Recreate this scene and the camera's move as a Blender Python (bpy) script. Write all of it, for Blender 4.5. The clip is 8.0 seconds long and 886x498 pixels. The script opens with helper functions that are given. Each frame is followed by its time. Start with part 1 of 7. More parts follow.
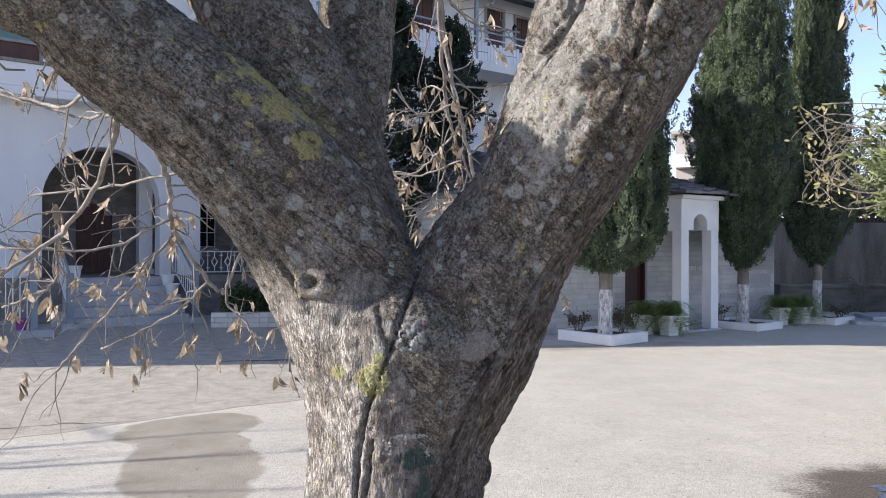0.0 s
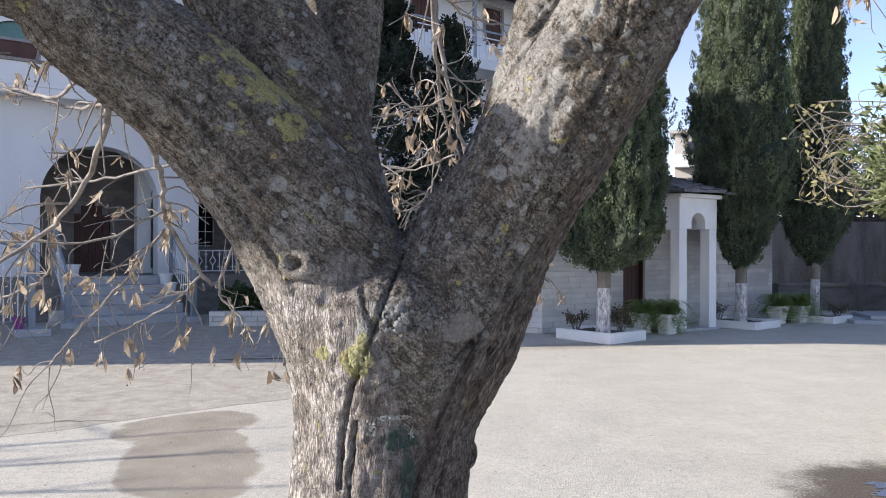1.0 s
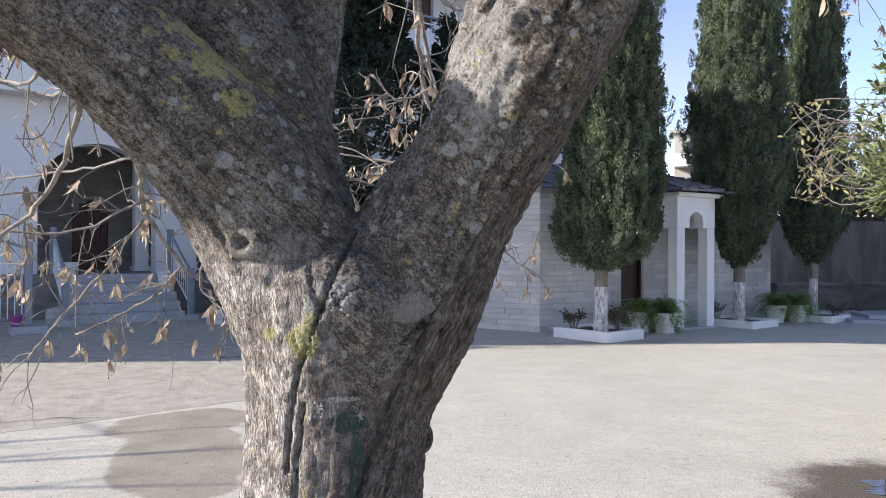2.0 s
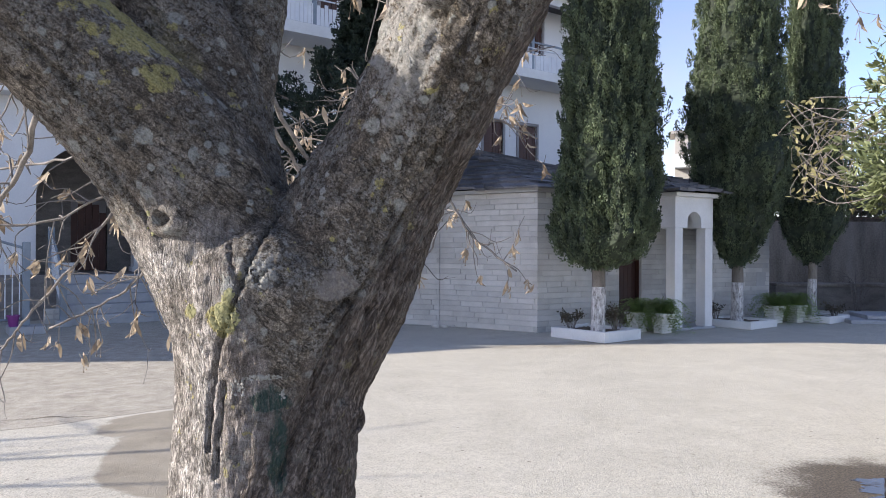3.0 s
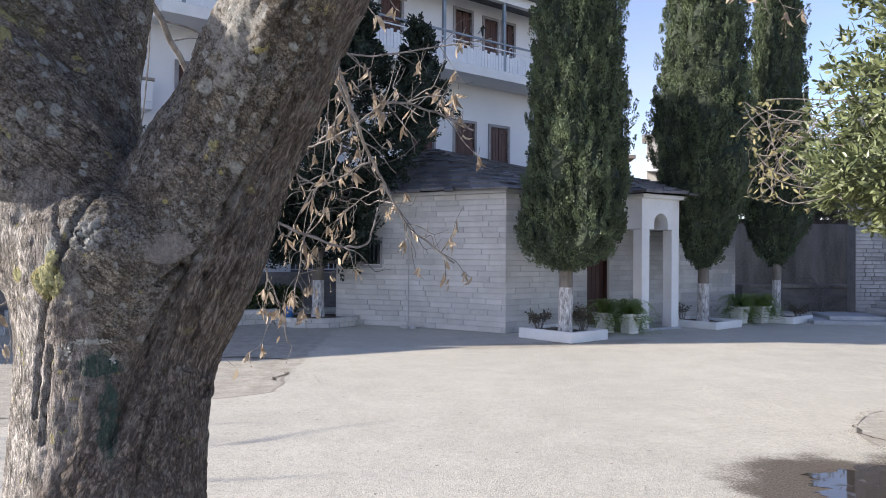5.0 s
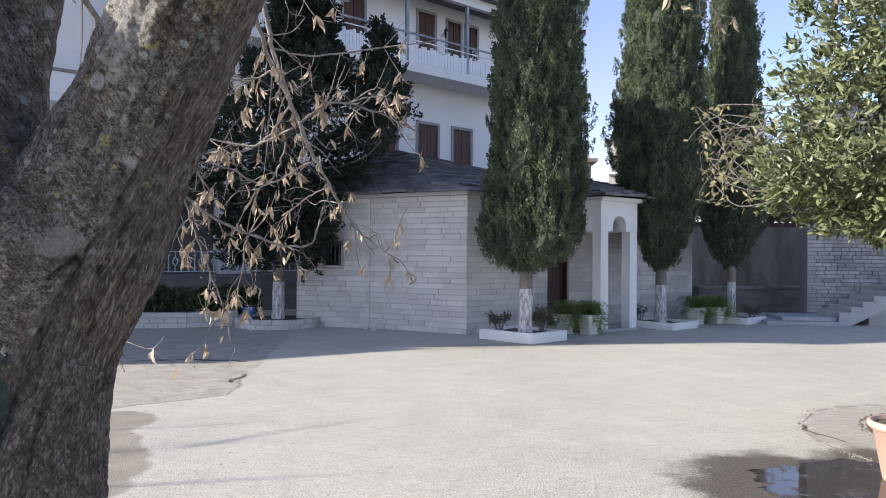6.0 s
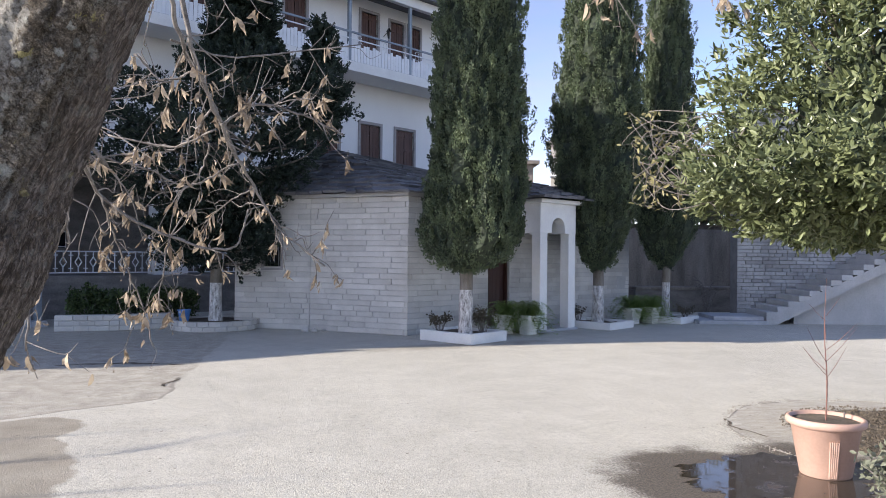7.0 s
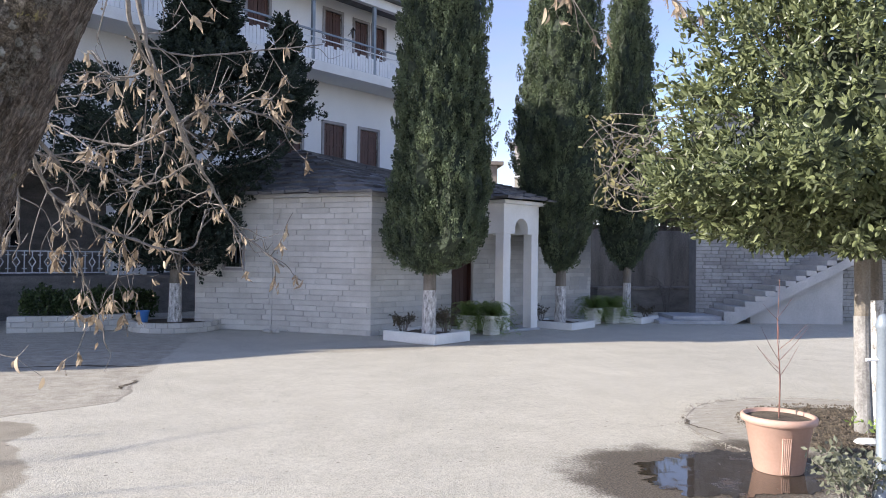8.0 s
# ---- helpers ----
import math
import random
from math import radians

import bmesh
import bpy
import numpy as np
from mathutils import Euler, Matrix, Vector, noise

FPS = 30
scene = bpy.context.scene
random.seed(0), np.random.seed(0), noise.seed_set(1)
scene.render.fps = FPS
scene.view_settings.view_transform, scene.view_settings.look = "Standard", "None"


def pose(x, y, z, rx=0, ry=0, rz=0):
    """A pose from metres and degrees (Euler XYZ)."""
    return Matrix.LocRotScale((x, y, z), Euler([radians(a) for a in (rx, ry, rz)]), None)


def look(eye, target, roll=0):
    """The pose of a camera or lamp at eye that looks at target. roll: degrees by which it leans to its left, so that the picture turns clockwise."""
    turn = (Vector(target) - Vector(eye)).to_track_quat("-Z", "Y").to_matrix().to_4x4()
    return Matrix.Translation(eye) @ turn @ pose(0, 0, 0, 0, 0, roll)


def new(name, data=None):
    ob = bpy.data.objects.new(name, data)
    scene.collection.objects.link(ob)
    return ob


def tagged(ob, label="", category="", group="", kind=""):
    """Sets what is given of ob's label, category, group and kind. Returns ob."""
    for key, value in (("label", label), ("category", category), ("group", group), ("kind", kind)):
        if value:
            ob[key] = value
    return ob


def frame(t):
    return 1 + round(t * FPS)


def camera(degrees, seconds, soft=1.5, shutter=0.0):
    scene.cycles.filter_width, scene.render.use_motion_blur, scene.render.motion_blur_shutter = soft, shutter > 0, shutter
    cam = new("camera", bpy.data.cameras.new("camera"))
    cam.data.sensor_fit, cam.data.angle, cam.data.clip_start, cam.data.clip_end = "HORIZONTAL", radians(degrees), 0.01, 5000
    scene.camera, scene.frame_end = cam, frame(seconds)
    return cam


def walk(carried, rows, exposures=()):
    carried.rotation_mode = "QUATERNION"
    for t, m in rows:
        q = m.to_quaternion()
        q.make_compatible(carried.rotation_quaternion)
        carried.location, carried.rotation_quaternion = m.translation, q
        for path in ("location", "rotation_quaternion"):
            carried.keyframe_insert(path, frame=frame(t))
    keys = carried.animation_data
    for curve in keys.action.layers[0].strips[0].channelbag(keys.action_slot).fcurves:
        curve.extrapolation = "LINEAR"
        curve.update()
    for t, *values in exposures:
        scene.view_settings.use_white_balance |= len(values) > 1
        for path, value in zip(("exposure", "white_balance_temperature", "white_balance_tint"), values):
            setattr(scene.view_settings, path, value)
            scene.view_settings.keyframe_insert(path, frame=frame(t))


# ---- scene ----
cam = camera(62.6, 8.0, soft=0.9)
PATH = [
    (0, (0.002, -0.017, 1.566), (0.002, 1.983, 1.569), 0.2),
    (0.5, (0.007, -0.018, 1.561), (0.007, 1.982, 1.563), 0.2),
    (1, (0.016, -0.018, 1.549), (0.019, 1.982, 1.551), 0.2),
    (1.5, (0.033, -0.012, 1.54), (0.038, 1.988, 1.54), 0.3),
    (3, (0.134, 0.003, 1.508), (0.133, 2.003, 1.512), 0.3),
    (3.5, (0.164, 0.003, 1.499), (0.163, 2.003, 1.505), 0.3),
    (4, (0.195, 0.008, 1.489), (0.204, 2.008, 1.496), 0.4),
    (4.5, (0.227, 0.011, 1.48), (0.26, 2.011, 1.489), 0.4),
    (6, (0.329, -0.018, 1.466), (0.491, 1.975, 1.484), 0.5),
    (6.5, (0.358, -0.027, 1.467), (0.589, 1.959, 1.487), 0.6),
    (7, (0.386, -0.043, 1.475), (0.7, 1.932, 1.496), 0.6),
    (7.5, (0.399, -0.049, 1.478), (0.767, 1.916, 1.5), 0.6),
    (8, (0.399, -0.052, 1.478), (0.809, 1.906, 1.501), 0.7),
]
walk(cam, [(t, look(eye, target, roll)) for t, eye, target, roll in PATH], [(0, 1.07, 6540, 12.5), (8, 1.07, 6540, 12.5)])

# ---- light: a low winter sun from the left, clear sky ----
SUN_EL, SUN_AZ = radians(22.5), radians(-96)          # azimuth from +y towards +x
sun_way = Vector((math.sin(SUN_AZ) * math.cos(SUN_EL), math.cos(SUN_AZ) * math.cos(SUN_EL), math.sin(SUN_EL)))
sun_data = bpy.data.lights.new("sun", "SUN")
sun_data.energy, sun_data.angle, sun_data.color = 4.7, radians(0.53), (1.0, 0.94, 0.85)
sun = new("sun", sun_data)
sun.matrix_world = look(sun_way * 50, (0, 0, 0))
world = bpy.data.worlds.new("sky")
scene.world = world
world.use_nodes = True
wt = world.node_tree
sky = wt.nodes.new("ShaderNodeTexSky")
sky.sky_type, sky.sun_disc = "NISHITA", False
sky.sun_elevation, sky.sun_rotation = SUN_EL, SUN_AZ
sky.air_density, sky.dust_density, sky.ozone_density = 0.9, 0.35, 2.4
wt.nodes["Background"].inputs["Strength"].default_value = 0.145
# thin drifting cloud over the whole sky
ct = wt.nodes.new("ShaderNodeTexCoord")
cm = wt.nodes.new("ShaderNodeMapping")
cm.inputs["Scale"].default_value = (1.0, 1.0, 3.2)
cn = wt.nodes.new("ShaderNodeTexNoise")
cn.inputs["Scale"].default_value, cn.inputs["Detail"].default_value, cn.inputs["Roughness"].default_value = 2.4, 7.0, 0.55
cr = wt.nodes.new("ShaderNodeMapRange")
cr.inputs["From Min"].default_value, cr.inputs["From Max"].default_value, cr.inputs["To Max"].default_value = 0.40, 0.74, 0.60
bw = wt.nodes.new("ShaderNodeRGBToBW")
br = wt.nodes.new("ShaderNodeMath")
br.operation = "MULTIPLY"
br.inputs[1].default_value = 1.0
cx = wt.nodes.new("ShaderNodeMix")
cx.data_type = "RGBA"
hue = wt.nodes.new("ShaderNodeMix")
hue.data_type, hue.blend_type = "RGBA", "MULTIPLY"
hue.inputs["Factor"].default_value, hue.inputs["B"].default_value = 1.0, (1.02, 0.95, 1.05, 1.0)
for a, b in ((ct.outputs["Generated"], cm.inputs["Vector"]), (cm.outputs["Vector"], cn.inputs["Vector"]), (cn.outputs["Fac"], cr.inputs["Value"]), (cr.outputs["Result"], cx.inputs["Factor"]),
             (sky.outputs["Color"], cx.inputs["A"]), (sky.outputs["Color"], bw.inputs["Color"]), (bw.outputs["Val"], br.inputs[0]), (br.outputs["Value"], cx.inputs["B"]), (cx.outputs["Result"], hue.inputs["A"]), (hue.outputs["Result"], wt.nodes["Background"].inputs["Color"])):
    wt.links.new(a, b)


# ---- materials ----
def N(nt, kind, **values):
    """A node with its inputs set by name."""
    node = nt.nodes.new(kind)
    for key, value in values.items():
        node.inputs[key.replace("_", " ")].default_value = value
    return node


def coords(nt, scale=(1, 1, 1), rot=(0, 0, 0)):
    geo = nt.nodes.new("ShaderNodeNewGeometry")
    mp = nt.nodes.new("ShaderNodeMapping")
    mp.inputs["Scale"].default_value, mp.inputs["Rotation"].default_value = scale, rot
    nt.links.new(geo.outputs["Position"], mp.inputs["Vector"])
    return mp.outputs["Vector"]


def noise_tex(nt, vec, scale, detail=4.0, rough=0.55):
    n = N(nt, "ShaderNodeTexNoise", Scale=scale, Detail=detail, Roughness=rough)
    nt.links.new(vec, n.inputs["Vector"])
    return n.outputs["Fac"]


def ramp(nt, fac, stops):
    r = nt.nodes.new("ShaderNodeValToRGB")
    el = r.color_ramp.elements
    while len(el) < len(stops):
        el.new(0.5)
    for e, (p, c) in zip(el, stops):
        e.position = p
        e.color = (*c, 1) if len(c) == 3 else c
    nt.links.new(fac, r.inputs["Fac"])
    return r.outputs["Color"]


def grey(v):
    return (v, v, v)


def mix(nt, fac, a, b, mode="MIX"):
    m = nt.nodes.new("ShaderNodeMix")
    m.data_type, m.blend_type = "RGBA", mode
    for sock, val in ((m.inputs["Factor"], fac), (m.inputs["A"], a), (m.inputs["B"], b)):
        if isinstance(val, (int, float)):
            sock.default_value = val
        elif isinstance(val, tuple):
            sock.default_value = (*val, 1)
        else:
            nt.links.new(val, sock)
    return m.outputs["Result"]


def maths(nt, op, a, b=0.0, c=0.0):
    m = nt.nodes.new("ShaderNodeMath")
    m.operation = op
    for sock, val in zip(m.inputs, (a, b, c)):
        if isinstance(val, (int, float)):
            sock.default_value = val
        else:
            nt.links.new(val, sock)
    return m.outputs["Value"]


def bumped(nt, bsdf, height, strength, dist):
    b = N(nt, "ShaderNodeBump", Strength=strength, Distance=dist)
    nt.links.new(height, b.inputs["Height"])
    nt.links.new(b.outputs["Normal"], bsdf.inputs["Normal"])


def blank(name, rough=0.8, metal=0.0, spec=0.5):
    m = bpy.data.materials.new(name)
    m.use_nodes = True
    b = m.node_tree.nodes["Principled BSDF"]
    b.inputs["Roughness"].default_value, b.inputs["Metallic"].default_value = rough, metal
    b.inputs["Specular IOR Level"].default_value = spec
    return m, m.node_tree, b


def surface(name, dark, light, coarse=1.5, fine=40.0, rough=0.85, bump=0.3, dist=0.003, metal=0.0, vary=0.0, island=False, streak=1.0, spec=0.4):
    """A plain worn surface: two colours mixed at two scales, with a fine bump."""
    m, nt, b = blank(name, rough, metal, spec)
    vec = coords(nt, (1, 1, streak))
    big = noise_tex(nt, vec, coarse, 5)
    small = noise_tex(nt, coords(nt), fine, 4)
    fac = maths(nt, "ADD", maths(nt, "MULTIPLY", big, 0.65), maths(nt, "MULTIPLY", small, 0.35))
    col = ramp(nt, fac, ((0.32, dark), (0.68, light)))
    if vary:
        if island:
            g = nt.nodes.new("ShaderNodeNewGeometry")
            rnd = g.outputs["Random Per Island"]
        else:
            g = nt.nodes.new("ShaderNodeObjectInfo")
            rnd = g.outputs["Random"]
        v = ramp(nt, rnd, ((0.0, grey(1 - vary)), (1.0, grey(1.0))))
        col = mix(nt, 1.0, col, v, "MULTIPLY")
    nt.links.new(col, b.inputs["Base Color"])
    bumped(nt, b, small, bump, dist)
    return m


def leaf_mat(name, dark, light, rough=0.5, trans=0.25, lone=0.7, drift=1.6, full=0.9):
    """Foliage: colour varies from leaf to leaf and in larger drifts, and some light passes through."""
    m, nt, b = blank(name, rough, 0.0, 0.4)
    g = nt.nodes.new("ShaderNodeNewGeometry")
    big = noise_tex(nt, coords(nt), drift, 4)
    fac = maths(nt, "ADD", maths(nt, "MULTIPLY", g.outputs["Random Per Island"], lone), maths(nt, "MULTIPLY", maths(nt, "SUBTRACT", big, 0.35), 1.0))
    col = ramp(nt, fac, ((0.0, dark), (full, light)))
    nt.links.new(col, b.inputs["Base Color"])
    t = nt.nodes.new("ShaderNodeBsdfTranslucent")
    nt.links.new(col, t.inputs["Color"])
    mx = nt.nodes.new("ShaderNodeMixShader")
    mx.inputs[0].default_value = trans
    nt.links.new(b.outputs["BSDF"], mx.inputs[1])
    nt.links.new(t.outputs["BSDF"], mx.inputs[2])
    nt.links.new(mx.outputs["Shader"], nt.nodes["Material Output"].inputs["Surface"])
    return m


def bark_mat():
    """Grey-brown bark: a lattice of small plates below, crusted limbs above, a brown furrowed flank, lichen and moss.
    Sunlit and shaded sides are painted into its colours.
    """
    m, nt, b = blank("bark", 0.92, 0, 0.2)
    vec = coords(nt)
    high = nt.nodes.new("ShaderNodeSeparateXYZ")
    nt.links.new(vec, high.inputs["Vector"])
    X, Y, Z = high.outputs

    def spread(value, lo, hi):
        r = nt.nodes.new("ShaderNodeMapRange")
        r.inputs["From Min"].default_value, r.inputs["From Max"].default_value = lo, hi
        nt.links.new(value, r.inputs["Value"])
        return r.outputs["Result"]

    def times(*v):
        out = v[0]
        for w in v[1:]:
            out = maths(nt, "MULTIPLY", out, w)
        return out

    def plus(*v):
        out = v[0]
        for w in v[1:]:
            out = maths(nt, "ADD", out, w)
        return out

    rag_noise = noise_tex(nt, vec, 55, 5, 0.65)

    def near(x, z, rx, rz, rag=0.5):
        dx, dz = maths(nt, "DIVIDE", maths(nt, "SUBTRACT", X, x), rx), maths(nt, "DIVIDE", maths(nt, "SUBTRACT", Z, z), rz)
        d = maths(nt, "SQRT", plus(times(dx, dx), times(dz, dz)))
        d = plus(d, times(maths(nt, "SUBTRACT", rag_noise, 0.5), 2.4 * rag))
        return times(spread(d, 1.1, 0.85), spread(Y, 0.74, 0.72))

    wobble = N(nt, "ShaderNodeTexNoise", Scale=34.0, Detail=4.0)
    nt.links.new(vec, wobble.inputs["Vector"])
    bent = mix(nt, 0.005, vec, wobble.outputs["Color"], "ADD")

    def along(turn, stretch):
        """Coordinates drawn out along a leaning limb."""
        mp = nt.nodes.new("ShaderNodeMapping")
        mp.vector_type = "TEXTURE"
        mp.inputs["Rotation"].default_value, mp.inputs["Scale"].default_value = turn, (1, 1, stretch)
        nt.links.new(bent, mp.inputs["Vector"])
        return mp.outputs["Vector"]

    upright, leaning, left = along((0, 0, 0), 5.0), along((0.25, 0.48, 0), 5.5), along((0.3, -0.85, 0), 3.5)
    # where each kind of bark lies; the masks also split sunlit bark from shaded
    edge_noise = times(noise_tex(nt, vec, 24, 5, 0.6), 0.16)
    up = spread(plus(Z, times(maths(nt, "MAXIMUM", plus(X, 0.05), -0.01), 4.0), edge_noise), 1.545, 1.60)
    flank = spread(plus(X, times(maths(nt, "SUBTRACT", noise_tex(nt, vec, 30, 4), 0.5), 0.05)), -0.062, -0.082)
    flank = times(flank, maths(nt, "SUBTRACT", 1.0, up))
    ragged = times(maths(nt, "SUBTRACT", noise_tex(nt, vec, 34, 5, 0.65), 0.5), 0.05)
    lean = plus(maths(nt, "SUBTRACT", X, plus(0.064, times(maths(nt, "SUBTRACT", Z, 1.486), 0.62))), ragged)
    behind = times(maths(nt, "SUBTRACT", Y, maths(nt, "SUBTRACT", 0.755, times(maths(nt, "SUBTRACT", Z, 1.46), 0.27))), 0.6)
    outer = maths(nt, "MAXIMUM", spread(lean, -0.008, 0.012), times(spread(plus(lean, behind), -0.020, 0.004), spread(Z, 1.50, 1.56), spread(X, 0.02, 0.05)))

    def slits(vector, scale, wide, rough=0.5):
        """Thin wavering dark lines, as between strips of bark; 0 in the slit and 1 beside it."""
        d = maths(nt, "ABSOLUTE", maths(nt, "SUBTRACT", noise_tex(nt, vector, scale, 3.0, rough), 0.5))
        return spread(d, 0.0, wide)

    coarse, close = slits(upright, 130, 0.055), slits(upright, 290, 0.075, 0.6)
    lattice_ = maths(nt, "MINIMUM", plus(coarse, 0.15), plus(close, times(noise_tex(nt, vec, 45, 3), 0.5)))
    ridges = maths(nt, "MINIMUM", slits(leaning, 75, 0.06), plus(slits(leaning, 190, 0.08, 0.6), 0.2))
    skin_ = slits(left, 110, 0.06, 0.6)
    grain = noise_tex(nt, upright, 330, 7, 0.78)
    grain_r = noise_tex(nt, leaning, 280, 7, 0.78)
    speck = noise_tex(nt, vec, 430, 6, 0.85)
    blot = noise_tex(nt, vec, 58, 8, 0.75)
    broad = noise_tex(nt, vec, 15, 5, 0.65)
    # colours: the sunlit flank painted paler, shaded limbs and outer side darker
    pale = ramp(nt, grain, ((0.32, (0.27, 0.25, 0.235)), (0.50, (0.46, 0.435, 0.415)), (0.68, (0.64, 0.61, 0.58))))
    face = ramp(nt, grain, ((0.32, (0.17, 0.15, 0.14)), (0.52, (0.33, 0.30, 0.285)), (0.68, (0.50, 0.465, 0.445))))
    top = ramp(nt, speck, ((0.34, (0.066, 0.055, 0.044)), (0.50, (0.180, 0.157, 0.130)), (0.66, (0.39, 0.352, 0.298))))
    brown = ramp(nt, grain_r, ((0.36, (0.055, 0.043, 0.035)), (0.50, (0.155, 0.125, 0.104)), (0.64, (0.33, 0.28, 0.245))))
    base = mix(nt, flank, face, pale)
    base = mix(nt, up, base, top)
    # gaps between the plates; their crevice shade is painted in as dark colour
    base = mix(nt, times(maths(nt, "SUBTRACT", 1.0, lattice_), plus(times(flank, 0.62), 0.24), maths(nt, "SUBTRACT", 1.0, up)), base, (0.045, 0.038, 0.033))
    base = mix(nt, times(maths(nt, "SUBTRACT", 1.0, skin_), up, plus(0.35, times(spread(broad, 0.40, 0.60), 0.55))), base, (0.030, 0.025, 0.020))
    base = mix(nt, 1.0, base, ramp(nt, blot, ((0.36, grey(0.40)), (0.50, grey(0.95)), (0.62, grey(1.40)))), "MULTIPLY")
    base = mix(nt, 1.0, base, ramp(nt, broad, ((0.36, (0.66, 0.62, 0.57)), (0.62, (1.24, 1.22, 1.18)))), "MULTIPLY")
    # pits and pale flecks no bigger than a grain
    pits = spread(noise_tex(nt, vec, 340, 3, 0.7), 0.40, 0.46)
    base = mix(nt, 1.0, base, ramp(nt, noise_tex(nt, vec, 820, 3, 0.7), ((0.36, grey(0.70)), (0.50, grey(1.0)), (0.62, grey(1.32)))), "MULTIPLY")
    base = mix(nt, times(maths(nt, "SUBTRACT", 1.0, pits), 0.45, plus(times(up, 0.6), 0.4)), base, (0.030, 0.025, 0.021))
    # the furrows carry their shade as dark colour too
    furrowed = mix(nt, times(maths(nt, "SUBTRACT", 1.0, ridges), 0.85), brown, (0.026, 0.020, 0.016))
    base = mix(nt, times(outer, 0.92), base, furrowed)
    # crust lichen in ragged sheets over the broad face and the limbs
    not_outer = maths(nt, "SUBTRACT", 1.0, times(outer, 0.75))
    sheet = times(spread(noise_tex(nt, vec, 21, 7, 0.72), 0.44, 0.54), spread(noise_tex(nt, vec, 170, 7, 0.82), 0.47, 0.52), not_outer, maths(nt, "SUBTRACT", 1.0, times(flank, 0.8)))
    base = mix(nt, times(sheet, 0.5), base, ramp(nt, speck, ((0.36, (0.17, 0.165, 0.15)), (0.62, (0.50, 0.49, 0.455)))))
    # pale grey discs of three sizes with ragged rims and darker middles
    discs = 0.0
    for scale, share, rim in ((27.0, 0.12, 0.38), (44.0, 0.22, 0.36), (85.0, 0.18, 0.38)):
        disc = N(nt, "ShaderNodeTexVoronoi", Scale=scale, Randomness=1.0)
        nt.links.new(bent, disc.inputs["Vector"])
        far = plus(disc.outputs["Distance"], times(maths(nt, "SUBTRACT", noise_tex(nt, vec, 130, 7, 0.82), 0.5), 1.0))
        pick = nt.nodes.new("ShaderNodeSeparateColor")
        nt.links.new(disc.outputs["Color"], pick.inputs["Color"])
        on = times(maths(nt, "LESS_THAN", pick.outputs["Red"], share), spread(far, rim, rim - 0.10), spread(far, -0.12, 0.10))
        discs = maths(nt, "MAXIMUM", discs, on)
    discs = times(discs, not_outer, maths(nt, "SUBTRACT", 0.85, times(flank, 0.7)), plus(times(up, 0.6), 0.4))
    base = mix(nt, discs, base, ramp(nt, speck, ((0.34, (0.20, 0.205, 0.185)), (0.64, (0.50, 0.505, 0.465)))))
    # pale bark painted as a sun patch high on one limb, and a bare scar
    worn = times(maths(nt, "MAXIMUM", near(0.095, 1.70, 0.032, 0.075, 1.3), near(0.13, 1.80, 0.03, 0.05, 1.3)), spread(noise_tex(nt, vec, 90, 6, 0.75), 0.40, 0.50), 0.8)
    base = mix(nt, worn, base, ramp(nt, speck, ((0.3, (0.25, 0.24, 0.215)), (0.7, (0.52, 0.50, 0.46)))))
    base = mix(nt, times(near(0.036, 1.476, 0.017, 0.013, 0.9), 0.6), base, ramp(nt, speck, ((0.3, (0.24, 0.215, 0.195)), (0.7, (0.42, 0.385, 0.355)))))
    # crusty white patches round the head of the crack
    crust = times(maths(nt, "MAXIMUM", near(-0.030, 1.487, 0.018, 0.016, 1.4), near(-0.058, 1.478, 0.010, 0.014, 1.4)), spread(noise_tex(nt, vec, 130, 6, 0.8), 0.44, 0.52))
    base = mix(nt, times(crust, 0.75), base, ramp(nt, speck, ((0.3, (0.24, 0.235, 0.21)), (0.7, (0.46, 0.45, 0.42)))))
    # yellow-green lichen: flecks, a drift on the limbs, a tuft at the head of the crack
    flecks = times(spread(noise_tex(nt, vec, 46, 5, 0.65), 0.635, 0.67), 0.8, maths(nt, "SUBTRACT", 1.0, times(outer, 0.7)))
    drift = maths(nt, "MAXIMUM", maths(nt, "MAXIMUM", near(-0.140, 1.705, 0.034, 0.022, 1.9), near(-0.165, 1.735, 0.030, 0.016, 1.9)), near(-0.128, 1.668, 0.011, 0.016, 1.5))
    tuft = maths(nt, "MAXIMUM", near(-0.062, 1.447, 0.015, 0.015, 1.5), near(-0.095, 1.452, 0.008, 0.007, 1.5))
    crumb = spread(noise_tex(nt, vec, 95, 7, 0.78), 0.40, 0.44)
    yel = maths(nt, "MAXIMUM", flecks, times(maths(nt, "MAXIMUM", drift, tuft), crumb, 0.9))
    base = mix(nt, yel, base, ramp(nt, speck, ((0.36, (0.20, 0.178, 0.062)), (0.62, (0.52, 0.465, 0.210)))))
    # dark green paint run
    paint = maths(nt, "MAXIMUM", times(near(-0.022, 1.372, 0.020, 0.012, 0.9), 0.85), times(near(-0.016, 1.325, 0.0075, 0.045, 0.8), 0.7))
    base = mix(nt, times(paint, spread(grain, 0.30, 0.52)), base, (0.016, 0.062, 0.052))
    nt.links.new(base, b.inputs["Base Color"])
    relief = mix(nt, outer, mix(nt, up, lattice_, times(skin_, 0.6)), ridges)
    h = plus(times(relief, 1.5), times(grain, 1.3), times(blot, 1.2), times(speck, 0.7), times(maths(nt, "MAXIMUM", discs, maths(nt, "MAXIMUM", yel, sheet)), 0.5))
    bumped(nt, b, h, 1.0, 0.0022)
    return m


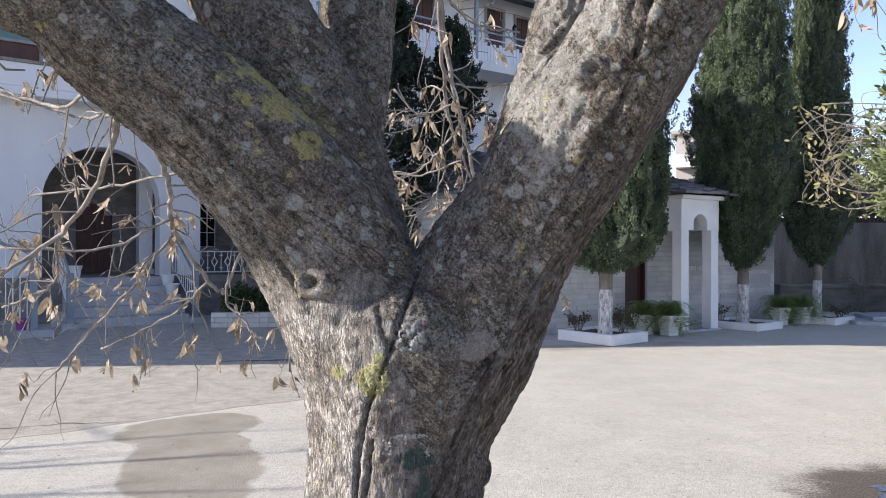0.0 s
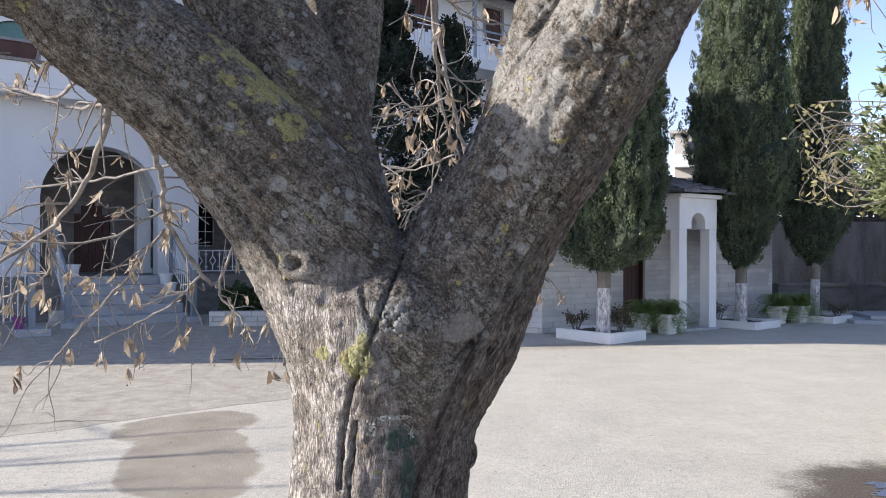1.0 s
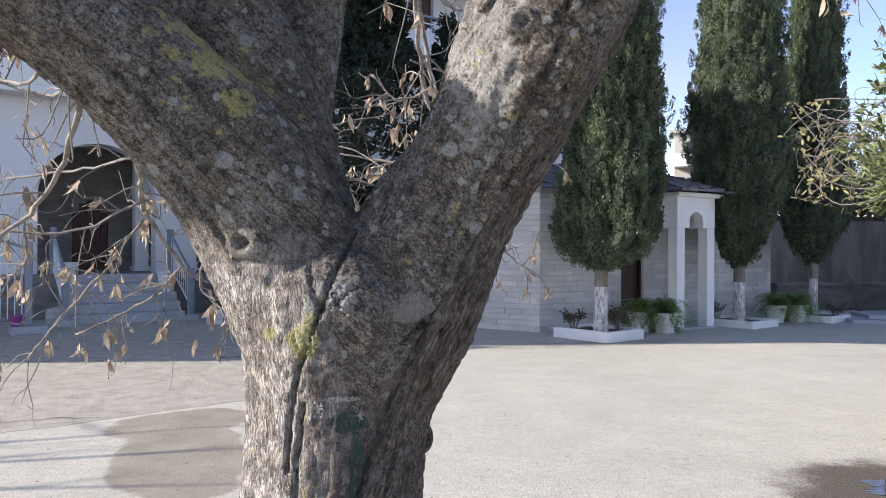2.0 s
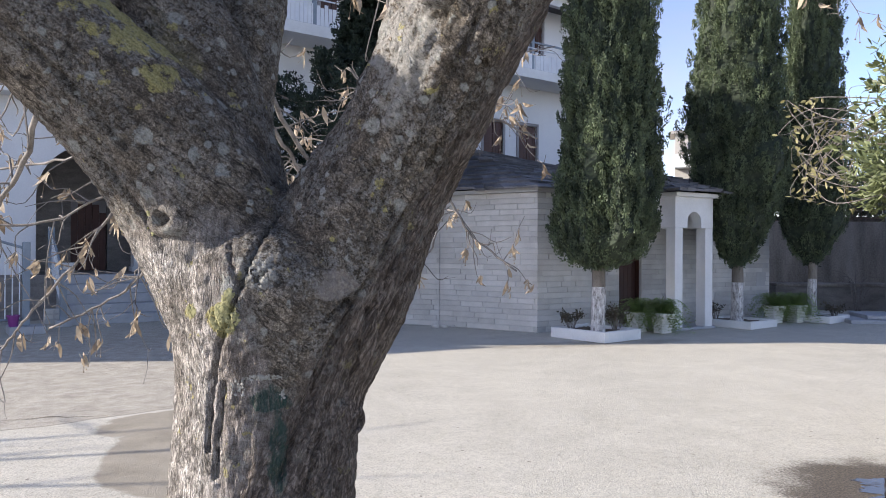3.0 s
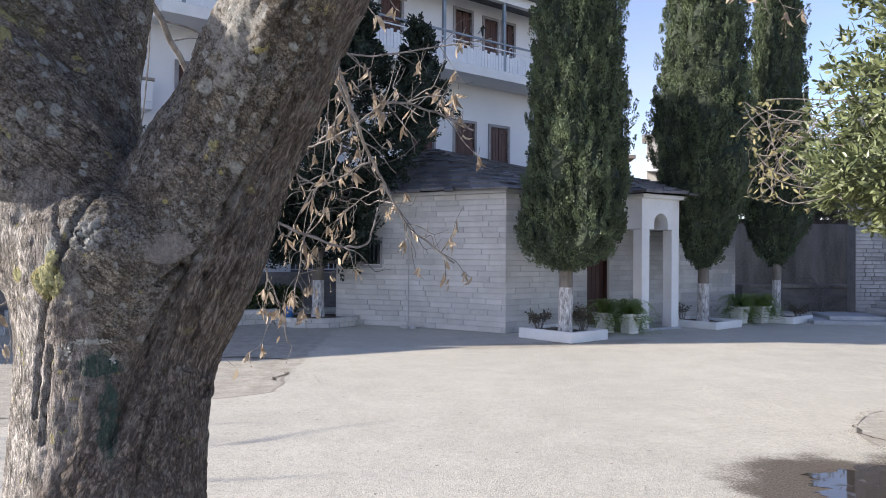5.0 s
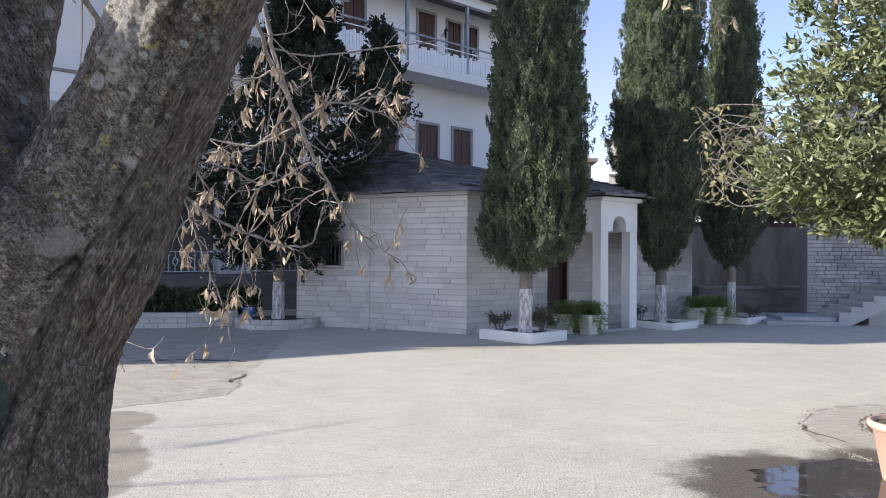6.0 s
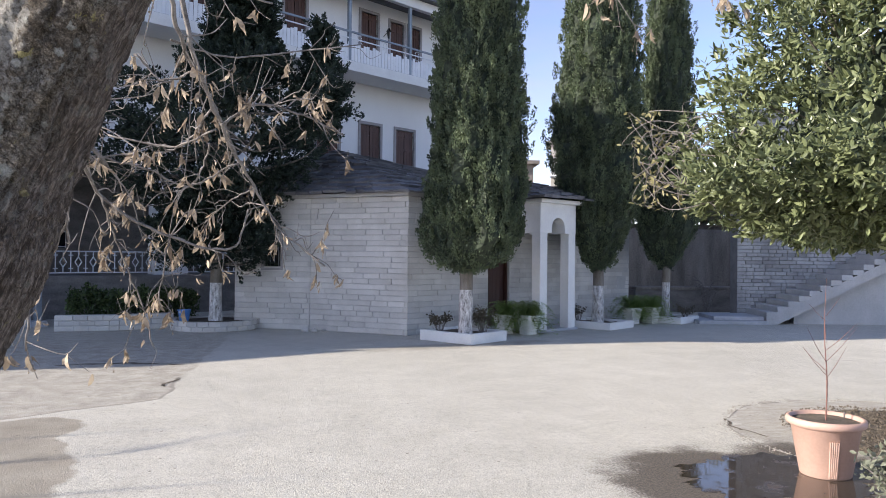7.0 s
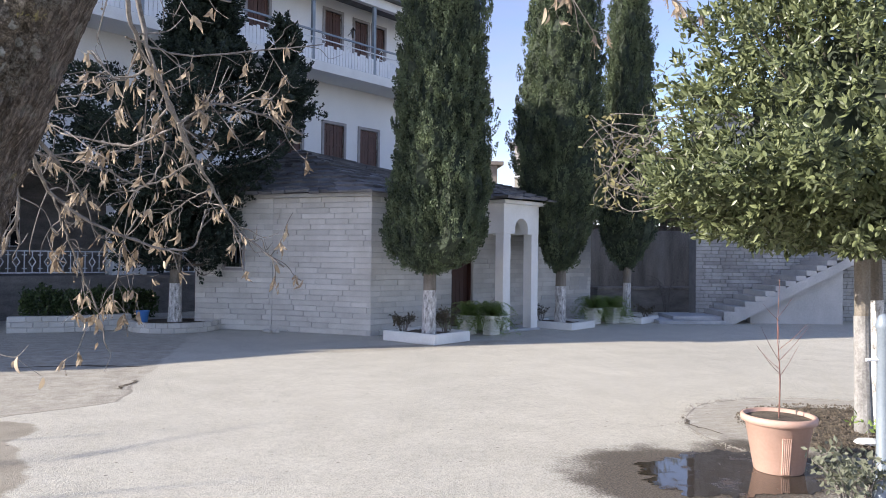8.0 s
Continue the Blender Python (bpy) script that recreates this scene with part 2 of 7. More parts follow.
def ground_mat():
    """Pale brushed concrete with an older, darker slab, damp stains and a puddle's wet margin."""
    m, nt, b = blank("courtyard_concrete", 0.9, 0, 0.3)
    vec = coords(nt)
    big, mid, fine = noise_tex(nt, vec, 0.35, 5), noise_tex(nt, vec, 2.2, 5, 0.6), noise_tex(nt, vec, 70, 6, 0.75)
    grit = N(nt, "ShaderNodeTexVoronoi", Scale=90.0)
    nt.links.new(vec, grit.inputs["Vector"])
    col = ramp(nt, mid, ((0.25, (0.55, 0.515, 0.432)), (0.75, (0.67, 0.632, 0.538))))
    col = mix(nt, 1.0, col, ramp(nt, big, ((0.3, grey(0.86)), (0.7, grey(1.0)))), "MULTIPLY")
    col = mix(nt, 1.0, col, ramp(nt, fine, ((0.34, grey(0.48)), (0.54, grey(1.04)))), "MULTIPLY")
    col = mix(nt, 1.0, col, ramp(nt, noise_tex(nt, vec, 16, 5, 0.7), ((0.34, grey(0.84)), (0.55, grey(1.02)))), "MULTIPLY")
    col = mix(nt, 1.0, col, ramp(nt, noise_tex(nt, vec, 230, 4, 0.8), ((0.36, grey(0.70)), (0.50, grey(1.0)))), "MULTIPLY")
    xyz = nt.nodes.new("ShaderNodeSeparateXYZ")
    nt.links.new(vec, xyz.inputs["Vector"])
    X, Y = xyz.outputs["X"], xyz.outputs["Y"]
    wob = maths(nt, "MULTIPLY", maths(nt, "SUBTRACT", noise_tex(nt, vec, 0.9, 5), 0.5), 1.2)
    wob2 = maths(nt, "MULTIPLY", maths(nt, "SUBTRACT", noise_tex(nt, vec, 2.6, 6, 0.6), 0.5), 2.2)
    def step(value, lo, hi):
        r = nt.nodes.new("ShaderNodeMapRange")
        r.inputs["From Min"].default_value, r.inputs["From Max"].default_value = lo, hi
        nt.links.new(value, r.inputs["Value"])
        return r.outputs["Result"]

    def blob(cx, cy, rx, ry, wobble, soft=0.25, turn=0.0):
        c, s = math.cos(turn), math.sin(turn)
        dx, dy = maths(nt, "SUBTRACT", X, cx), maths(nt, "SUBTRACT", Y, cy)
        ex = maths(nt, "DIVIDE", maths(nt, "ADD", maths(nt, "MULTIPLY", dx, c), maths(nt, "MULTIPLY", dy, s)), rx)
        ey = maths(nt, "DIVIDE", maths(nt, "SUBTRACT", maths(nt, "MULTIPLY", dy, c), maths(nt, "MULTIPLY", dx, s)), ry)
        d = maths(nt, "SQRT", maths(nt, "ADD", maths(nt, "MULTIPLY", ex, ex), maths(nt, "MULTIPLY", ey, ey)))
        return step(maths(nt, "ADD", d, maths(nt, "MULTIPLY", wobble, 0.45)), 1.0 + soft, 1.0 - soft)

    # older slab towards the stairs, with a slanting near edge
    edge = maths(nt, "ADD", maths(nt, "MAXIMUM", maths(nt, "ADD", X, 1.30), maths(nt, "SUBTRACT", maths(nt, "ADD", 6.72, maths(nt, "MULTIPLY", maths(nt, "ADD", X, 2.6), 0.80)), Y)), maths(nt, "MULTIPLY", wob, 0.45))
    old = maths(nt, "MULTIPLY", step(edge, 0.03, -0.03), step(Y, 16.0, 12.0))
    col = mix(nt, maths(nt, "MULTIPLY", old, 0.9), col, mix(nt, 1.0, ramp(nt, noise_tex(nt, vec, 4.5, 9, 0.8), ((0.34, (0.27, 0.24, 0.195)), (0.66, (0.54, 0.50, 0.42)))), ramp(nt, fine, ((0.36, grey(0.5)), (0.56, grey(1.1)))), "MULTIPLY"))
    seam = maths(nt, "MULTIPLY", step(maths(nt, "ABSOLUTE", edge), 0.035, 0.008), step(Y, 9.2, 8.9))
    col = mix(nt, maths(nt, "MULTIPLY", seam, 0.6), col, (0.16, 0.14, 0.12))
    # damp patches, a darker band by the cypress planter, and the puddle's wet margin
    loose = maths(nt, "ADD", maths(nt, "MULTIPLY", wob, 2.4), maths(nt, "MULTIPLY", wob2, 0.35))
    damp = maths(nt, "MAXIMUM", maths(nt, "MAXIMUM", blob(-2.22, 6.42, 0.62, 0.50, loose, 0.05, 0.5), blob(-1.85, 5.35, 0.48, 1.05, loose, 0.05, 0.29)), blob(-2.3, 3.3, 1.2, 0.7, wob2, 0.12))
    damp = maths(nt, "MAXIMUM", maths(nt, "MULTIPLY", damp, 0.82), maths(nt, "MULTIPLY", blob(2.6, 11.9, 1.75, 0.35, wob2, 0.3, 0.3), 0.5))
    frayed = maths(nt, "ADD", wob2, maths(nt, "MULTIPLY", maths(nt, "SUBTRACT", noise_tex(nt, vec, 55, 5, 0.75), 0.5), 2.2))
    wet = maths(nt, "MAXIMUM", blob(3.02, 4.52, 0.76, 0.76, frayed, 0.14), blob(3.85, 4.6, 0.6, 0.72, frayed, 0.16))
    pad = blob(5.35, 5.42, 1.5, 1.5, wob2, 0.02)
    col = mix(nt, maths(nt, "MULTIPLY", pad, 0.55), col, ramp(nt, noise_tex(nt, coords(nt, (1, 2.5, 1)), 6, 6, 0.7), ((0.35, (0.22, 0.19, 0.155)), (0.65, (0.42, 0.385, 0.33)))))
    col = mix(nt, damp, col, ramp(nt, mid, ((0.3, (0.20, 0.172, 0.130)), (0.7, (0.31, 0.272, 0.212)))))
    col = mix(nt, maths(nt, "MULTIPLY", wet, 0.9), col, ramp(nt, fine, ((0.42, (0.030, 0.023, 0.017)), (0.60, (0.15, 0.118, 0.085)))))
    # small dark grit and dropped bits
    bits = N(nt, "ShaderNodeTexVoronoi", Scale=1.5, Randomness=1.0)
    bits.voronoi_dimensions = "2D"
    nt.links.new(vec, bits.inputs["Vector"])
    col = mix(nt, maths(nt, "MULTIPLY", step(maths(nt, "ADD", bits.outputs["Distance"], maths(nt, "MULTIPLY", fine, 0.05)), 0.046, 0.038), 0.75), col, (0.10, 0.085, 0.07))
    # fine cracks
    crk = N(nt, "ShaderNodeTexVoronoi", Scale=0.42)
    crk.feature = "DISTANCE_TO_EDGE"
    bent = mix(nt, 0.35, vec, N(nt, "ShaderNodeTexNoise", Scale=2.0, Detail=5.0).outputs["Color"], "ADD")
    nt.links.new(bent, crk.inputs["Vector"])
    line = maths(nt, "MULTIPLY", step(crk.outputs["Distance"], 0.006, 0.002), ramp(nt, noise_tex(nt, vec, 0.8, 2), ((0.5, grey(0.0)), (0.6, grey(0.12)))))
    col = mix(nt, line, col, (0.12, 0.11, 0.10))
    nt.links.new(col, b.inputs["Base Color"])
    nt.links.new(maths(nt, "SUBTRACT", 0.92, maths(nt, "MULTIPLY", wet, 0.2)), b.inputs["Roughness"])
    h = maths(nt, "ADD", maths(nt, "MULTIPLY", fine, 1.6), maths(nt, "ADD", maths(nt, "MULTIPLY", grit.outputs["Distance"], 0.5), maths(nt, "MULTIPLY", mid, 1.5)))
    bumped(nt, b, h, 0.6, 0.006)
    return m


BARK = bark_mat()
CONCRETE = ground_mat()
TWIG = surface("twig_bark", (0.060, 0.050, 0.043), (0.30, 0.275, 0.25), 30, 220, 0.85, 0.4, 0.001)
PLASTER = surface("white_plaster", (0.68, 0.68, 0.68), (0.80, 0.80, 0.79), 0.7, 30, 0.9, 0.15, 0.002, streak=0.4)
PAINT = surface("white_masonry_paint", (0.66, 0.66, 0.64), (0.80, 0.80, 0.78), 2.0, 35, 0.8, 0.25, 0.003)
MARBLE = surface("pale_marble_step", (0.30, 0.31, 0.325), (0.46, 0.47, 0.485), 2.0, 12, 0.55, 0.1, 0.001)
STONE = surface("pale_limestone_block", (0.50, 0.482, 0.442), (0.69, 0.67, 0.625), 2.5, 45, 0.9, 0.5, 0.004, vary=0.20)
RUBBLE = surface("rough_grey_wall_stone", (0.30, 0.295, 0.285), (0.52, 0.515, 0.50), 3.5, 40, 0.9, 0.7, 0.006, vary=0.34)
# blotchy whitewash, greyed in colour for the evergreen crown's shade
GREY_LIME = surface("crown_shaded_limewash", (0.10, 0.092, 0.085), (0.36, 0.352, 0.34), 9, 50, 0.9, 0.5, 0.004, streak=0.4)
DARK_JOINT = surface("dark_joint", (0.15, 0.145, 0.14), (0.26, 0.25, 0.24), 4, 60, 0.95, 0.4, 0.003)
MORTAR = surface("grey_mortar", (0.38, 0.372, 0.355), (0.52, 0.51, 0.49), 3, 60, 0.95, 0.4, 0.003)
SLATE = surface("dark_slate", (0.10, 0.10, 0.108), (0.25, 0.25, 0.262), 3, 40, 0.75, 0.5, 0.004, vary=0.4, island=True)
WOOD = surface("brown_painted_wood", (0.055, 0.026, 0.020), (0.11, 0.052, 0.040), 6, 90, 0.6, 0.25, 0.001, streak=0.3)
DARKWOOD = surface("dark_stained_door_wood", (0.035, 0.014, 0.010), (0.075, 0.030, 0.022), 6, 90, 0.5, 0.25, 0.001, streak=0.2)
FRAME = surface("weathered_grey_frame", (0.22, 0.21, 0.21), (0.36, 0.34, 0.34), 5, 60, 0.8, 0.2, 0.001)
METAL = surface("blue_grey_painted_metal", (0.17, 0.205, 0.24), (0.27, 0.31, 0.345), 4, 80, 0.45, 0.1, 0.0006, metal=0.1)
WHITE_IRON = surface("white_painted_iron", (0.66, 0.68, 0.70), (0.80, 0.81, 0.82), 4, 80, 0.5, 0.1, 0.0006)
RUST = surface("rusty_wire", (0.10, 0.055, 0.04), (0.20, 0.12, 0.09), 8, 120, 0.8, 0.2, 0.0006)
TERRACOTTA = surface("terracotta_plastic", (0.43, 0.275, 0.215), (0.53, 0.35, 0.28), 3, 50, 0.6, 0.1, 0.001)
SOIL = surface("damp_soil", (0.045, 0.036, 0.027), (0.21, 0.17, 0.125), 9, 70, 0.95, 1.0, 0.02)
WHITEWASH = surface("flaking_whitewash", (0.06, 0.05, 0.042), (0.86, 0.85, 0.83), 22, 60, 0.9, 0.6, 0.006, streak=0.35)
CYPRESS_BARK = surface("cypress_bark", (0.10, 0.085, 0.07), (0.27, 0.24, 0.20), 9, 60, 0.9, 0.8, 0.008, streak=0.25)
OLDWALL = surface("stained_concrete_wall", (0.085, 0.073, 0.061), (0.38, 0.34, 0.295), 2.2, 25, 0.9, 0.4, 0.006, streak=0.22)
GLASS, _nt, _b = blank("dark_window_glass", 0.08, 0.0, 0.5)
_b.inputs["Base Color"].default_value = (0.02, 0.022, 0.025, 1)
GREEN_GLASS = surface("green_painted_fanlight", (0.07, 0.16, 0.15), (0.12, 0.24, 0.22), 5, 60, 0.4, 0.1, 0.001)


def water_mat():
    """A film of water over brown wet concrete: glassy in the middle, broken up by grit where it thins out."""
    m, nt, b = blank("puddle_water", 0.03, 0.0, 0.5)
    vec = coords(nt)
    film = noise_tex(nt, vec, 4.5, 6, 0.65)
    grit = noise_tex(nt, vec, 110, 4, 0.7)
    dry = ramp(nt, maths(nt, "ADD", film, maths(nt, "MULTIPLY", grit, 0.25)), ((0.68, grey(0.0)), (0.84, grey(1.0))))
    nt.links.new(mix(nt, dry, (0.045, 0.036, 0.027), ramp(nt, grit, ((0.4, (0.040, 0.031, 0.023)), (0.62, (0.13, 0.10, 0.074))))), b.inputs["Base Color"])
    nt.links.new(maths(nt, "ADD", 0.03, maths(nt, "MULTIPLY", dry, 0.6)), b.inputs["Roughness"])
    bumped(nt, b, maths(nt, "ADD", noise_tex(nt, vec, 9, 2), maths(nt, "MULTIPLY", maths(nt, "MULTIPLY", dry, grit), 3.0)), 0.06, 0.004)
    return m


WATER = water_mat()
CYPRESS_LEAF = leaf_mat("cypress_foliage", (0.014, 0.027, 0.020), (0.195, 0.245, 0.130), 0.6, 0.2, 0.24, 2.6, 0.62)
CONIFER_LEAF = leaf_mat("conifer_foliage", (0.010, 0.018, 0.014), (0.045, 0.066, 0.045), 0.6, 0.12)
BROAD_LEAF = leaf_mat("glossy_evergreen_leaf", (0.028, 0.043, 0.018), (0.225, 0.255, 0.120), 0.37, 0.25)
YELLOW_LEAF = leaf_mat("yellowing_leaf", (0.13, 0.12, 0.045), (0.36, 0.33, 0.16), 0.5, 0.35)
FERN_LEAF = leaf_mat("bright_fern_leaf", (0.085, 0.15, 0.035), (0.33, 0.44, 0.14), 0.5, 0.4)
ROSE_LEAF = leaf_mat("dark_rose_leaf", (0.03, 0.035, 0.02), (0.13, 0.10, 0.06), 0.6, 0.2)
BRACT = leaf_mat("dry_tan_bract", (0.13, 0.092, 0.060), (0.50, 0.41, 0.30), 0.7, 0.3)
OLIVE_LEAF = leaf_mat("grey_olive_leaf", (0.07, 0.08, 0.05), (0.20, 0.21, 0.15), 0.6, 0.2)
# white limewash greyed for the outer stairs' shade; the chapel cornice borrows it
SHADED_LIME = surface("shade_greyed_limewash", (0.36, 0.36, 0.355), (0.52, 0.52, 0.515), 2.0, 30, 0.9, 0.3, 0.003, streak=0.5)
CRUMB = surface("concrete_crumbs", (0.20, 0.18, 0.15), (0.36, 0.33, 0.285), 20, 80, 0.95, 0.4, 0.002)
RED_TWIG = surface("reddish_young_bark", (0.10, 0.045, 0.035), (0.24, 0.12, 0.095), 60, 300, 0.7, 0.3, 0.0006)
BLUE, _nt, _b = blank("blue_plastic", 0.4)
_b.inputs["Base Color"].default_value = (0.05, 0.17, 0.42, 1)
LICHEN_YELLOW = surface("yellow_lichen", (0.13, 0.125, 0.055), (0.34, 0.325, 0.17), 120, 500, 0.95, 0.6, 0.001)
LICHEN_GREY = surface("pale_grey_lichen", (0.16, 0.158, 0.14), (0.38, 0.375, 0.34), 120, 500, 0.95, 0.6, 0.001)
PURPLE, _nt, _b = blank("purple_plastic", 0.4)
_b.inputs["Base Color"].default_value = (0.22, 0.04, 0.20, 1)
# porch stone darkened in colour to hold the shade under the arcade
DIM_STONE = surface("shade_toned_stone", (0.13, 0.118, 0.108), (0.29, 0.27, 0.25), 2.5, 30, 0.9, 0.4, 0.004, streak=2.5)
# for solid crown cores: a dark leaf colour standing for deep shade
INNER_SHADE = leaf_mat("inner_shade_fill", (0.014, 0.022, 0.014), (0.07, 0.09, 0.052), 0.8, 0.05, 0.2, 14.0, 0.5)
OCHRE = surface("weathered_ochre_wall", (0.18, 0.15, 0.125), (0.32, 0.28, 0.235), 0.4, 6, 0.9, 0.2, 0.01)
FARWHITE = surface("far_cream_wall", (0.36, 0.335, 0.30), (0.48, 0.455, 0.41), 0.3, 6, 0.9, 0.2, 0.01)
HEDGE_LEAF = leaf_mat("dark_hedge_leaf", (0.018, 0.034, 0.012), (0.075, 0.11, 0.035), 0.5, 0.2)

from mathutils.bvhtree import BVHTree

# ---- building tools ----
def part(name, bm, material, parent=None, label="", smooth=False):
    """Links a bmesh as one mesh object, under a thing or a part if one is given."""
    me = bpy.data.meshes.new(name)
    bm.to_mesh(me)
    bm.free()
    if smooth:
        me.shade_smooth()
    me.materials.append(material)
    ob = new(name, me)
    ob.parent = parent
    return tagged(ob, label)


def raw(name, verts, faces, material, parent=None, label="", smooth=False):
    me = bpy.data.meshes.new(name)
    me.from_pydata(verts, [], faces)
    me.materials.append(material)
    if smooth:
        me.shade_smooth()
    ob = new(name, me)
    ob.parent = parent
    return tagged(ob, label)


def base(name, label, category, x=0.0, y=0.0, z=0.0, rz=0.0, group="", kind=""):
    """The Empty at a thing's base that carries its parts."""
    ob = new(name)
    ob.empty_display_size = 0.1
    ob.matrix_basis = pose(x, y, z, 0, 0, rz)
    return tagged(ob, label, category, group, kind)


def block(bm, x0, x1, y0, y1, z0, z1, bevel=0.0):
    made = bmesh.ops.create_cube(bm, size=1.0)["verts"]
    for v in made:
        v.co = Vector(((x0 + x1) / 2 + v.co.x * (x1 - x0), (y0 + y1) / 2 + v.co.y * (y1 - y0), (z0 + z1) / 2 + v.co.z * (z1 - z0)))
    if bevel:
        edges = list({e for v in made for e in v.link_edges})
        bmesh.ops.bevel(bm, geom=edges, offset=bevel, segments=2, affect="EDGES", profile=0.5)


def box(name, x0, x1, y0, y1, z0, z1, material, parent=None, label="", bevel=0.0):
    bm = bmesh.new()
    block(bm, x0, x1, y0, y1, z0, z1, bevel)
    return part(name, bm, material, parent, label)


def tube(bm, pts, radii, n=8, cap=True, wob=0.0, rng=random):
    """A tapered tube along a line of points."""
    pts = [Vector(p) for p in pts]
    rings = []
    side = None
    for i, p in enumerate(pts):
        d = (pts[min(i + 1, len(pts) - 1)] - pts[max(i - 1, 0)]).normalized()
        if side is None:
            side = d.orthogonal().normalized()
        side = (side - d * side.dot(d)).normalized()
        other = d.cross(side)
        r = radii[i] if hasattr(radii, "__len__") else radii
        ring = []
        for k in range(n):
            a = 2 * math.pi * k / n
            q = r * (1 + (rng.uniform(-wob, wob) if wob else 0))
            ring.append(bm.verts.new(p + (side * math.cos(a) + other * math.sin(a)) * q))
        rings.append(ring)
    for a, b in zip(rings, rings[1:]):
        for k in range(n):
            bm.faces.new((a[k], a[(k + 1) % n], b[(k + 1) % n], b[k]))
    if cap:
        bm.faces.new(list(reversed(rings[0])))
        bm.faces.new(rings[-1])


def lathe(bm, profile, n=24, cx=0.0, cy=0.0):
    """A turned body from (radius, height) pairs, from the bottom outside round to the inside."""
    rings = [[bm.verts.new((cx + r * math.cos(2 * math.pi * k / n), cy + r * math.sin(2 * math.pi * k / n), z)) for k in range(n)] for r, z in profile]
    for a, b in zip(rings, rings[1:]):
        for k in range(n):
            bm.faces.new((a[k], a[(k + 1) % n], b[(k + 1) % n], b[k]))
    bm.faces.new(list(reversed(rings[0])))
    bm.faces.new(rings[-1])


def smooth_line(pts, steps=6):
    """A Catmull-Rom curve through the points."""
    pts = [Vector(p) for p in pts]
    ext = [pts[0] * 2 - pts[1]] + pts + [pts[-1] * 2 - pts[-2]]
    out = []
    for i in range(1, len(ext) - 2):
        a, b, c, d = ext[i - 1 : i + 3]
        for k in range(steps):
            t = k / steps
            out.append(0.5 * ((2 * b) + (c - a) * t + (2 * a - 5 * b + 4 * c - d) * t * t + (3 * b - a - 3 * c + d) * t ** 3))
    return out + [pts[-1]]


class Leaves:
    """Collects many small leaves into one mesh."""

    def __init__(self):
        self.v, self.f = [], []

    def diamond(self, p, way, side, length, width, fold=0.0):
        """A four-cornered leaf, folded along its middle."""
        nrm = way.cross(side)
        i = len(self.v)
        self.v += [p, p + way * (length * 0.5) + side * (width / 2) + nrm * fold, p + way * length, p + way * (length * 0.5) - side * (width / 2) + nrm * fold]
        self.f += [(i, i + 1, i + 2), (i, i + 2, i + 3)]

    def blade(self, p, way, side, length, width, curl=0.0, fold=0.0):
        """A six-cornered oblong leaf that may curl along its length."""
        nrm = way.cross(side)
        i = len(self.v)
        m1, m2, tip = p + way * (length * 0.33) + nrm * (curl * 0.4), p + way * (length * 0.7) + nrm * curl, p + way * length + nrm * (curl * 1.4)
        self.v += [p, m1 + side * (width * 0.45) + nrm * fold, m2 + side * (width * 0.45) + nrm * fold, tip, m2 - side * (width * 0.45) + nrm * fold, m1 - side * (width * 0.45) + nrm * fold, m1, m2]
        self.f += [(i, i + 1, i + 6), (i, i + 6, i + 5), (i + 1, i + 2, i + 7, i + 6), (i + 6, i + 7, i + 4, i + 5), (i + 2, i + 3, i + 7), (i + 7, i + 3, i + 4)]

    def ribbon(self, p, way, side, length, width, bend, twist):
        """A thin dry strip that curls along its length and twists round itself."""
        nrm, i, q = way.cross(side), len(self.v), p.copy()
        for k in range(5):
            u = k / 4
            w = width * (0.25, 0.85, 1.0, 0.75, 0.12)[k] / 2
            a, b = bend * u, twist * u
            s = side * math.cos(b) + nrm * math.sin(b)
            self.v += [q + s * w, q - s * w]
            q = q + (way * math.cos(a) + nrm * math.sin(a)) * (length / 4)
        self.f += [(i + 2 * k, i + 2 * k + 1, i + 2 * k + 3, i + 2 * k + 2) for k in range(4)]

    def make(self, name, material, parent=None, label=""):
        return raw(name, self.v, self.f, material, parent, label)


def rand_dir(rng):
    while True:
        v = Vector((rng.uniform(-1, 1), rng.uniform(-1, 1), rng.uniform(-1, 1)))
        if 0.05 < v.length < 1:
            return v.normalized()


def unit(a):
    return a / np.maximum(np.linalg.norm(a, axis=1, keepdims=True), 1e-9)


def leaf_swarm(name, p, way, face, length, width, fold, material, parent, label=""):
    """Many folded four-cornered leaves in one mesh, from arrays of places, directions and facings."""
    way = unit(way)
    side = unit(np.cross(face, way))
    nrm = np.cross(way, side)
    L, W = length[:, None], width[:, None]
    v = np.stack([p, p + way * L * 0.45 + side * W / 2 + nrm * fold, p + way * L, p + way * L * 0.45 - side * W / 2 + nrm * fold], axis=1).reshape(-1, 3)
    n = len(p)
    base_i = np.arange(n) * 4
    f = np.stack([base_i, base_i + 1, base_i + 2, base_i, base_i + 2, base_i + 3], axis=1).reshape(-1)
    me = bpy.data.meshes.new(name)
    me.vertices.add(len(v))
    me.vertices.foreach_set("co", v.ravel())
    me.loops.add(len(f))
    me.loops.foreach_set("vertex_index", f.astype(np.int32))
    me.polygons.add(n * 2)
    me.polygons.foreach_set("loop_start", np.arange(0, n * 6, 3, dtype=np.int32))
    me.update(calc_edges=True)
    me.materials.append(material)
    ob = new(name, me)
    ob.parent = parent
    return tagged(ob, label)


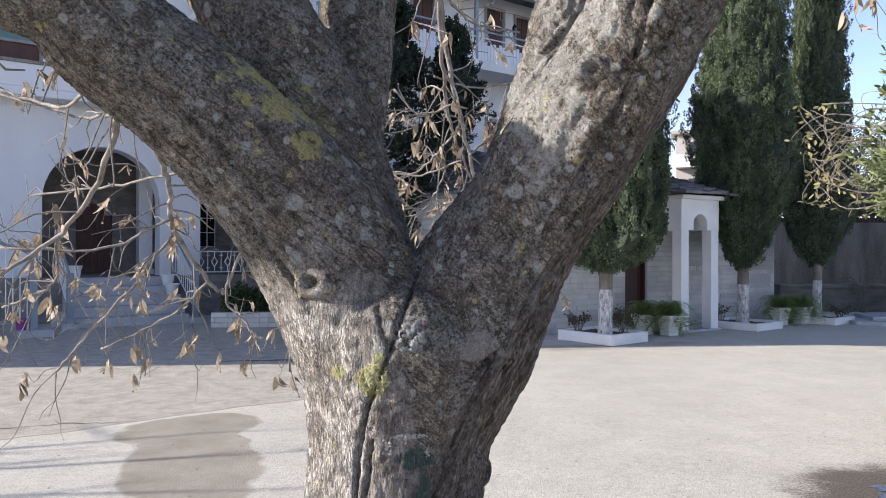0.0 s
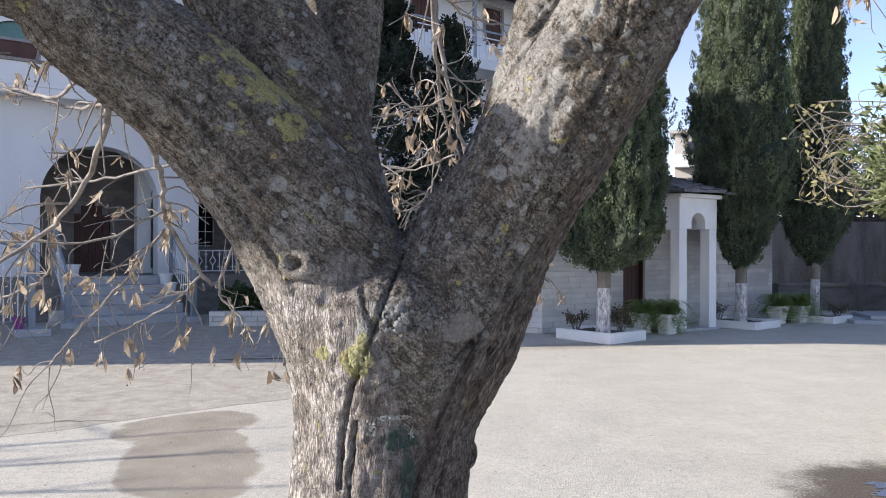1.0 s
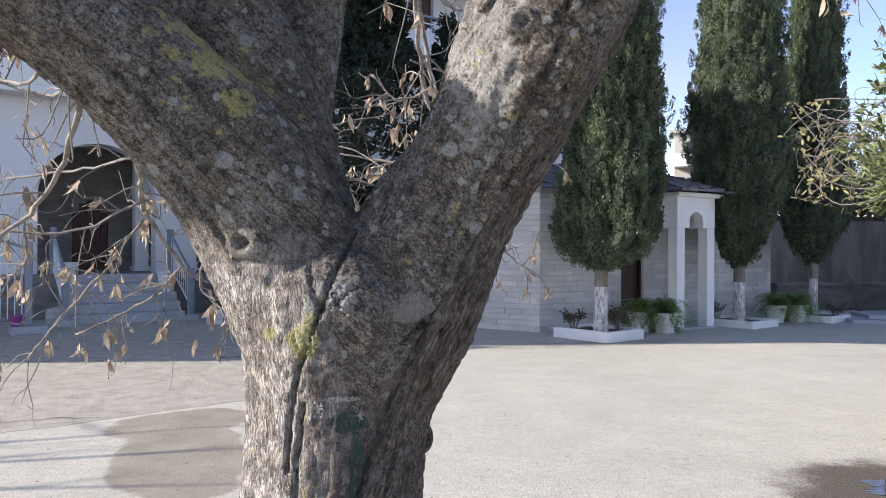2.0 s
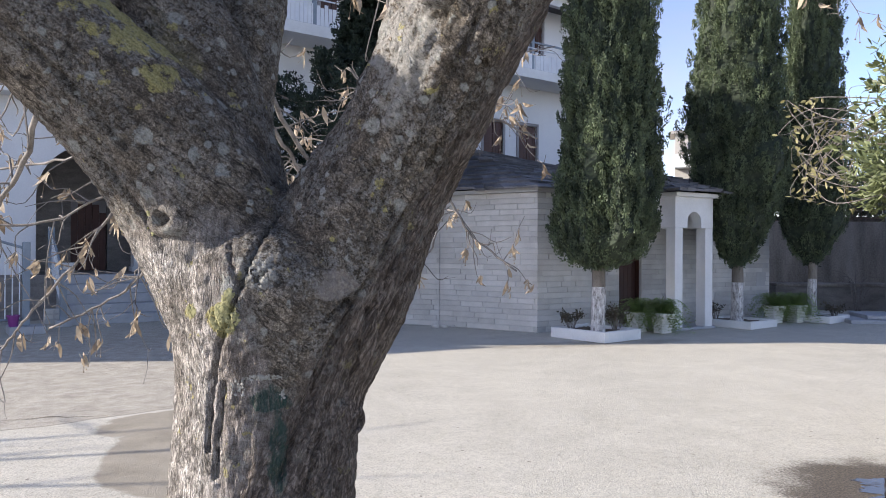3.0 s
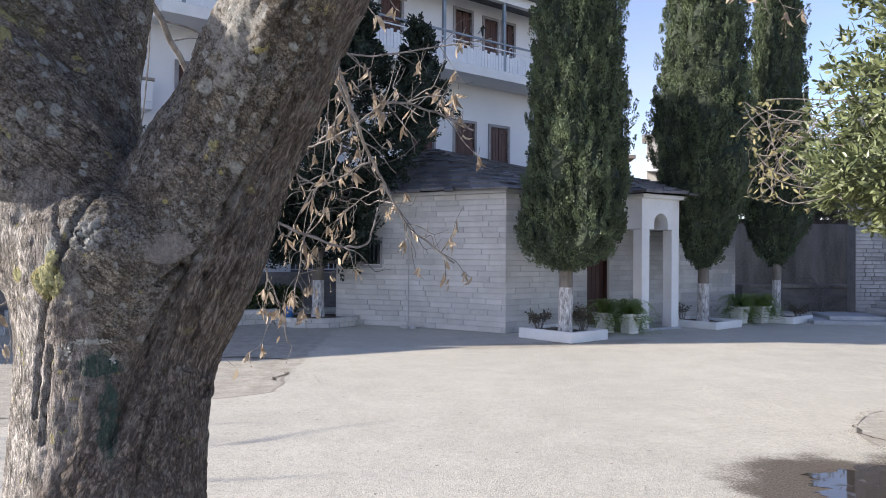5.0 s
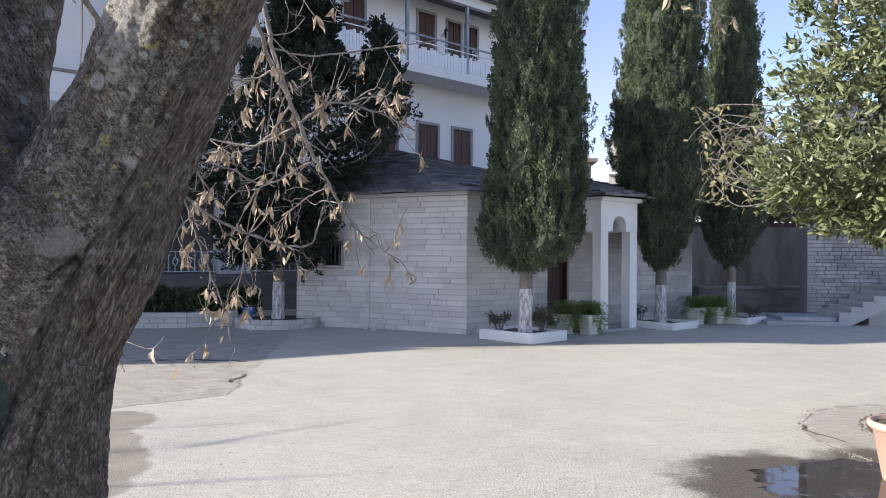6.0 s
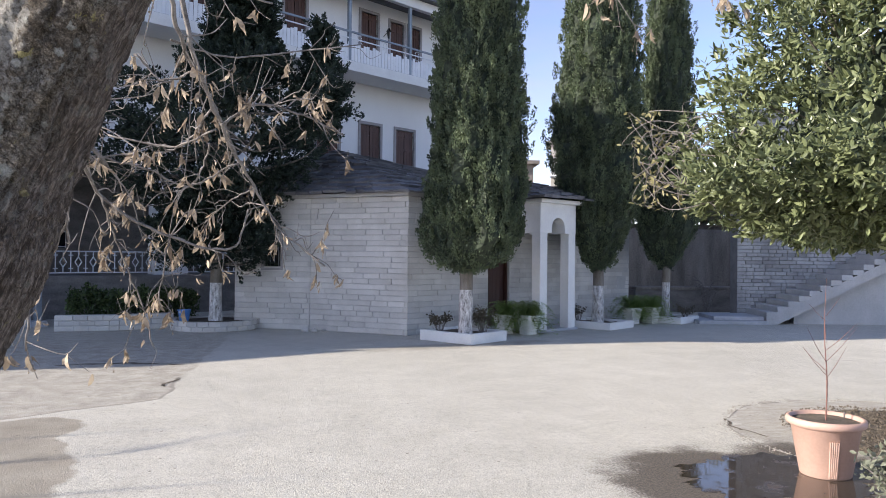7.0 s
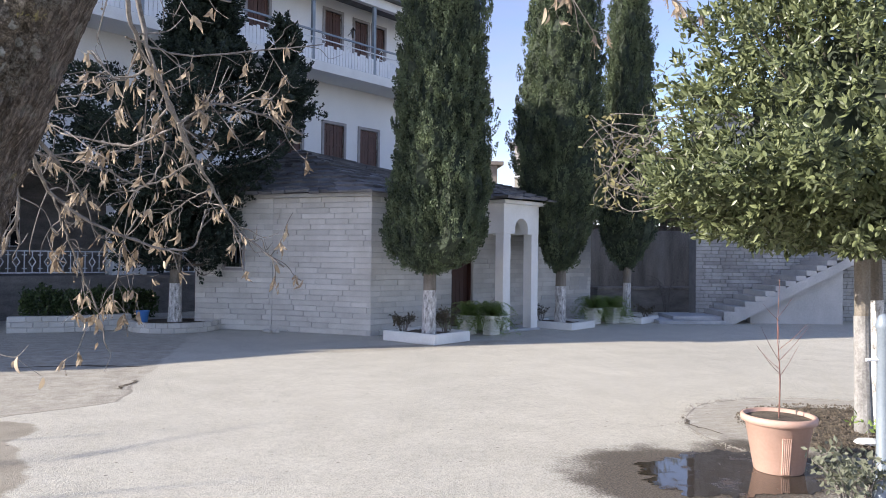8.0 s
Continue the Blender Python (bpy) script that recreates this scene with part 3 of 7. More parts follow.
def plumes(name, roots, axes, lengths, widths, per, leaf, material, parent, seed, label=""):
    """Tufts of scale-leaved sprays: each a pointed cone of small leaves that hug it and point along it."""
    rg = np.random.default_rng(seed)
    roots, axes = np.repeat(np.array(roots), per, 0), np.repeat(unit(np.array(axes)), per, 0)
    lengths, widths = np.repeat(np.array(lengths), per), np.repeat(np.array(widths), per)
    n = len(roots)
    u = rg.random(n) ** 0.8
    ref = np.where(np.abs(axes[:, 2:3]) < 0.9, np.array([[0, 0, 1.0]]), np.array([[1.0, 0, 0]]))
    a1 = unit(np.cross(axes, ref))
    a2 = np.cross(axes, a1)
    phi = rg.random(n) * 2 * math.pi
    lobes = 1 + 0.35 * np.sin(3 * phi + 9 * u + lengths * 40)
    out = a1 * np.cos(phi)[:, None] + a2 * np.sin(phi)[:, None]
    r = widths * lobes * (1 - u) ** 0.55 * (0.35 + u) ** 0.35 * np.sqrt(rg.uniform(0.35, 1.0, n))
    p = roots + axes * (lengths * u)[:, None] + out * r[:, None]
    way = axes * rg.uniform(0.6, 1.3, (n, 1)) + out * rg.uniform(0.1, 0.8, (n, 1)) + rg.normal(0, 0.22, (n, 3))
    L = rg.uniform(leaf * 0.65, leaf * 1.35, n)
    return leaf_swarm(name, p, way, out + rg.normal(0, 0.35, (n, 3)), L, L * rg.uniform(0.45, 0.8, n), 0.004, material, parent, label)


# ---- the ground ----
bm = bmesh.new()
bmesh.ops.create_grid(bm, x_segments=60, y_segments=60, size=1.0)
for v in bm.verts:
    # finer near the camera, reaching far out
    v.co.x, v.co.y = 5 + 400 * math.copysign(abs(v.co.x) ** 3, v.co.x), 8 + 400 * math.copysign(abs(v.co.y) ** 3, v.co.y)
ground = part("ground", bm, CONCRETE)
tagged(ground, "pale worn concrete courtyard with damp stains and cracks", "ground", kind="structure")

# ---- the long white building: s runs along its front, d stands out from it ----
U, NRM = Vector((0.809, 0.588, 0)), Vector((0.588, -0.809, 0))
ORIGIN = Vector((-10.4, 14.31, 0))
FRONT = Matrix((( U.x, -NRM.x, 0, ORIGIN.x), (U.y, -NRM.y, 0, ORIGIN.y), (0, 0, 1, 0), (0, 0, 0, 1)))   # local x = s, local y = -d


def fbase(name, label, category, group="", kind="", s=0.0, d=0.0, z=0.0):
    ob = base(name, label, category, group=group, kind=kind)
    ob.matrix_basis = FRONT @ Matrix.Translation((s, -d, z))
    return ob


S0, S1, EAVE, FLOOR1, FLOOR2 = -0.3, 18.6, 9.55, 4.55, 7.05
ARCHES = [(-0.1, 1.45), (2.22, 4.66), (5.6, 8.1), (8.95, 11.45)]
SPRING, APEX, PORCH = 2.63, 3.85, 0.95

building = fbase("building", "long white plastered three-storey building with arcade and balcony", "building", kind="structure")


def arch_wall(name, parent, x0, x1, y0, y1, z0, z1, arches, spring, material, n=20):
    """A wall along x from y0 to y1 thick, with round-headed openings that reach its foot."""
    bm = bmesh.new()
    line = [(x0, z0)]
    for a0, a1 in arches:
        r, c = (a1 - a0) / 2, (a0 + a1) / 2
        line += [(a0, z0)] + [(c - r * math.cos(math.pi * k / n), spring + r * math.sin(math.pi * k / n)) for k in range(n + 1)] + [(a1, z0)]
    line.append((x1, z0))
    for y, flip in ((y0, False), (y1, True)):
        for (xa, za), (xb, zb) in zip(line, line[1:]):
            if xb - xa > 1e-6:
                q = [(xa, y, za), (xb, y, zb), (xb, y, z1), (xa, y, z1)]
                bm.faces.new([bm.verts.new(c) for c in (reversed(q) if flip else q)])
    for (xa, za), (xb, zb) in zip(line, line[1:]):
        bm.faces.new([bm.verts.new(c) for c in ((xb, y0, zb), (xa, y0, za), (xa, y1, za), (xb, y1, zb))])
    for q in (((x0, y0, z0), (x0, y0, z1), (x0, y1, z1), (x0, y1, z0)), ((x1, y0, z1), (x1, y0, z0), (x1, y1, z0), (x1, y1, z1)), ((x0, y0, z1), (x1, y0, z1), (x1, y1, z1), (x0, y1, z1))):
        bm.faces.new([bm.verts.new(c) for c in q])
    bmesh.ops.remove_doubles(bm, verts=bm.verts, dist=1e-5)
    return part(name, bm, material, parent)


def pierced(name, parent, x0, x1, y0, y1, z0, z1, holes, material):
    """A wall along x with square openings (x0, x1, z0, z1) cut through."""
    bm = bmesh.new()
    xs = sorted({x0, x1, *[h[0] for h in holes], *[h[1] for h in holes]})
    zs = sorted({z0, z1, *[h[2] for h in holes], *[h[3] for h in holes]})
    solid = lambda i, k: 0 <= i < len(xs) - 1 and 0 <= k < len(zs) - 1 and not any(h[0] <= (xs[i] + xs[i + 1]) / 2 <= h[1] and h[2] <= (zs[k] + zs[k + 1]) / 2 <= h[3] for h in holes)
    quad = lambda *c: bm.faces.new([bm.verts.new(p) for p in c])
    for i in range(len(xs) - 1):
        for k in range(len(zs) - 1):
            if not solid(i, k):
                continue
            a, b, c, d = xs[i], xs[i + 1], zs[k], zs[k + 1]
            quad((a, y0, c), (b, y0, c), (b, y0, d), (a, y0, d))
            quad((a, y1, d), (b, y1, d), (b, y1, c), (a, y1, c))
            if not solid(i - 1, k):
                quad((a, y0, c), (a, y0, d), (a, y1, d), (a, y1, c))
            if not solid(i + 1, k):
                quad((b, y0, d), (b, y0, c), (b, y1, c), (b, y1, d))
            if not solid(i, k - 1):
                quad((b, y0, c), (a, y0, c), (a, y1, c), (b, y1, c))
            if not solid(i, k + 1):
                quad((a, y0, d), (b, y0, d), (b, y1, d), (a, y1, d))
    bmesh.ops.remove_doubles(bm, verts=bm.verts, dist=1e-5)
    return part(name, bm, material, parent)


# openings of the upper floors: (s0, s1, z0, z1)
LOW_WINDOWS = [(14.54, 15.34, 4.28, 5.62), (16.02, 16.80, 4.28, 5.62), (12.89, 13.69, 4.28, 5.62), (5.95, 6.7, 5.35, 6.02)]
TOP_WINDOWS = [(14.52, 15.18, 7.75, 9.15), (11.74, 12.46, 7.75, 9.15), (8.9, 9.6, 7.75, 9.15), (15.74, 16.29, 7.06, 9.1), (16.54, 17.04, 7.06, 9.1)]
arch_wall("arcade_wall", building, S0, 12.0, 0.0, 0.45, 0.0, 4.1, ARCHES, SPRING, PLASTER)
pierced("ground_floor_wall", building, 12.0, S1, 0.0, 0.4, 0.0, 4.1, [], PLASTER)
pierced("upper_wall", building, S0, S1, 0.0, 0.4, 4.1, EAVE, LOW_WINDOWS + TOP_WINDOWS + [(1.28, 2.23, 5.0, 6.35)], PLASTER)
pierced("end_wall", building, S1 - 0.4, S1, 0.4, 9.0, 0.0, EAVE, [], PLASTER)
pierced("end_wall", building, S0, S0 + 0.4, 0.4, 9.0, 0.0, EAVE, [], PLASTER)
pierced("rear_wall", building, S0 + 0.4, S1 - 0.4, 8.6, 9.0, 0.0, EAVE, [], PLASTER)
box("porch_floor", S0, 12.0, -0.45, 2.6, 0.0, PORCH, DIM_STONE, building, "stone porch floor toned dark for the shade under the arcade")
box("porch_ceiling", S0 + 0.4, 12.0, 0.46, 2.6, 4.06, 4.3, PLASTER, building)
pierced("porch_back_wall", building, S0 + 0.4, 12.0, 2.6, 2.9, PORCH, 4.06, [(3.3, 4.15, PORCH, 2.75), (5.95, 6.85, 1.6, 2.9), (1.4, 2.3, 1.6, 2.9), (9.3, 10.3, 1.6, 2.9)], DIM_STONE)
# roof: low hip over the eave
bm = bmesh.new()
e0, e1, f0, f1, top = S0 - 0.3, S1 + 0.5, -1.45, 9.4, EAVE + 2.3
vs = [bm.verts.new(c) for c in ((e0, f0, EAVE + .12), (e1, f0, EAVE + .12), (e1, f1, EAVE + .12), (e0, f1, EAVE + .12), (e0 + 5, 4.0, top), (e1 - 5, 4.0, top), (e0, f0, EAVE), (e1, f0, EAVE), (e1, f1, EAVE), (e0, f1, EAVE))]
for f in ((0, 1, 5, 4), (1, 2, 5), (2, 3, 4, 5), (3, 0, 4), (7, 6, 9, 8), (6, 7, 1, 0), (7, 8, 2, 1), (8, 9, 3, 2), (9, 6, 0, 3)):
    bm.faces.new([vs[i] for i in f])
part("roof", bm, SLATE, building, "dark roof with a wide white eave")
# a low and a tall unseen house, added to cast the yard's shade
def plain_house(name, label, plan, h, rise):
    """A plain plastered house over a plan of corners, with a hipped slate roof."""
    ob = base(name, label, "building", kind="structure")
    bm = bmesh.new()
    low, high = [bm.verts.new((x, y, -0.1)) for x, y in plan], [bm.verts.new((x, y, h)) for x, y in plan]
    n = len(plan)
    for k in range(n):
        bm.faces.new((low[k], low[(k + 1) % n], high[(k + 1) % n], high[k]))
    bm.faces.new(list(reversed(low)))
    bm.faces.new(high)
    part("wall", bm, PLASTER, ob)
    bm = bmesh.new()
    mx, my = sum(p[0] for p in plan) / n, sum(p[1] for p in plan) / n
    eave = [bm.verts.new((mx + (x - mx) * 1.02, my + (y - my) * 1.02, h + 0.004)) for x, y in plan]
    top = [bm.verts.new((mx + (x - mx) * 0.5, my + (y - my) * 0.2, h + rise)) for x, y in plan]
    for k in range(n):
        bm.faces.new((eave[k], eave[(k + 1) % n], top[(k + 1) % n], top[k]))
    bm.faces.new(list(reversed(eave)))
    bm.faces.new(top)
    part("roof", bm, SLATE, ob)


plain_house("unseen_low_house", "unseen low plastered house added to cast the near shade edge", ((-26, 8.65), (-14.5, 8.65), (-11.5, 10.15), (-12.3, 10.2), (-26, 10.2)), 5.2, 0.3)
plain_house("unseen_tall_house", "unseen tall plastered house added to shade the chapel and cypresses", ((-19.0, 10.22), (-12.15, 10.22), (-12.15, 15.6), (-19.0, 15.6)), 11.9, 0.8)


def shutter_window(s0, s1, z0, z1, name="window", leaf=True, rail=False):
    """A frame, two brown wooden shutters with ledges, and a sill in one opening."""
    w = fbase(name, "brown wooden shutters closed over a window in a white wall", "window", group="windows of the long building", kind="structure", s=s0, z=z0)
    W, H = s1 - s0, z1 - z0
    bm = bmesh.new()
    t = 0.09
    block(bm, -t, 0.0, -0.03, 0.12, -t, H + t)
    block(bm, W, W + t, -0.03, 0.12, -t, H + t)
    block(bm, 0, W, -0.03, 0.12, H, H + t)
    block(bm, 0, W, -0.05, 0.12, -t, 0)
    part("window_frame", bm, FRAME, w)
    for k in range(2):
        a = k * W / 2
        bm = bmesh.new()
        g = 0.008
        for i in range(3):
            x = a + g + i * (W / 2 - 2 * g) / 3
            block(bm, x + 0.003, x + (W / 2 - 2 * g) / 3 - 0.003, 0.03, 0.06, 0.01, H - 0.01, 0.004)
        for zz in (0.12, 0.5, 0.85):
            block(bm, a + g, a + W / 2 - g, 0.015, 0.03, H * zz, H * zz + 0.08)
        part("shutter", bm, WOOD, w)
    return w


for o in LOW_WINDOWS[:3]:
    shutter_window(*o)
for o in TOP_WINDOWS[:3]:
    shutter_window(*o)
for o in TOP_WINDOWS[3:]:
    shutter_window(*o, name="balcony_door")
w = shutter_window(*LOW_WINDOWS[3])

# arched fanlight door over the small parapet balcony
fan = fbase("fanlight_window", "dark window with a green arched fanlight above a parapet", "window", kind="structure", s=1.28, z=5.0)
box("pane", 0.06, 0.89, 0.1, 0.13, 0.0, 0.93, WOOD, fan)
bm = bmesh.new()
block(bm, 0, 0.06, 0.05, 0.16, 0, 0.95)
block(bm, 0.89, 0.95, 0.05, 0.16, 0, 0.95)
block(bm, 0.06, 0.89, 0.05, 0.16, 0.93, 0.99)
part("window_frame", bm, FRAME, fan)
bm = bmesh.new()
arc = [(0.475 + 0.47 * math.cos(math.pi * k / 16), 0.99 + 0.34 * math.sin(math.pi * k / 16)) for k in range(17)]
lo = [bm.verts.new((x, 0.08, z)) for x, z in arc]
bm.faces.new(lo)
bm.faces.new([bm.verts.new((x, 0.12, z)) for x, z in reversed(arc)])
part("fanlight", bm, GREEN_GLASS, fan, "green painted arched fanlight")
bm = bmesh.new()
for k in range(16):
    (x0, z0), (x1, z1) = arc[k], arc[k + 1]
    q = [(x0, 0.0, z0), (x1, 0.0, z1), (x1, 0.0, 1.36), (x0, 0.0, 1.36)]
    bm.faces.new([bm.verts.new(c) for c in q])
part("spandrel", bm, PLASTER, fan)
par = fbase("parapet_balcony", "white plastered parapet balcony with a weathered coping", "balcony", kind="structure")
box("slab", S0, 5.2, -0.55, -0.003, 4.72, 4.9, PLASTER, par, bevel=0.02)
box("parapet", S0, 5.2, -0.55, -0.43, 4.9, 5.38, PLASTER, par, bevel=0.01)
box("coping", S0, 5.24, -0.58, -0.40, 5.38, 5.45, OLDWALL, par, "weathered grey coping", bevel=0.01)

# the upper balcony: slab, posts, rail with a frilled lower band
bal = fbase("balcony", "white balcony with a pale metal railing along the upper floor", "balcony", kind="structure")
box("slab", 5.2, S1, -1.15, -0.003, 6.86, 7.04, PLASTER, bal, bevel=0.015)
box("fascia", 5.2, S1, -1.2, -1.15, 6.84, 7.12, PAINT, bal)
for s in (5.7, 8.2, 10.7, 13.25, 15.62, 18.0):
    box("post", s - 0.05, s + 0.05, -1.12, -1.02, 7.04, EAVE, METAL, bal, "blue-grey metal post", bevel=0.008)
box("beam", 5.2, S1, -1.18, -1.0, EAVE - 0.28, EAVE, PAINT, bal)
box("top_rail", 5.2, S1, -1.13, -1.08, 7.96, 8.01, METAL, bal)
box("middle_rail", 5.2, S1, -1.12, -1.09, 7.78, 7.81, WHITE_IRON, bal)
box("bottom_rail", 5.2, S1, -1.12, -1.09, 7.12, 7.15, METAL, bal)
bm = bmesh.new()
k = 5.25
while k < S1 - 0.05:
    block(bm, k, k + 0.1, -1.115, -1.10, 7.15, 7.64 + 0.05 * math.cos(k * 20))
    k += 0.115
part("railing_slats", bm, WHITE_IRON, bal, "white railing slats with a scalloped edge")
bm = bmesh.new()
for s in (5.3, 7.0, 8.9, 10.9, 12.2, 13.6, 14.6, 15.9, 17.0):
    for a, z in ((0, 7.86), (0, 7.72)):
        for q in range(8):
            block(bm, s + 0.07 * math.cos(q * math.pi / 4) - 0.012, s + 0.07 * math.cos(q * math.pi / 4) + 0.012, -1.115, -1.095, z + 0.07 * math.sin(q * math.pi / 4) - 0.012, z + 0.07 * math.sin(q * math.pi / 4) + 0.012)
part("ornaments", bm, WHITE_IRON, bal)
# porch fittings
pd = fbase("arched_door", "brown arched wooden door at the back of the porch", "door", kind="structure", s=3.3, d=-2.62, z=PORCH)
bm = bmesh.new()
for i in range(5):
    block(bm, 0.01 + i * 0.166, 0.166 + i * 0.166, 0.02, 0.07, 0.0, 1.35 + 0.42 * math.sin(math.pi * (i + 0.5) / 5), 0.005)
part("door_leaf", bm, WOOD, pd)
box("door_frame", 0.0, 0.85, 0.1, 0.2, 0.0, 1.8, FRAME, pd)
for s, wd in ((5.95, 0.9), (1.4, 0.9), (9.3, 1.0)):
    pw = fbase("porch_window", "dark barred window at the back of the porch", "window", kind="structure", s=s, d=-2.6, z=1.6)
    box("pane", 0, wd, 0.12, 0.15, 0, 1.3, GLASS, pw)
    bm = bmesh.new()
    for i in range(5):
        block(bm, i * wd / 4 - 0.012, i * wd / 4 + 0.012, 0.03, 0.055, 0, 1.3)
    for i in range(4):
        block(bm, 0, wd, 0.035, 0.05, 0.02 + i * 0.4, 0.045 + i * 0.4)
    part("window_bars", bm, WHITE_IRON, pw)
col = fbase("porch_column", "square white plastered column inside the porch", "column", kind="structure", s=4.65, d=-1.4, z=PORCH)
box("shaft", -0.16, 0.16, -0.16, 0.16, 0.12, 3.05, PAINT, col, bevel=0.01)
box("plinth", -0.2, 0.2, -0.2, 0.2, 0.0, 0.12, PAINT, col, bevel=0.01)


# ---- the stone chapel ----
CORNER, WALL = Vector((1.865, 13.42, 0)), 2.60
chapel = base("chapel", "low pale stone chapel with a dark slate roof and white porch", "chapel", kind="structure")
FACES = [  # start, end: seen from outside left to right
    (Vector((-1.45, 15.15, 0)), Vector((0.06, 14.62, 0))),
    (Vector((0.06, 14.62, 0)), CORNER),
    (CORNER, Vector((7.8, 17.13, 0))),
    (Vector((7.8, 17.13, 0)), Vector((5.6, 20.6, 0))),
    (Vector((5.6, 20.6, 0)), Vector((-0.9, 18.3, 0))),
    (Vector((-0.9, 18.3, 0)), Vector((-1.45, 15.15, 0))),
]
HOLES = {0: (0.62, 0.98, 1.22, 1.74), 2: (2.1, 2.72, 0.05, 2.0)}


def face_frame(a, b):
    u = (b - a).normalized()
    return Matrix(((u.x, -u.y, 0, a.x), (u.y, u.x, 0, a.y), (0, 0, 1, 0), (0, 0, 0, 1))), (b - a).length


for i, (a, b) in enumerate(FACES):
    m, long = face_frame(a, b)
    w = pierced("chapel_wall", chapel, 0.0, long, 0.012, 0.5, 0.0, WALL, [HOLES[i]] if i in HOLES else [], MORTAR)
    w.matrix_basis = m
# ceiling slab and cornice
bm = bmesh.new()
eave = [Vector((a.x, a.y, 0)) for a, _ in FACES]
mid = sum(eave, Vector()) / len(eave)
out = [p + (p - mid).normalized() * 0.26 for p in eave]
for z0, z1, ring in ((WALL, WALL + 0.07, [p + (p - mid).normalized() * 0.1 for p in eave]),):
    lo, hi = [bm.verts.new((p.x, p.y, z0)) for p in ring], [bm.verts.new((p.x, p.y, z1)) for p in ring]
    bm.faces.new(list(reversed(lo)))
    bm.faces.new(hi)
    for k in range(len(ring)):
        j = (k + 1) % len(ring)
        bm.faces.new((lo[k], lo[j], hi[j], hi[k]))
part("cornice", bm, SHADED_LIME, chapel)

# slate roof: courses of overlapping slates on each slope
RIDGE = (Vector((0.6, 16.9, 3.90)), Vector((4.1, 18.0, 3.30)))
SLOPES = [(0, 0, 0), (1, 0, 0), (2, 0, 1), (3, 1, 1), (4, 1, 0), (5, 0, 0)]


def slate_slope(a, b, c, d, parent, rows=11, seed=0, lift=0.0):
    """Slates from the eave a-b up to c (over b) and d (over a)."""
    rng = random.Random(seed)
    v, f = [], []
    nrm = (b - a).cross(d - a)
    nrm = nrm.normalized() if nrm.length > 1e-6 else (b - a).cross(c - a).normalized()
    if nrm.z < 0:
        nrm = -nrm
    for r in range(rows):
        t0, t1 = r / rows, min(1.0, (r + 1.5) / rows)
        p0, p1, q0, q1 = a.lerp(d, t0), b.lerp(c, t0), a.lerp(d, t1), b.lerp(c, t1)
        wide = (p1 - p0).length
        x = 0.0
        while x < wide - 1e-3:
            w = min(rng.uniform(0.16, 0.42), wide - x)
            x0, x1 = x / wide, (x + w) / wide
            jut, th, tip = rng.uniform(-0.05, 0.05), rng.uniform(0.016, 0.045), rng.uniform(0, 0.025)
            down = (p0 - q0).normalized() * jut
            i = len(v)
            lo0, lo1 = p0.lerp(p1, x0) + down, p0.lerp(p1, x1) + down
            hi0, hi1 = q0.lerp(q1, x0), q0.lerp(q1, x1)
            up = nrm * (th + 0.012 + tip + lift)
            v += [lo0 + nrm * lift, lo1 + nrm * lift, hi1 + nrm * lift, hi0 + nrm * lift, lo0 + up, lo1 + up, hi1 + nrm * (0.006 + lift), hi0 + nrm * (0.006 + lift)]
            f += [(i + 4, i + 5, i + 6, i + 7), (i, i + 1, i + 5, i + 4), (i + 1, i + 2, i + 6, i + 5), (i + 3, i, i + 4, i + 7), (i + 3, i + 2, i + 1, i)]
            x += w + 0.004
    ob = raw("slates", v, f, SLATE, parent, "dark uneven slates")
    tagged(ob, kind="stuff")
    return ob


z = Vector((0, 0, WALL + 0.06))
for k, (i, ra, rb) in enumerate(SLOPES):
    a, b = out[i] + z, out[(i + 1) % 6] + z
    slate_slope(a, b, RIDGE[rb], RIDGE[ra], chapel, seed=k)

dome = base("small_dome", "small dark lead-covered dome behind the chapel roof", "dome", 3.6, 18.6, 2.6, kind="structure")
bm = bmesh.new()
lathe(bm, [(0.85, 0.0), (0.85, 0.75), (0.9, 0.77), (0.86, 0.82)] + [(0.84 * math.cos(a * 0.157), 0.82 + 0.42 * math.sin(a * 0.157)) for a in range(1, 10)], 28)
part("dome", bm, SLATE, dome, smooth=True)

# ---- the white porch on square pillars ----
m, long = face_frame(*FACES[2])
PL, PR, PD = 2.56, 3.43, 0.98      # pillars along the face, and how far the porch stands out
porch = base("chapel_porch", "white painted porch with square pillars and a small arch", "porch", kind="structure")
porch.matrix_basis = m
for s in (PL, PR):
    box("pillar", s - 0.11, s + 0.11, -PD - 0.11, -PD + 0.11, 0.0, 1.97, PAINT, porch, bevel=0.012)
arch_wall("arch_panel", porch, PL - 0.11, PR + 0.11, -PD - 0.11, -PD + 0.11, 1.97, 2.56, [((PL + PR) / 2 - 0.2, (PL + PR) / 2 + 0.2)], 2.08, PAINT)
box("side_panel", PL - 0.11, PL + 0.11, -PD + 0.11, -0.012, 1.97, 2.56, PAINT, porch)
box("side_panel", PR - 0.11, PR + 0.11, -PD + 0.11, -0.012, 1.97, 2.56, PAINT, porch)
box("cornice", PL - 0.2, PR + 0.28, -PD - 0.22, 0.0, 2.56, 2.64, PAINT, porch, bevel=0.015)
box("step", PL - 0.2, PR + 0.2, -PD - 0.12, 0.0, 0.0, 0.05, MARBLE, porch, bevel=0.01)
e = [m @ Vector(c) for c in ((PL - 0.35, -PD - 0.4, 2.645), (PR + 0.55, -PD - 0.4, 2.645), (PR + 0.55, 0.3, 2.645), (PL - 0.35, 0.3, 2.645))]
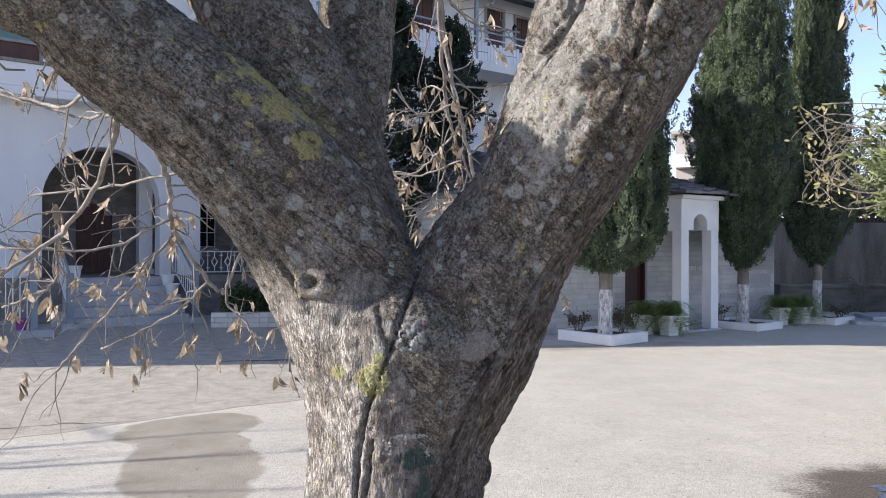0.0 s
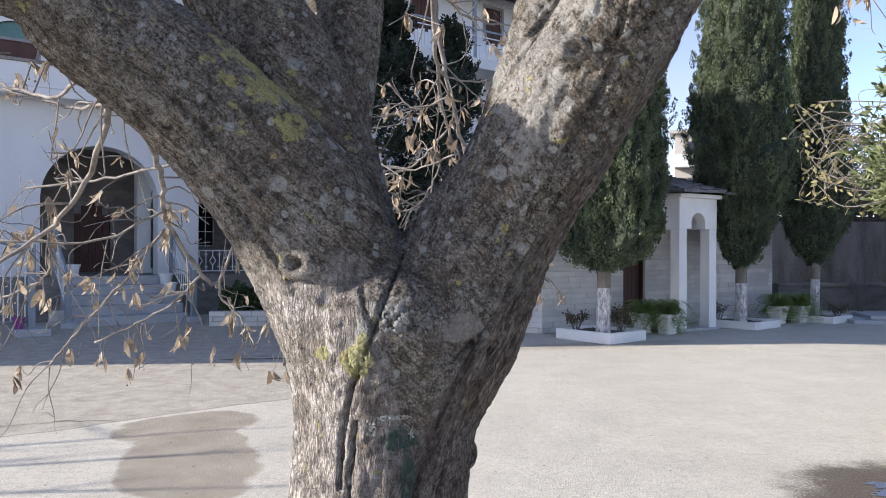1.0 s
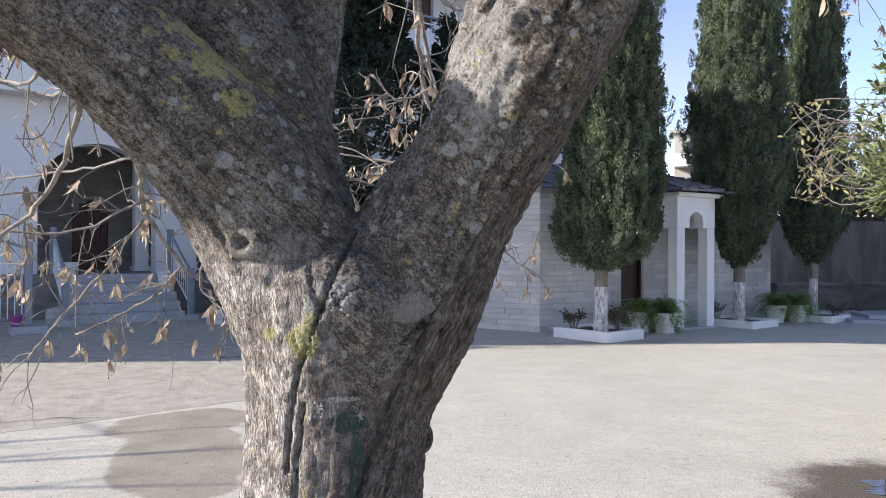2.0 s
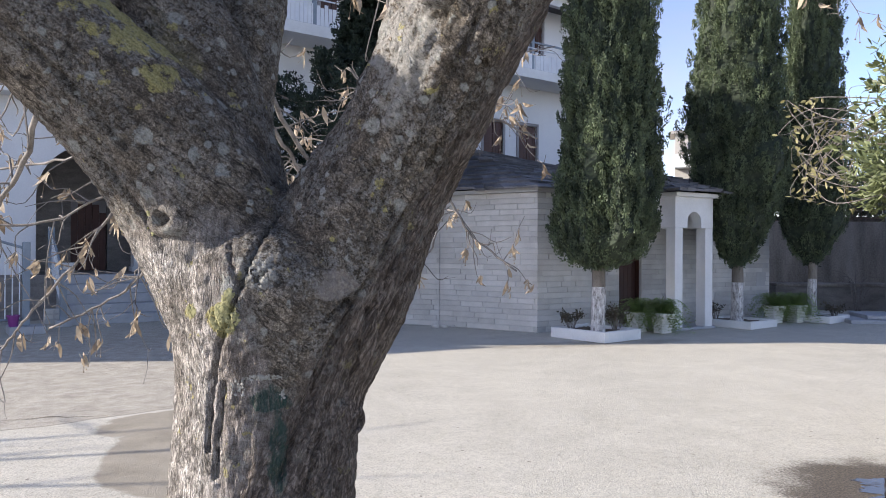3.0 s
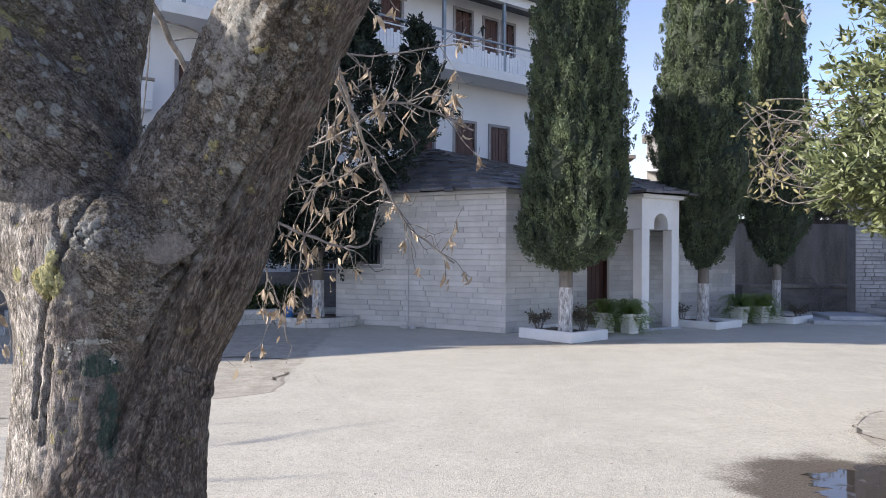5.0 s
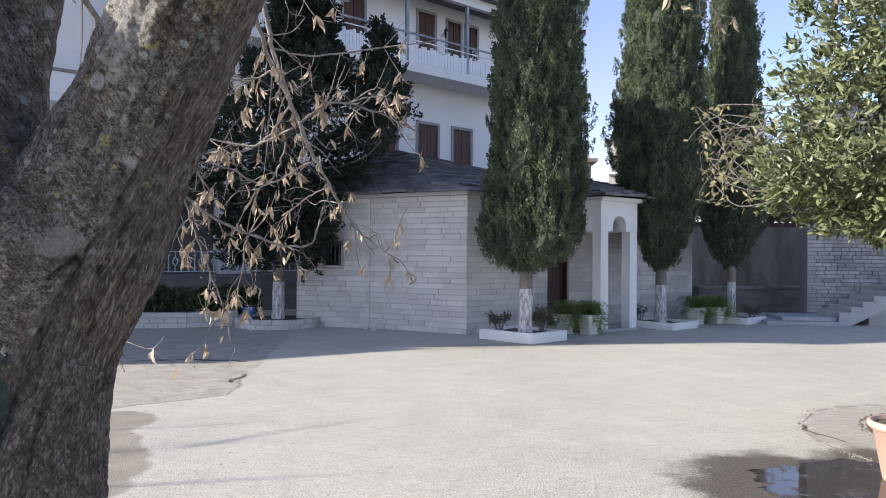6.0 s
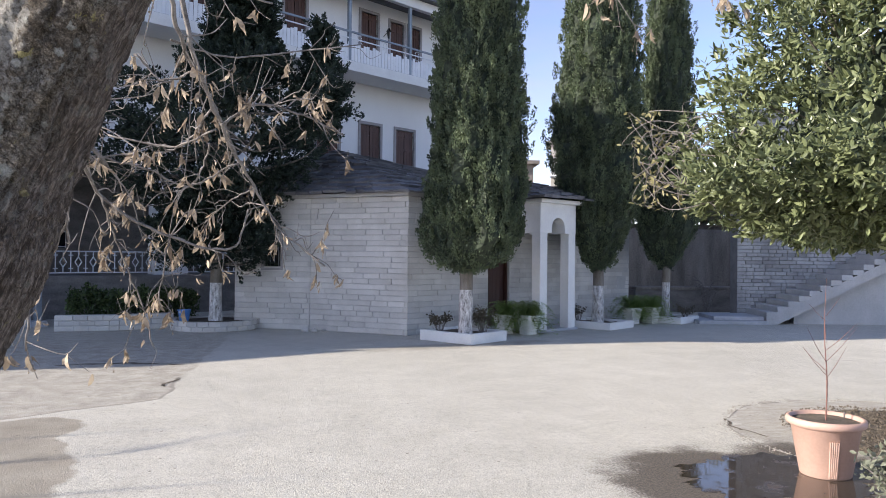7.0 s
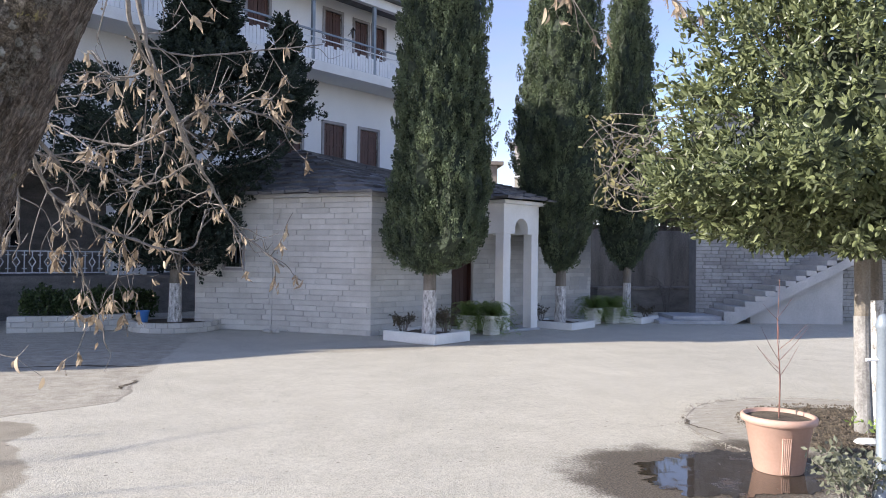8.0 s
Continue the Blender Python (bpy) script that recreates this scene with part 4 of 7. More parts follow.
top0, top1 = m @ Vector((PL + 0.3, 0.35, 3.18)), m @ Vector((PR - 0.1, 0.35, 3.18))
pr = base("porch_roof", "hipped dark slate roof over the white porch", "roof", kind="structure")
slate_slope(e[0], e[1], top1, top0, pr, 8, 21)
slate_slope(e[1], e[2], top1, top1, pr, 8, 22)
slate_slope(e[3], e[0], top0, top0, pr, 8, 23)

# door and small window of the chapel
cd = base("chapel_door", "dark reddish-brown wooden plank door of the chapel", "door", kind="structure")
cd.matrix_basis = m @ Matrix.Translation((2.1, 0, 0.05))
bm = bmesh.new()
for i in range(5):
    block(bm, 0.03 + i * 0.114, 0.14 + i * 0.114, 0.14, 0.19, 0.0, 1.92, 0.005)
part("door_leaf", bm, DARKWOOD, cd)
bm = bmesh.new()
block(bm, -0.0, 0.03, 0.06, 0.24, 0, 1.95)
block(bm, 0.59, 0.62, 0.06, 0.24, 0, 1.95)
block(bm, 0.03, 0.59, 0.06, 0.24, 1.92, 1.95)
part("door_frame", bm, DARKWOOD, cd)
m0, _ = face_frame(*FACES[0])
cw = base("chapel_window", "small dark barred window in the stone wall", "window", kind="structure")
cw.matrix_basis = m0 @ Matrix.Translation((0.62, 0, 1.22))
box("pane", 0, 0.36, 0.2, 0.22, 0, 0.52, GLASS, cw)
bm = bmesh.new()
for i in range(1, 4):
    block(bm, i * 0.09 - 0.008, i * 0.09 + 0.008, 0.1, 0.116, 0, 0.52)
part("window_bars", bm, METAL, cw)
bm = bmesh.new()
block(bm, -0.05, 0, -0.02, 0.1, -0.05, 0.57)
block(bm, 0.36, 0.41, -0.02, 0.1, -0.05, 0.57)
block(bm, 0, 0.36, -0.02, 0.1, 0.52, 0.57)
block(bm, 0, 0.36, -0.02, 0.1, -0.05, 0)
part("window_frame", bm, FRAME, cw)


# ---- the forked tree in front of the camera ----
AXIS_R = [(Vector(a), Vector(b)) for a, b in (((0.008, 0.755, 1.46), (0.048, 0.745, 1.55)), ((0.048, 0.745, 1.55), (0.114, 0.706, 1.65)), ((0.114, 0.706, 1.65), (0.18, 0.655, 1.762)), ((0.18, 0.655, 1.762), (0.265, 0.62, 2.0)))]


def fused(lines, voxel, seed=3):
    """One closed skin round several tapered limbs, given as lines of (x, y, z, r), then roughened like bark."""
    bm = bmesh.new()
    for line in lines:
        pts = smooth_line([p[:3] for p in line], 6)
        rad = [v.x for v in smooth_line([(p[3], 0, 0) for p in line], 6)]
        tube(bm, pts, rad, 20)
    me = bpy.data.meshes.new("limbs")
    bm.to_mesh(me)
    bm.free()
    ob = new("limbs", me)
    mod = ob.modifiers.new("skin", "REMESH")
    mod.mode, mod.voxel_size = "VOXEL", voxel
    sm = ob.modifiers.new("soft", "SMOOTH")
    sm.factor, sm.iterations = 0.5, 7
    made = bpy.data.meshes.new_from_object(ob.evaluated_get(bpy.context.evaluated_depsgraph_get()))
    bpy.data.objects.remove(ob)
    n = len(made.vertices)
    co, no = np.empty(n * 3), np.empty(n * 3)
    made.vertices.foreach_get("co", co)
    made.vertices.foreach_get("normal", no)
    co, no = co.reshape(-1, 3), no.reshape(-1, 3)
    off = np.empty(n)
    # each crack: half width, depth, and its line over x and z
    cracks = [
        (0.0027, 0.012, ((-0.061, 1.440), (-0.070, 1.419), (-0.075, 1.389), (-0.0785, 1.351), (-0.080, 1.325))),
        (0.0022, 0.008, ((-0.065, 1.388), (-0.0666, 1.359), (-0.072, 1.325), (-0.073, 1.300))),
        (0.0024, 0.009, ((-0.056, 1.448), (-0.044, 1.4746), (-0.035, 1.512), (-0.029, 1.530), (-0.024, 1.548))),
        (0.0020, 0.007, ((-0.044, 1.4746), (-0.0535, 1.493), (-0.059, 1.512))),
        (0.0020, 0.006, ((-0.044, 1.4746), (-0.030, 1.480), (-0.020, 1.492))),
        (0.0030, 0.009, ((0.060, 1.472), (0.045, 1.460), (0.028, 1.442))),
        (0.0040, 0.007, ((-0.014, 1.30), (0.018, 1.39), (0.050, 1.455), (0.085, 1.515), (0.125, 1.59), (0.168, 1.67), (0.20, 1.76))),
        (0.0035, 0.006, ((0.040, 1.36), (0.066, 1.45), (0.105, 1.53), (0.15, 1.615), (0.19, 1.70))),
        (0.0030, 0.005, ((0.000, 1.24), (0.010, 1.29), (0.026, 1.36))),
        (0.0030, 0.006, ((0.098, 1.585), (0.13, 1.64), (0.158, 1.70), (0.175, 1.78))),
        (0.0075, 0.020, ((-0.1225, 1.535), (-0.1205, 1.536))),
        (0.0065, 0.016, ((0.127, 1.722), (0.129, 1.723))),
        (0.0040, 0.006, ((-0.124, 1.52), (-0.17, 1.575), (-0.22, 1.63), (-0.29, 1.69))),
        (0.0035, 0.006, ((-0.15, 1.60), (-0.20, 1.66), (-0.26, 1.715))),
    ]
    boxes = [(min(p[0] for p in c[2]) - 0.01, max(p[0] for p in c[2]) + 0.01, min(p[1] for p in c[2]) - 0.01, max(p[1] for p in c[2]) + 0.01) for c in cracks]
    for i in range(n):
        x, y, z = co[i]
        if y > 0.80 and z < 1.7 or z < 0.9 or z > 2.05:
            off[i] = 0.006 * noise.noise(Vector((x * 8, y * 8, z * 6))) + 0.003 * noise.noise(Vector((x * 60, y * 60, z * 18)))
            continue
        lump = noise.noise(Vector((x * 8, y * 8, z * 6)))
        warp = noise.noise(Vector((x * 16, y * 16, z * 11 + 5)))
        # long flutes lean with the limbs
        q = x - 0.55 * (z - 1.5) if x > 0.02 else x + 0.5 * max(0.0, z - 1.52)
        flute = abs(noise.noise(Vector((q * 40 + warp * 0.9, y * 40, z * 7))))
        plate = abs(noise.noise(Vector((q * 125 + warp * 2.5, y * 125, z * 38))))
        fine = noise.noise(Vector((x * 210, y * 210, z * 130)))
        # the outer side of one limb is furrowed lengthwise
        furrow = 0.0
        if x + 0.1 * warp > 0.055 or x > 0.09:
            p, best = Vector((x, y, z)), None
            for (a, b) in AXIS_R:
                t = max(0.0, min(1.0, (p - a).dot(b - a) / (b - a).length_squared))
                d = p - a.lerp(b, t)
                if best is None or d.length < best[0]:
                    best = (d.length, d, a.lerp(b, t).z)
            d = best[1]
            deep = abs(noise.noise(Vector((d.x * 92 + warp * 1.0, (d.y - 0.4 * d.z) * 92, best[2] * 10 + 3))))
            furrow = 0.013 * (min(deep, 0.32) - 0.16)
        # the flat flank beside the long crack
        if z < 1.50 and x < -0.05:
            mid = -0.047 - 0.011 * min(1.0, max(0.0, (1.36 - z) / 0.2))
            over = -0.82 * (x - (mid - 0.093)) - 0.57 * (y - 0.757)
            co[i] -= np.array((-0.82, -0.57, 0.0)) * max(0.0, over) * 0.30 * min(1.0, (1.50 - z) / 0.1) * min(1.0, (-0.05 - x) / 0.06)
        off[i] = 0.005 * lump + 0.0045 * (min(flute, 0.28) - 0.16) + 0.0052 * (min(plate, 0.3) - 0.15) + 0.0016 * fine + furrow
        if y < 0.76:
            for (half, depth, line), bx in zip(cracks, boxes):
                if not (bx[0] < x < bx[1] and bx[2] < z < bx[3]):
                    continue
                for (xa, za), (xb, zb) in zip(line, line[1:]):
                    t = max(0.0, min(1.0, ((x - xa) * (xb - xa) + (z - za) * (zb - za)) / ((xb - xa) ** 2 + (zb - za) ** 2)))
                    gap = math.hypot(x - xa - t * (xb - xa) + 0.005 * warp, z - za - t * (zb - za))
                    if gap < half:
                        off[i] -= depth * (1 - gap / half) ** 0.7
    co += no * off[:, None]
    made.vertices.foreach_set("co", co.ravel())
    made.update()
    made.shade_smooth()
    return made


lime = base("forked_tree", "forked grey-barked deciduous tree with lichen and bare twigs", "tree", -0.06, 0.745, 0.0)
TRUNK = [(-0.075, 0.76, -0.02, 0.19), (-0.07, 0.76, 0.15, 0.135), (-0.064, 0.758, 0.7, 0.104), (-0.056, 0.757, 1.15, 0.097), (-0.047, 0.757, 1.33, 0.096), (-0.042, 0.762, 1.4, 0.107), (-0.034, 0.758, 1.478, 0.114), (-0.030, 0.754, 1.522, 0.094), (-0.027, 0.752, 1.545, 0.05)]
# beyond x = -0.36 LIMB_L is unseen, levelled and thickened to shade the limb
LIMB_L = [(-0.05, 0.755, 1.38, 0.06), (-0.072, 0.75, 1.46, 0.085), (-0.108, 0.745, 1.544, 0.080), (-0.16, 0.722, 1.627, 0.071), (-0.234, 0.69, 1.702, 0.063), (-0.303, 0.66, 1.761, 0.058), (-0.36, 0.635, 1.81, 0.053), (-0.6, 0.63, 1.868, 0.064), (-0.80, 0.625, 1.92, 0.066), (-1.1, 0.61, 2.0, 0.062), (-1.5, 0.6, 2.2, 0.05), (-1.7, 0.6, 2.7, 0.03)]
LIMB_R = [(-0.015, 0.757, 1.36, 0.064), (0.014, 0.755, 1.46, 0.085), (0.053, 0.745, 1.55, 0.074), (0.084, 0.731, 1.6, 0.066), (0.115, 0.706, 1.65, 0.062), (0.145, 0.681, 1.7, 0.058), (0.18, 0.655, 1.762, 0.055), (0.21, 0.635, 1.83, 0.053), (0.265, 0.62, 2.0, 0.046), (0.34, 0.64, 2.3, 0.037), (0.40, 0.7, 2.8, 0.026)]
LIMB_S = [(0.06, 0.765, 1.58, 0.052), (0.10, 0.745, 1.69, 0.040), (0.128, 0.735, 1.803, 0.034), (0.155, 0.75, 1.9, 0.030), (0.2, 0.86, 2.3, 0.022), (0.25, 1.0, 2.7, 0.014)]
LIMB_M = [(-0.08, 0.783, 1.50, 0.066), (-0.143, 0.793, 1.718, 0.058), (-0.220, 0.803, 1.847, 0.062), (-0.27, 0.82, 1.96, 0.055), (-0.35, 0.95, 2.4, 0.036), (-0.45, 1.1, 2.9, 0.022)]
LIMB_N = [(-0.08, 0.82, 1.48, 0.052), (-0.118, 0.885, 1.666, 0.045), (-0.107, 0.92, 1.892, 0.047), (-0.127, 0.97, 2.025, 0.043), (-0.12, 1.2, 2.4, 0.035), (0.0, 1.5, 2.9, 0.022)]
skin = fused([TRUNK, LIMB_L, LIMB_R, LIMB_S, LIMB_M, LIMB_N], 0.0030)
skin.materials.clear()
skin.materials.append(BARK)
trunk = new("trunk", skin)
trunk.parent = lime
trunk.matrix_parent_inverse = lime.matrix_basis.inverted()
tagged(trunk, "fissured grey bark with pale and yellow lichen")


def scar(x, y, z, r, nx, ny, nz, label):
    """A healed knot: a rounded lip round a hollow, set on the bark."""
    bm = bmesh.new()
    rng = random.Random(int(x * 1000))
    prof = [(0.15, -0.5), (0.45, -0.35), (0.62, 0.05), (0.85, 0.30), (1.15, 0.22), (1.5, -0.12), (1.7, -0.5)]
    rings = []
    for a, h in prof:
        rings.append([bm.verts.new(((a + 0.10 * math.sin(2 * k * 0.52 + a * 3) + rng.uniform(-.05, .05)) * r * math.cos(k * math.pi / 8) * 1.15, (a + rng.uniform(-.05, .05)) * r * math.sin(k * math.pi / 8) * 0.85, h * r + rng.uniform(-.05, .05) * r)) for k in range(16)])
    for p, q in zip(rings, rings[1:]):
        for k in range(16):
            bm.faces.new((p[k], p[(k + 1) % 16], q[(k + 1) % 16], q[k]))
    bm.faces.new(list(reversed(rings[0])))
    turn = Vector((nx, ny, nz)).to_track_quat("Z", "Y").to_matrix().to_4x4()
    bm.transform(lime.matrix_basis.inverted() @ Matrix.Translation((x, y, z)) @ turn)
    part("knot", bm, BARK, lime, label, smooth=True)


scar(-0.122, 0.667, 1.535, 0.0125, -0.45, -0.9, 0.0, "healed branch scar with a dark hollow")
scar(0.128, 0.606, 1.722, 0.009, -0.1, -0.95, -0.2, "healed branch scar with a dark hollow")
scar(0.045, 0.742, 1.335, 0.013, 0.9, -0.4, 0.0, "small burl on the bark")


# ---- lichen: small raised lobes on the bark ----
SKIN = BVHTree.FromPolygons([v.co.copy() for v in skin.vertices], [tuple(p.vertices) for p in skin.polygons])


def lichen(spots, material, seed, label, lobe):
    """Crowds of small domed lobes round spots (x, z, rx, rz, count) on the near face of the limbs."""
    rng = random.Random(seed)
    v, f = [], []
    for x, z, rx, rz, count in spots:
        for _ in range(count):
            a, q = rng.uniform(0, 6.283), rng.random() ** 0.7
            hit, nrm, _i, _d = SKIN.ray_cast(Vector((x + rx * q * math.cos(a), -0.5, z + rz * q * math.sin(a))), Vector((0, 1, 0)))
            if hit is None:
                continue
            r = lobe * rng.uniform(0.5, 1.4)
            u = nrm.orthogonal().normalized()
            w = nrm.cross(u)
            i, t0 = len(v), rng.uniform(0, 6.283)
            for k in range(7):
                rr = r * rng.uniform(0.6, 1.25)
                v.append(hit + (u * math.cos(t0 + k * 0.8976) + w * math.sin(t0 + k * 0.8976)) * rr + nrm * rng.uniform(-0.0002, r * 0.30))
            v.append(hit + nrm * r * rng.uniform(0.25, 0.6))
            f += [(i + k, i + (k + 1) % 7, i + 7) for k in range(7)]
    ob = raw("lichen", [lime.matrix_basis.inverted() @ p for p in v], f, material, lime, label)
    tagged(ob, label, kind="stuff")


lichen([(-0.060, 1.447, 0.013, 0.014, 260), (-0.056, 1.465, 0.005, 0.012, 60), (-0.095, 1.452, 0.006, 0.007, 40), (-0.135, 1.53, 0.004, 0.012, 20)], LICHEN_YELLOW, 302, "crumbly yellow lichen tuft at the crack", 0.0019)
lichen([(-0.030, 1.392, 0.018, 0.0022, 90), (-0.012, 1.376, 0.003, 0.005, 20), (-0.050, 1.383, 0.008, 0.008, 30)], LICHEN_GREY, 305, "whitish crust along the paint", 0.0012)
lichen([(-0.030, 1.487, 0.014, 0.012, 110), (-0.058, 1.478, 0.007, 0.010, 50)], LICHEN_GREY, 306, "whitish crust at the head of the crack", 0.0013)


# ---- tall cypresses in white planters ----
def cypress(x, y, soil, foot, height, radius, seed, lean=0.0, count=140000, trunk_r=0.10, belly=0.06):
    rng = random.Random(seed)
    t = base("cypress_tree", "tall dark green cypress with a whitewashed trunk", "cypress", x, y, soil, group="cypresses by the chapel")
    bm = bmesh.new()
    tube(bm, [(0, 0, -0.02), (0, 0, 0.1), (0.01, 0, foot * 0.7)], [trunk_r * 1.15, trunk_r, trunk_r * 0.93], 14, wob=0.05, rng=rng)
    part("whitewash", bm, WHITEWASH, t, "flaking whitewash on the lower trunk")
    bm = bmesh.new()
    tube(bm, [(0.01, 0, foot * 0.7), (0.01, 0, foot + 0.4), (0, 0, foot + 2.5)], [trunk_r * 0.92, trunk_r * 0.85, 0.03], 14, wob=0.08, rng=rng)
    part("trunk", bm, CYPRESS_BARK, t)
    ph = [rng.uniform(0, 9) for _ in range(6)]

    def radius_at(h, a):
        u = (h - foot) / (height - foot)
        body = min(1.0, (max(u, 0.0) / belly) ** (0.42 if belly < 0.1 else 0.55)) * (1 - max(0, (u - 0.22)) / 0.78) ** 0.42
        lobes = 1 + 0.10 * math.sin(3 * a + ph[0] + h * 0.9) + 0.07 * math.sin(7 * a + ph[1] - h * 1.6)
        nz = noise.noise(Vector((math.cos(a) * 2.1 + ph[2], math.sin(a) * 2.1, h * 1.1)))
        nf = noise.noise(Vector((math.cos(a) * 6 + ph[3], math.sin(a) * 6, h * 2.6)))
        return max(0.02, radius * body * lobes * (1 + 0.16 * nz + 0.13 * nf))

    def swing(h):
        return lean * min(1.0, max(0.0, h - foot + 0.2) / 0.8)

    # solid inner mass, coloured dark for the shade between the plumes
    v, f, n, rows = [], [], 28, 60
    for j in range(rows + 1):
        h = foot + 0.03 + (height - foot - 0.1) * j / rows
        for k in range(n):
            a = 2 * math.pi * k / n
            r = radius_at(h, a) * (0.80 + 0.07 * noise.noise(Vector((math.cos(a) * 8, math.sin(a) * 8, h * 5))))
            v.append((r * math.cos(a) + swing(h), r * math.sin(a), h))
    for j in range(rows):
        for k in range(n):
            f.append((j * n + k, j * n + (k + 1) % n, (j + 1) * n + (k + 1) % n, (j + 1) * n + k))
    f.append(tuple(reversed(range(n))))
    raw("inner_shade_fill", v, f, INNER_SHADE, t, "solid core coloured dark for the shade between the plumes")
    # upright plumes crowd over the mass, a few stray out of the outline
    per = 62
    roots, axes, lengths, widths = [], [], [], []
    for k in range(count // per):
        h = foot + (height - foot) * rng.random() ** 1.15
        a = rng.uniform(0, 2 * math.pi)
        clump = noise.noise(Vector((math.cos(a) * 5.5 + ph[4], math.sin(a) * 5.5, h * 1.9)))
        r = radius_at(h, a) * (0.86 + 0.10 * max(-1.0, min(1.0, clump * 2.4)) + rng.uniform(-0.05, 0.04))
        outw = Vector((math.cos(a), math.sin(a), 0))
        stray = k % 90 == 0
        root = outw * (r + (0.05 if stray else 0.0)) + Vector((swing(h), 0, h))
        if h < foot + 0.35:
            root.z -= rng.uniform(0, 0.12)
        roots.append(root)
        axes.append(Vector((0, 0, 1)) + outw * (rng.uniform(0.5, 1.1) if stray else rng.uniform(-0.02, 0.34)) + rand_dir(rng) * 0.2)
        lengths.append(rng.uniform(0.16, 0.36))
        widths.append(rng.uniform(0.040, 0.080))
    plumes("crown", roots, axes, lengths, widths, per, 0.040, CYPRESS_LEAF, t, seed, "dense dark green foliage")
    return t


cypress(2.78, 12.45, 0.12, 1.12, 9.2, 0.90, 1, lean=0.17, count=230000, trunk_r=0.125)
cypress(6.12, 14.85, 0.12, 1.1, 10.0, 1.02, 2, count=220000, trunk_r=0.12, belly=0.22)
cypress(8.3, 16.15, 0.12, 1.15, 9.0, 0.75, 3, count=120000, trunk_r=0.10, belly=0.12)


# ---- the dark conifer in the round brick planter ----
def conifer(x, y, soil, seed):
    rng = random.Random(seed)
    t = base("conifer_tree", "broad dark conifer with a whitewashed trunk in a round planter", "conifer", x, y, soil)
    bm = bmesh.new()
    tube(bm, [(0, 0, -0.02), (0, 0, 0.15), (0.0, 0, 0.75)], [0.145, 0.125, 0.115], 14, wob=0.05, rng=rng)
    part("whitewash", bm, WHITEWASH, t, "flaking whitewash on the lower trunk")
    bm = bmesh.new()
    tube(bm, [(0, 0, 0.75), (0.02, 0, 2.2), (0.3, 0, 5), (0.43, 0, 8.4)], [0.115, 0.10, 0.07, 0.015], 12, wob=0.08, rng=rng)
    roots, axes, lengths, widths = [], [], [], []
    for i in range(170):
        h = 1.15 + 7.0 * (i / 170) + rng.uniform(-0.1, 0.1)
        a = i * 2.399 + rng.uniform(-0.3, 0.3)
        fall = max(0.0, min(1.0, (h - 3.9) / 1.6))
        reach = (2.65 - 2.15 * fall * fall * (3 - 2 * fall) - 0.13 * max(0.0, h - 5.5)) * rng.uniform(0.62, 1.12) * (0.42 if h < 2.2 else 0.42 + 0.58 * min(1.0, (h - 2.2) / 0.7))
        p0 = Vector((0.43 * max(0.0, min(1.0, (h - 3.4) / 2.0)), 0, h))
        outw = Vector((math.cos(a), math.sin(a), 0))
        # limbs sag, then sweep up at the tip
        line = smooth_line([p0, p0 + outw * reach * 0.45 + Vector((0, 0, -0.06 * reach)), p0 + outw * reach * 0.8 + Vector((0, 0, 0.02)), p0 + outw * reach + Vector((0, 0, 0.16 * reach))], 4)
        tube(bm, line, [0.035 - 0.029 * k / (len(line) - 1) for k in range(len(line))], 5)
        for k in range(34):
            u = 0.25 + 0.75 * rng.random() ** 0.7
            q = line[min(len(line) - 1, int(u * len(line)))]
            spread = rand_dir(rng)
            spread.z *= 0.7
            roots.append(q + spread * rng.uniform(0.02, 0.24))
            axes.append(outw * rng.uniform(0.2, 1.0) + spread * 0.8 + Vector((0, 0, rng.uniform(0.1, 0.9))))
            lengths.append(rng.uniform(0.16, 0.36))
            widths.append(rng.uniform(0.05, 0.11))
    # a second leader rises beside the main one
    for i in range(26):
        h, a = 4.2 + 1.9 * i / 26, i * 2.399
        wide = 0.62 * (1 - i / 26) ** 0.7
        for k in range(14):
            u = rng.random() ** 0.5
            roots.append(Vector((2.05 + wide * u * math.cos(a) + rng.uniform(-.1, .1), 0.4 + wide * u * math.sin(a) + rng.uniform(-.1, .1), h + rng.uniform(-.1, .1))))
            axes.append(Vector((0.5 * math.cos(a), 0.5 * math.sin(a), 0.9)) + rand_dir(rng) * 0.5)
            lengths.append(rng.uniform(0.16, 0.34))
            widths.append(rng.uniform(0.05, 0.10))
    tube(bm, [(0.1, 0, 2.6), (0.9, 0.2, 3.6), (1.8, 0.4, 4.4), (2.05, 0.4, 6.0)], [0.05, 0.045, 0.04, 0.01], 8)
    part("trunk", bm, CYPRESS_BARK, t)
    plumes("crown", roots, axes, lengths, widths, 40, 0.058, CONIFER_LEAF, t, seed, "clumped dark green foliage")
    return t


conifer(-1.80, 15.05, 0.16, 5)


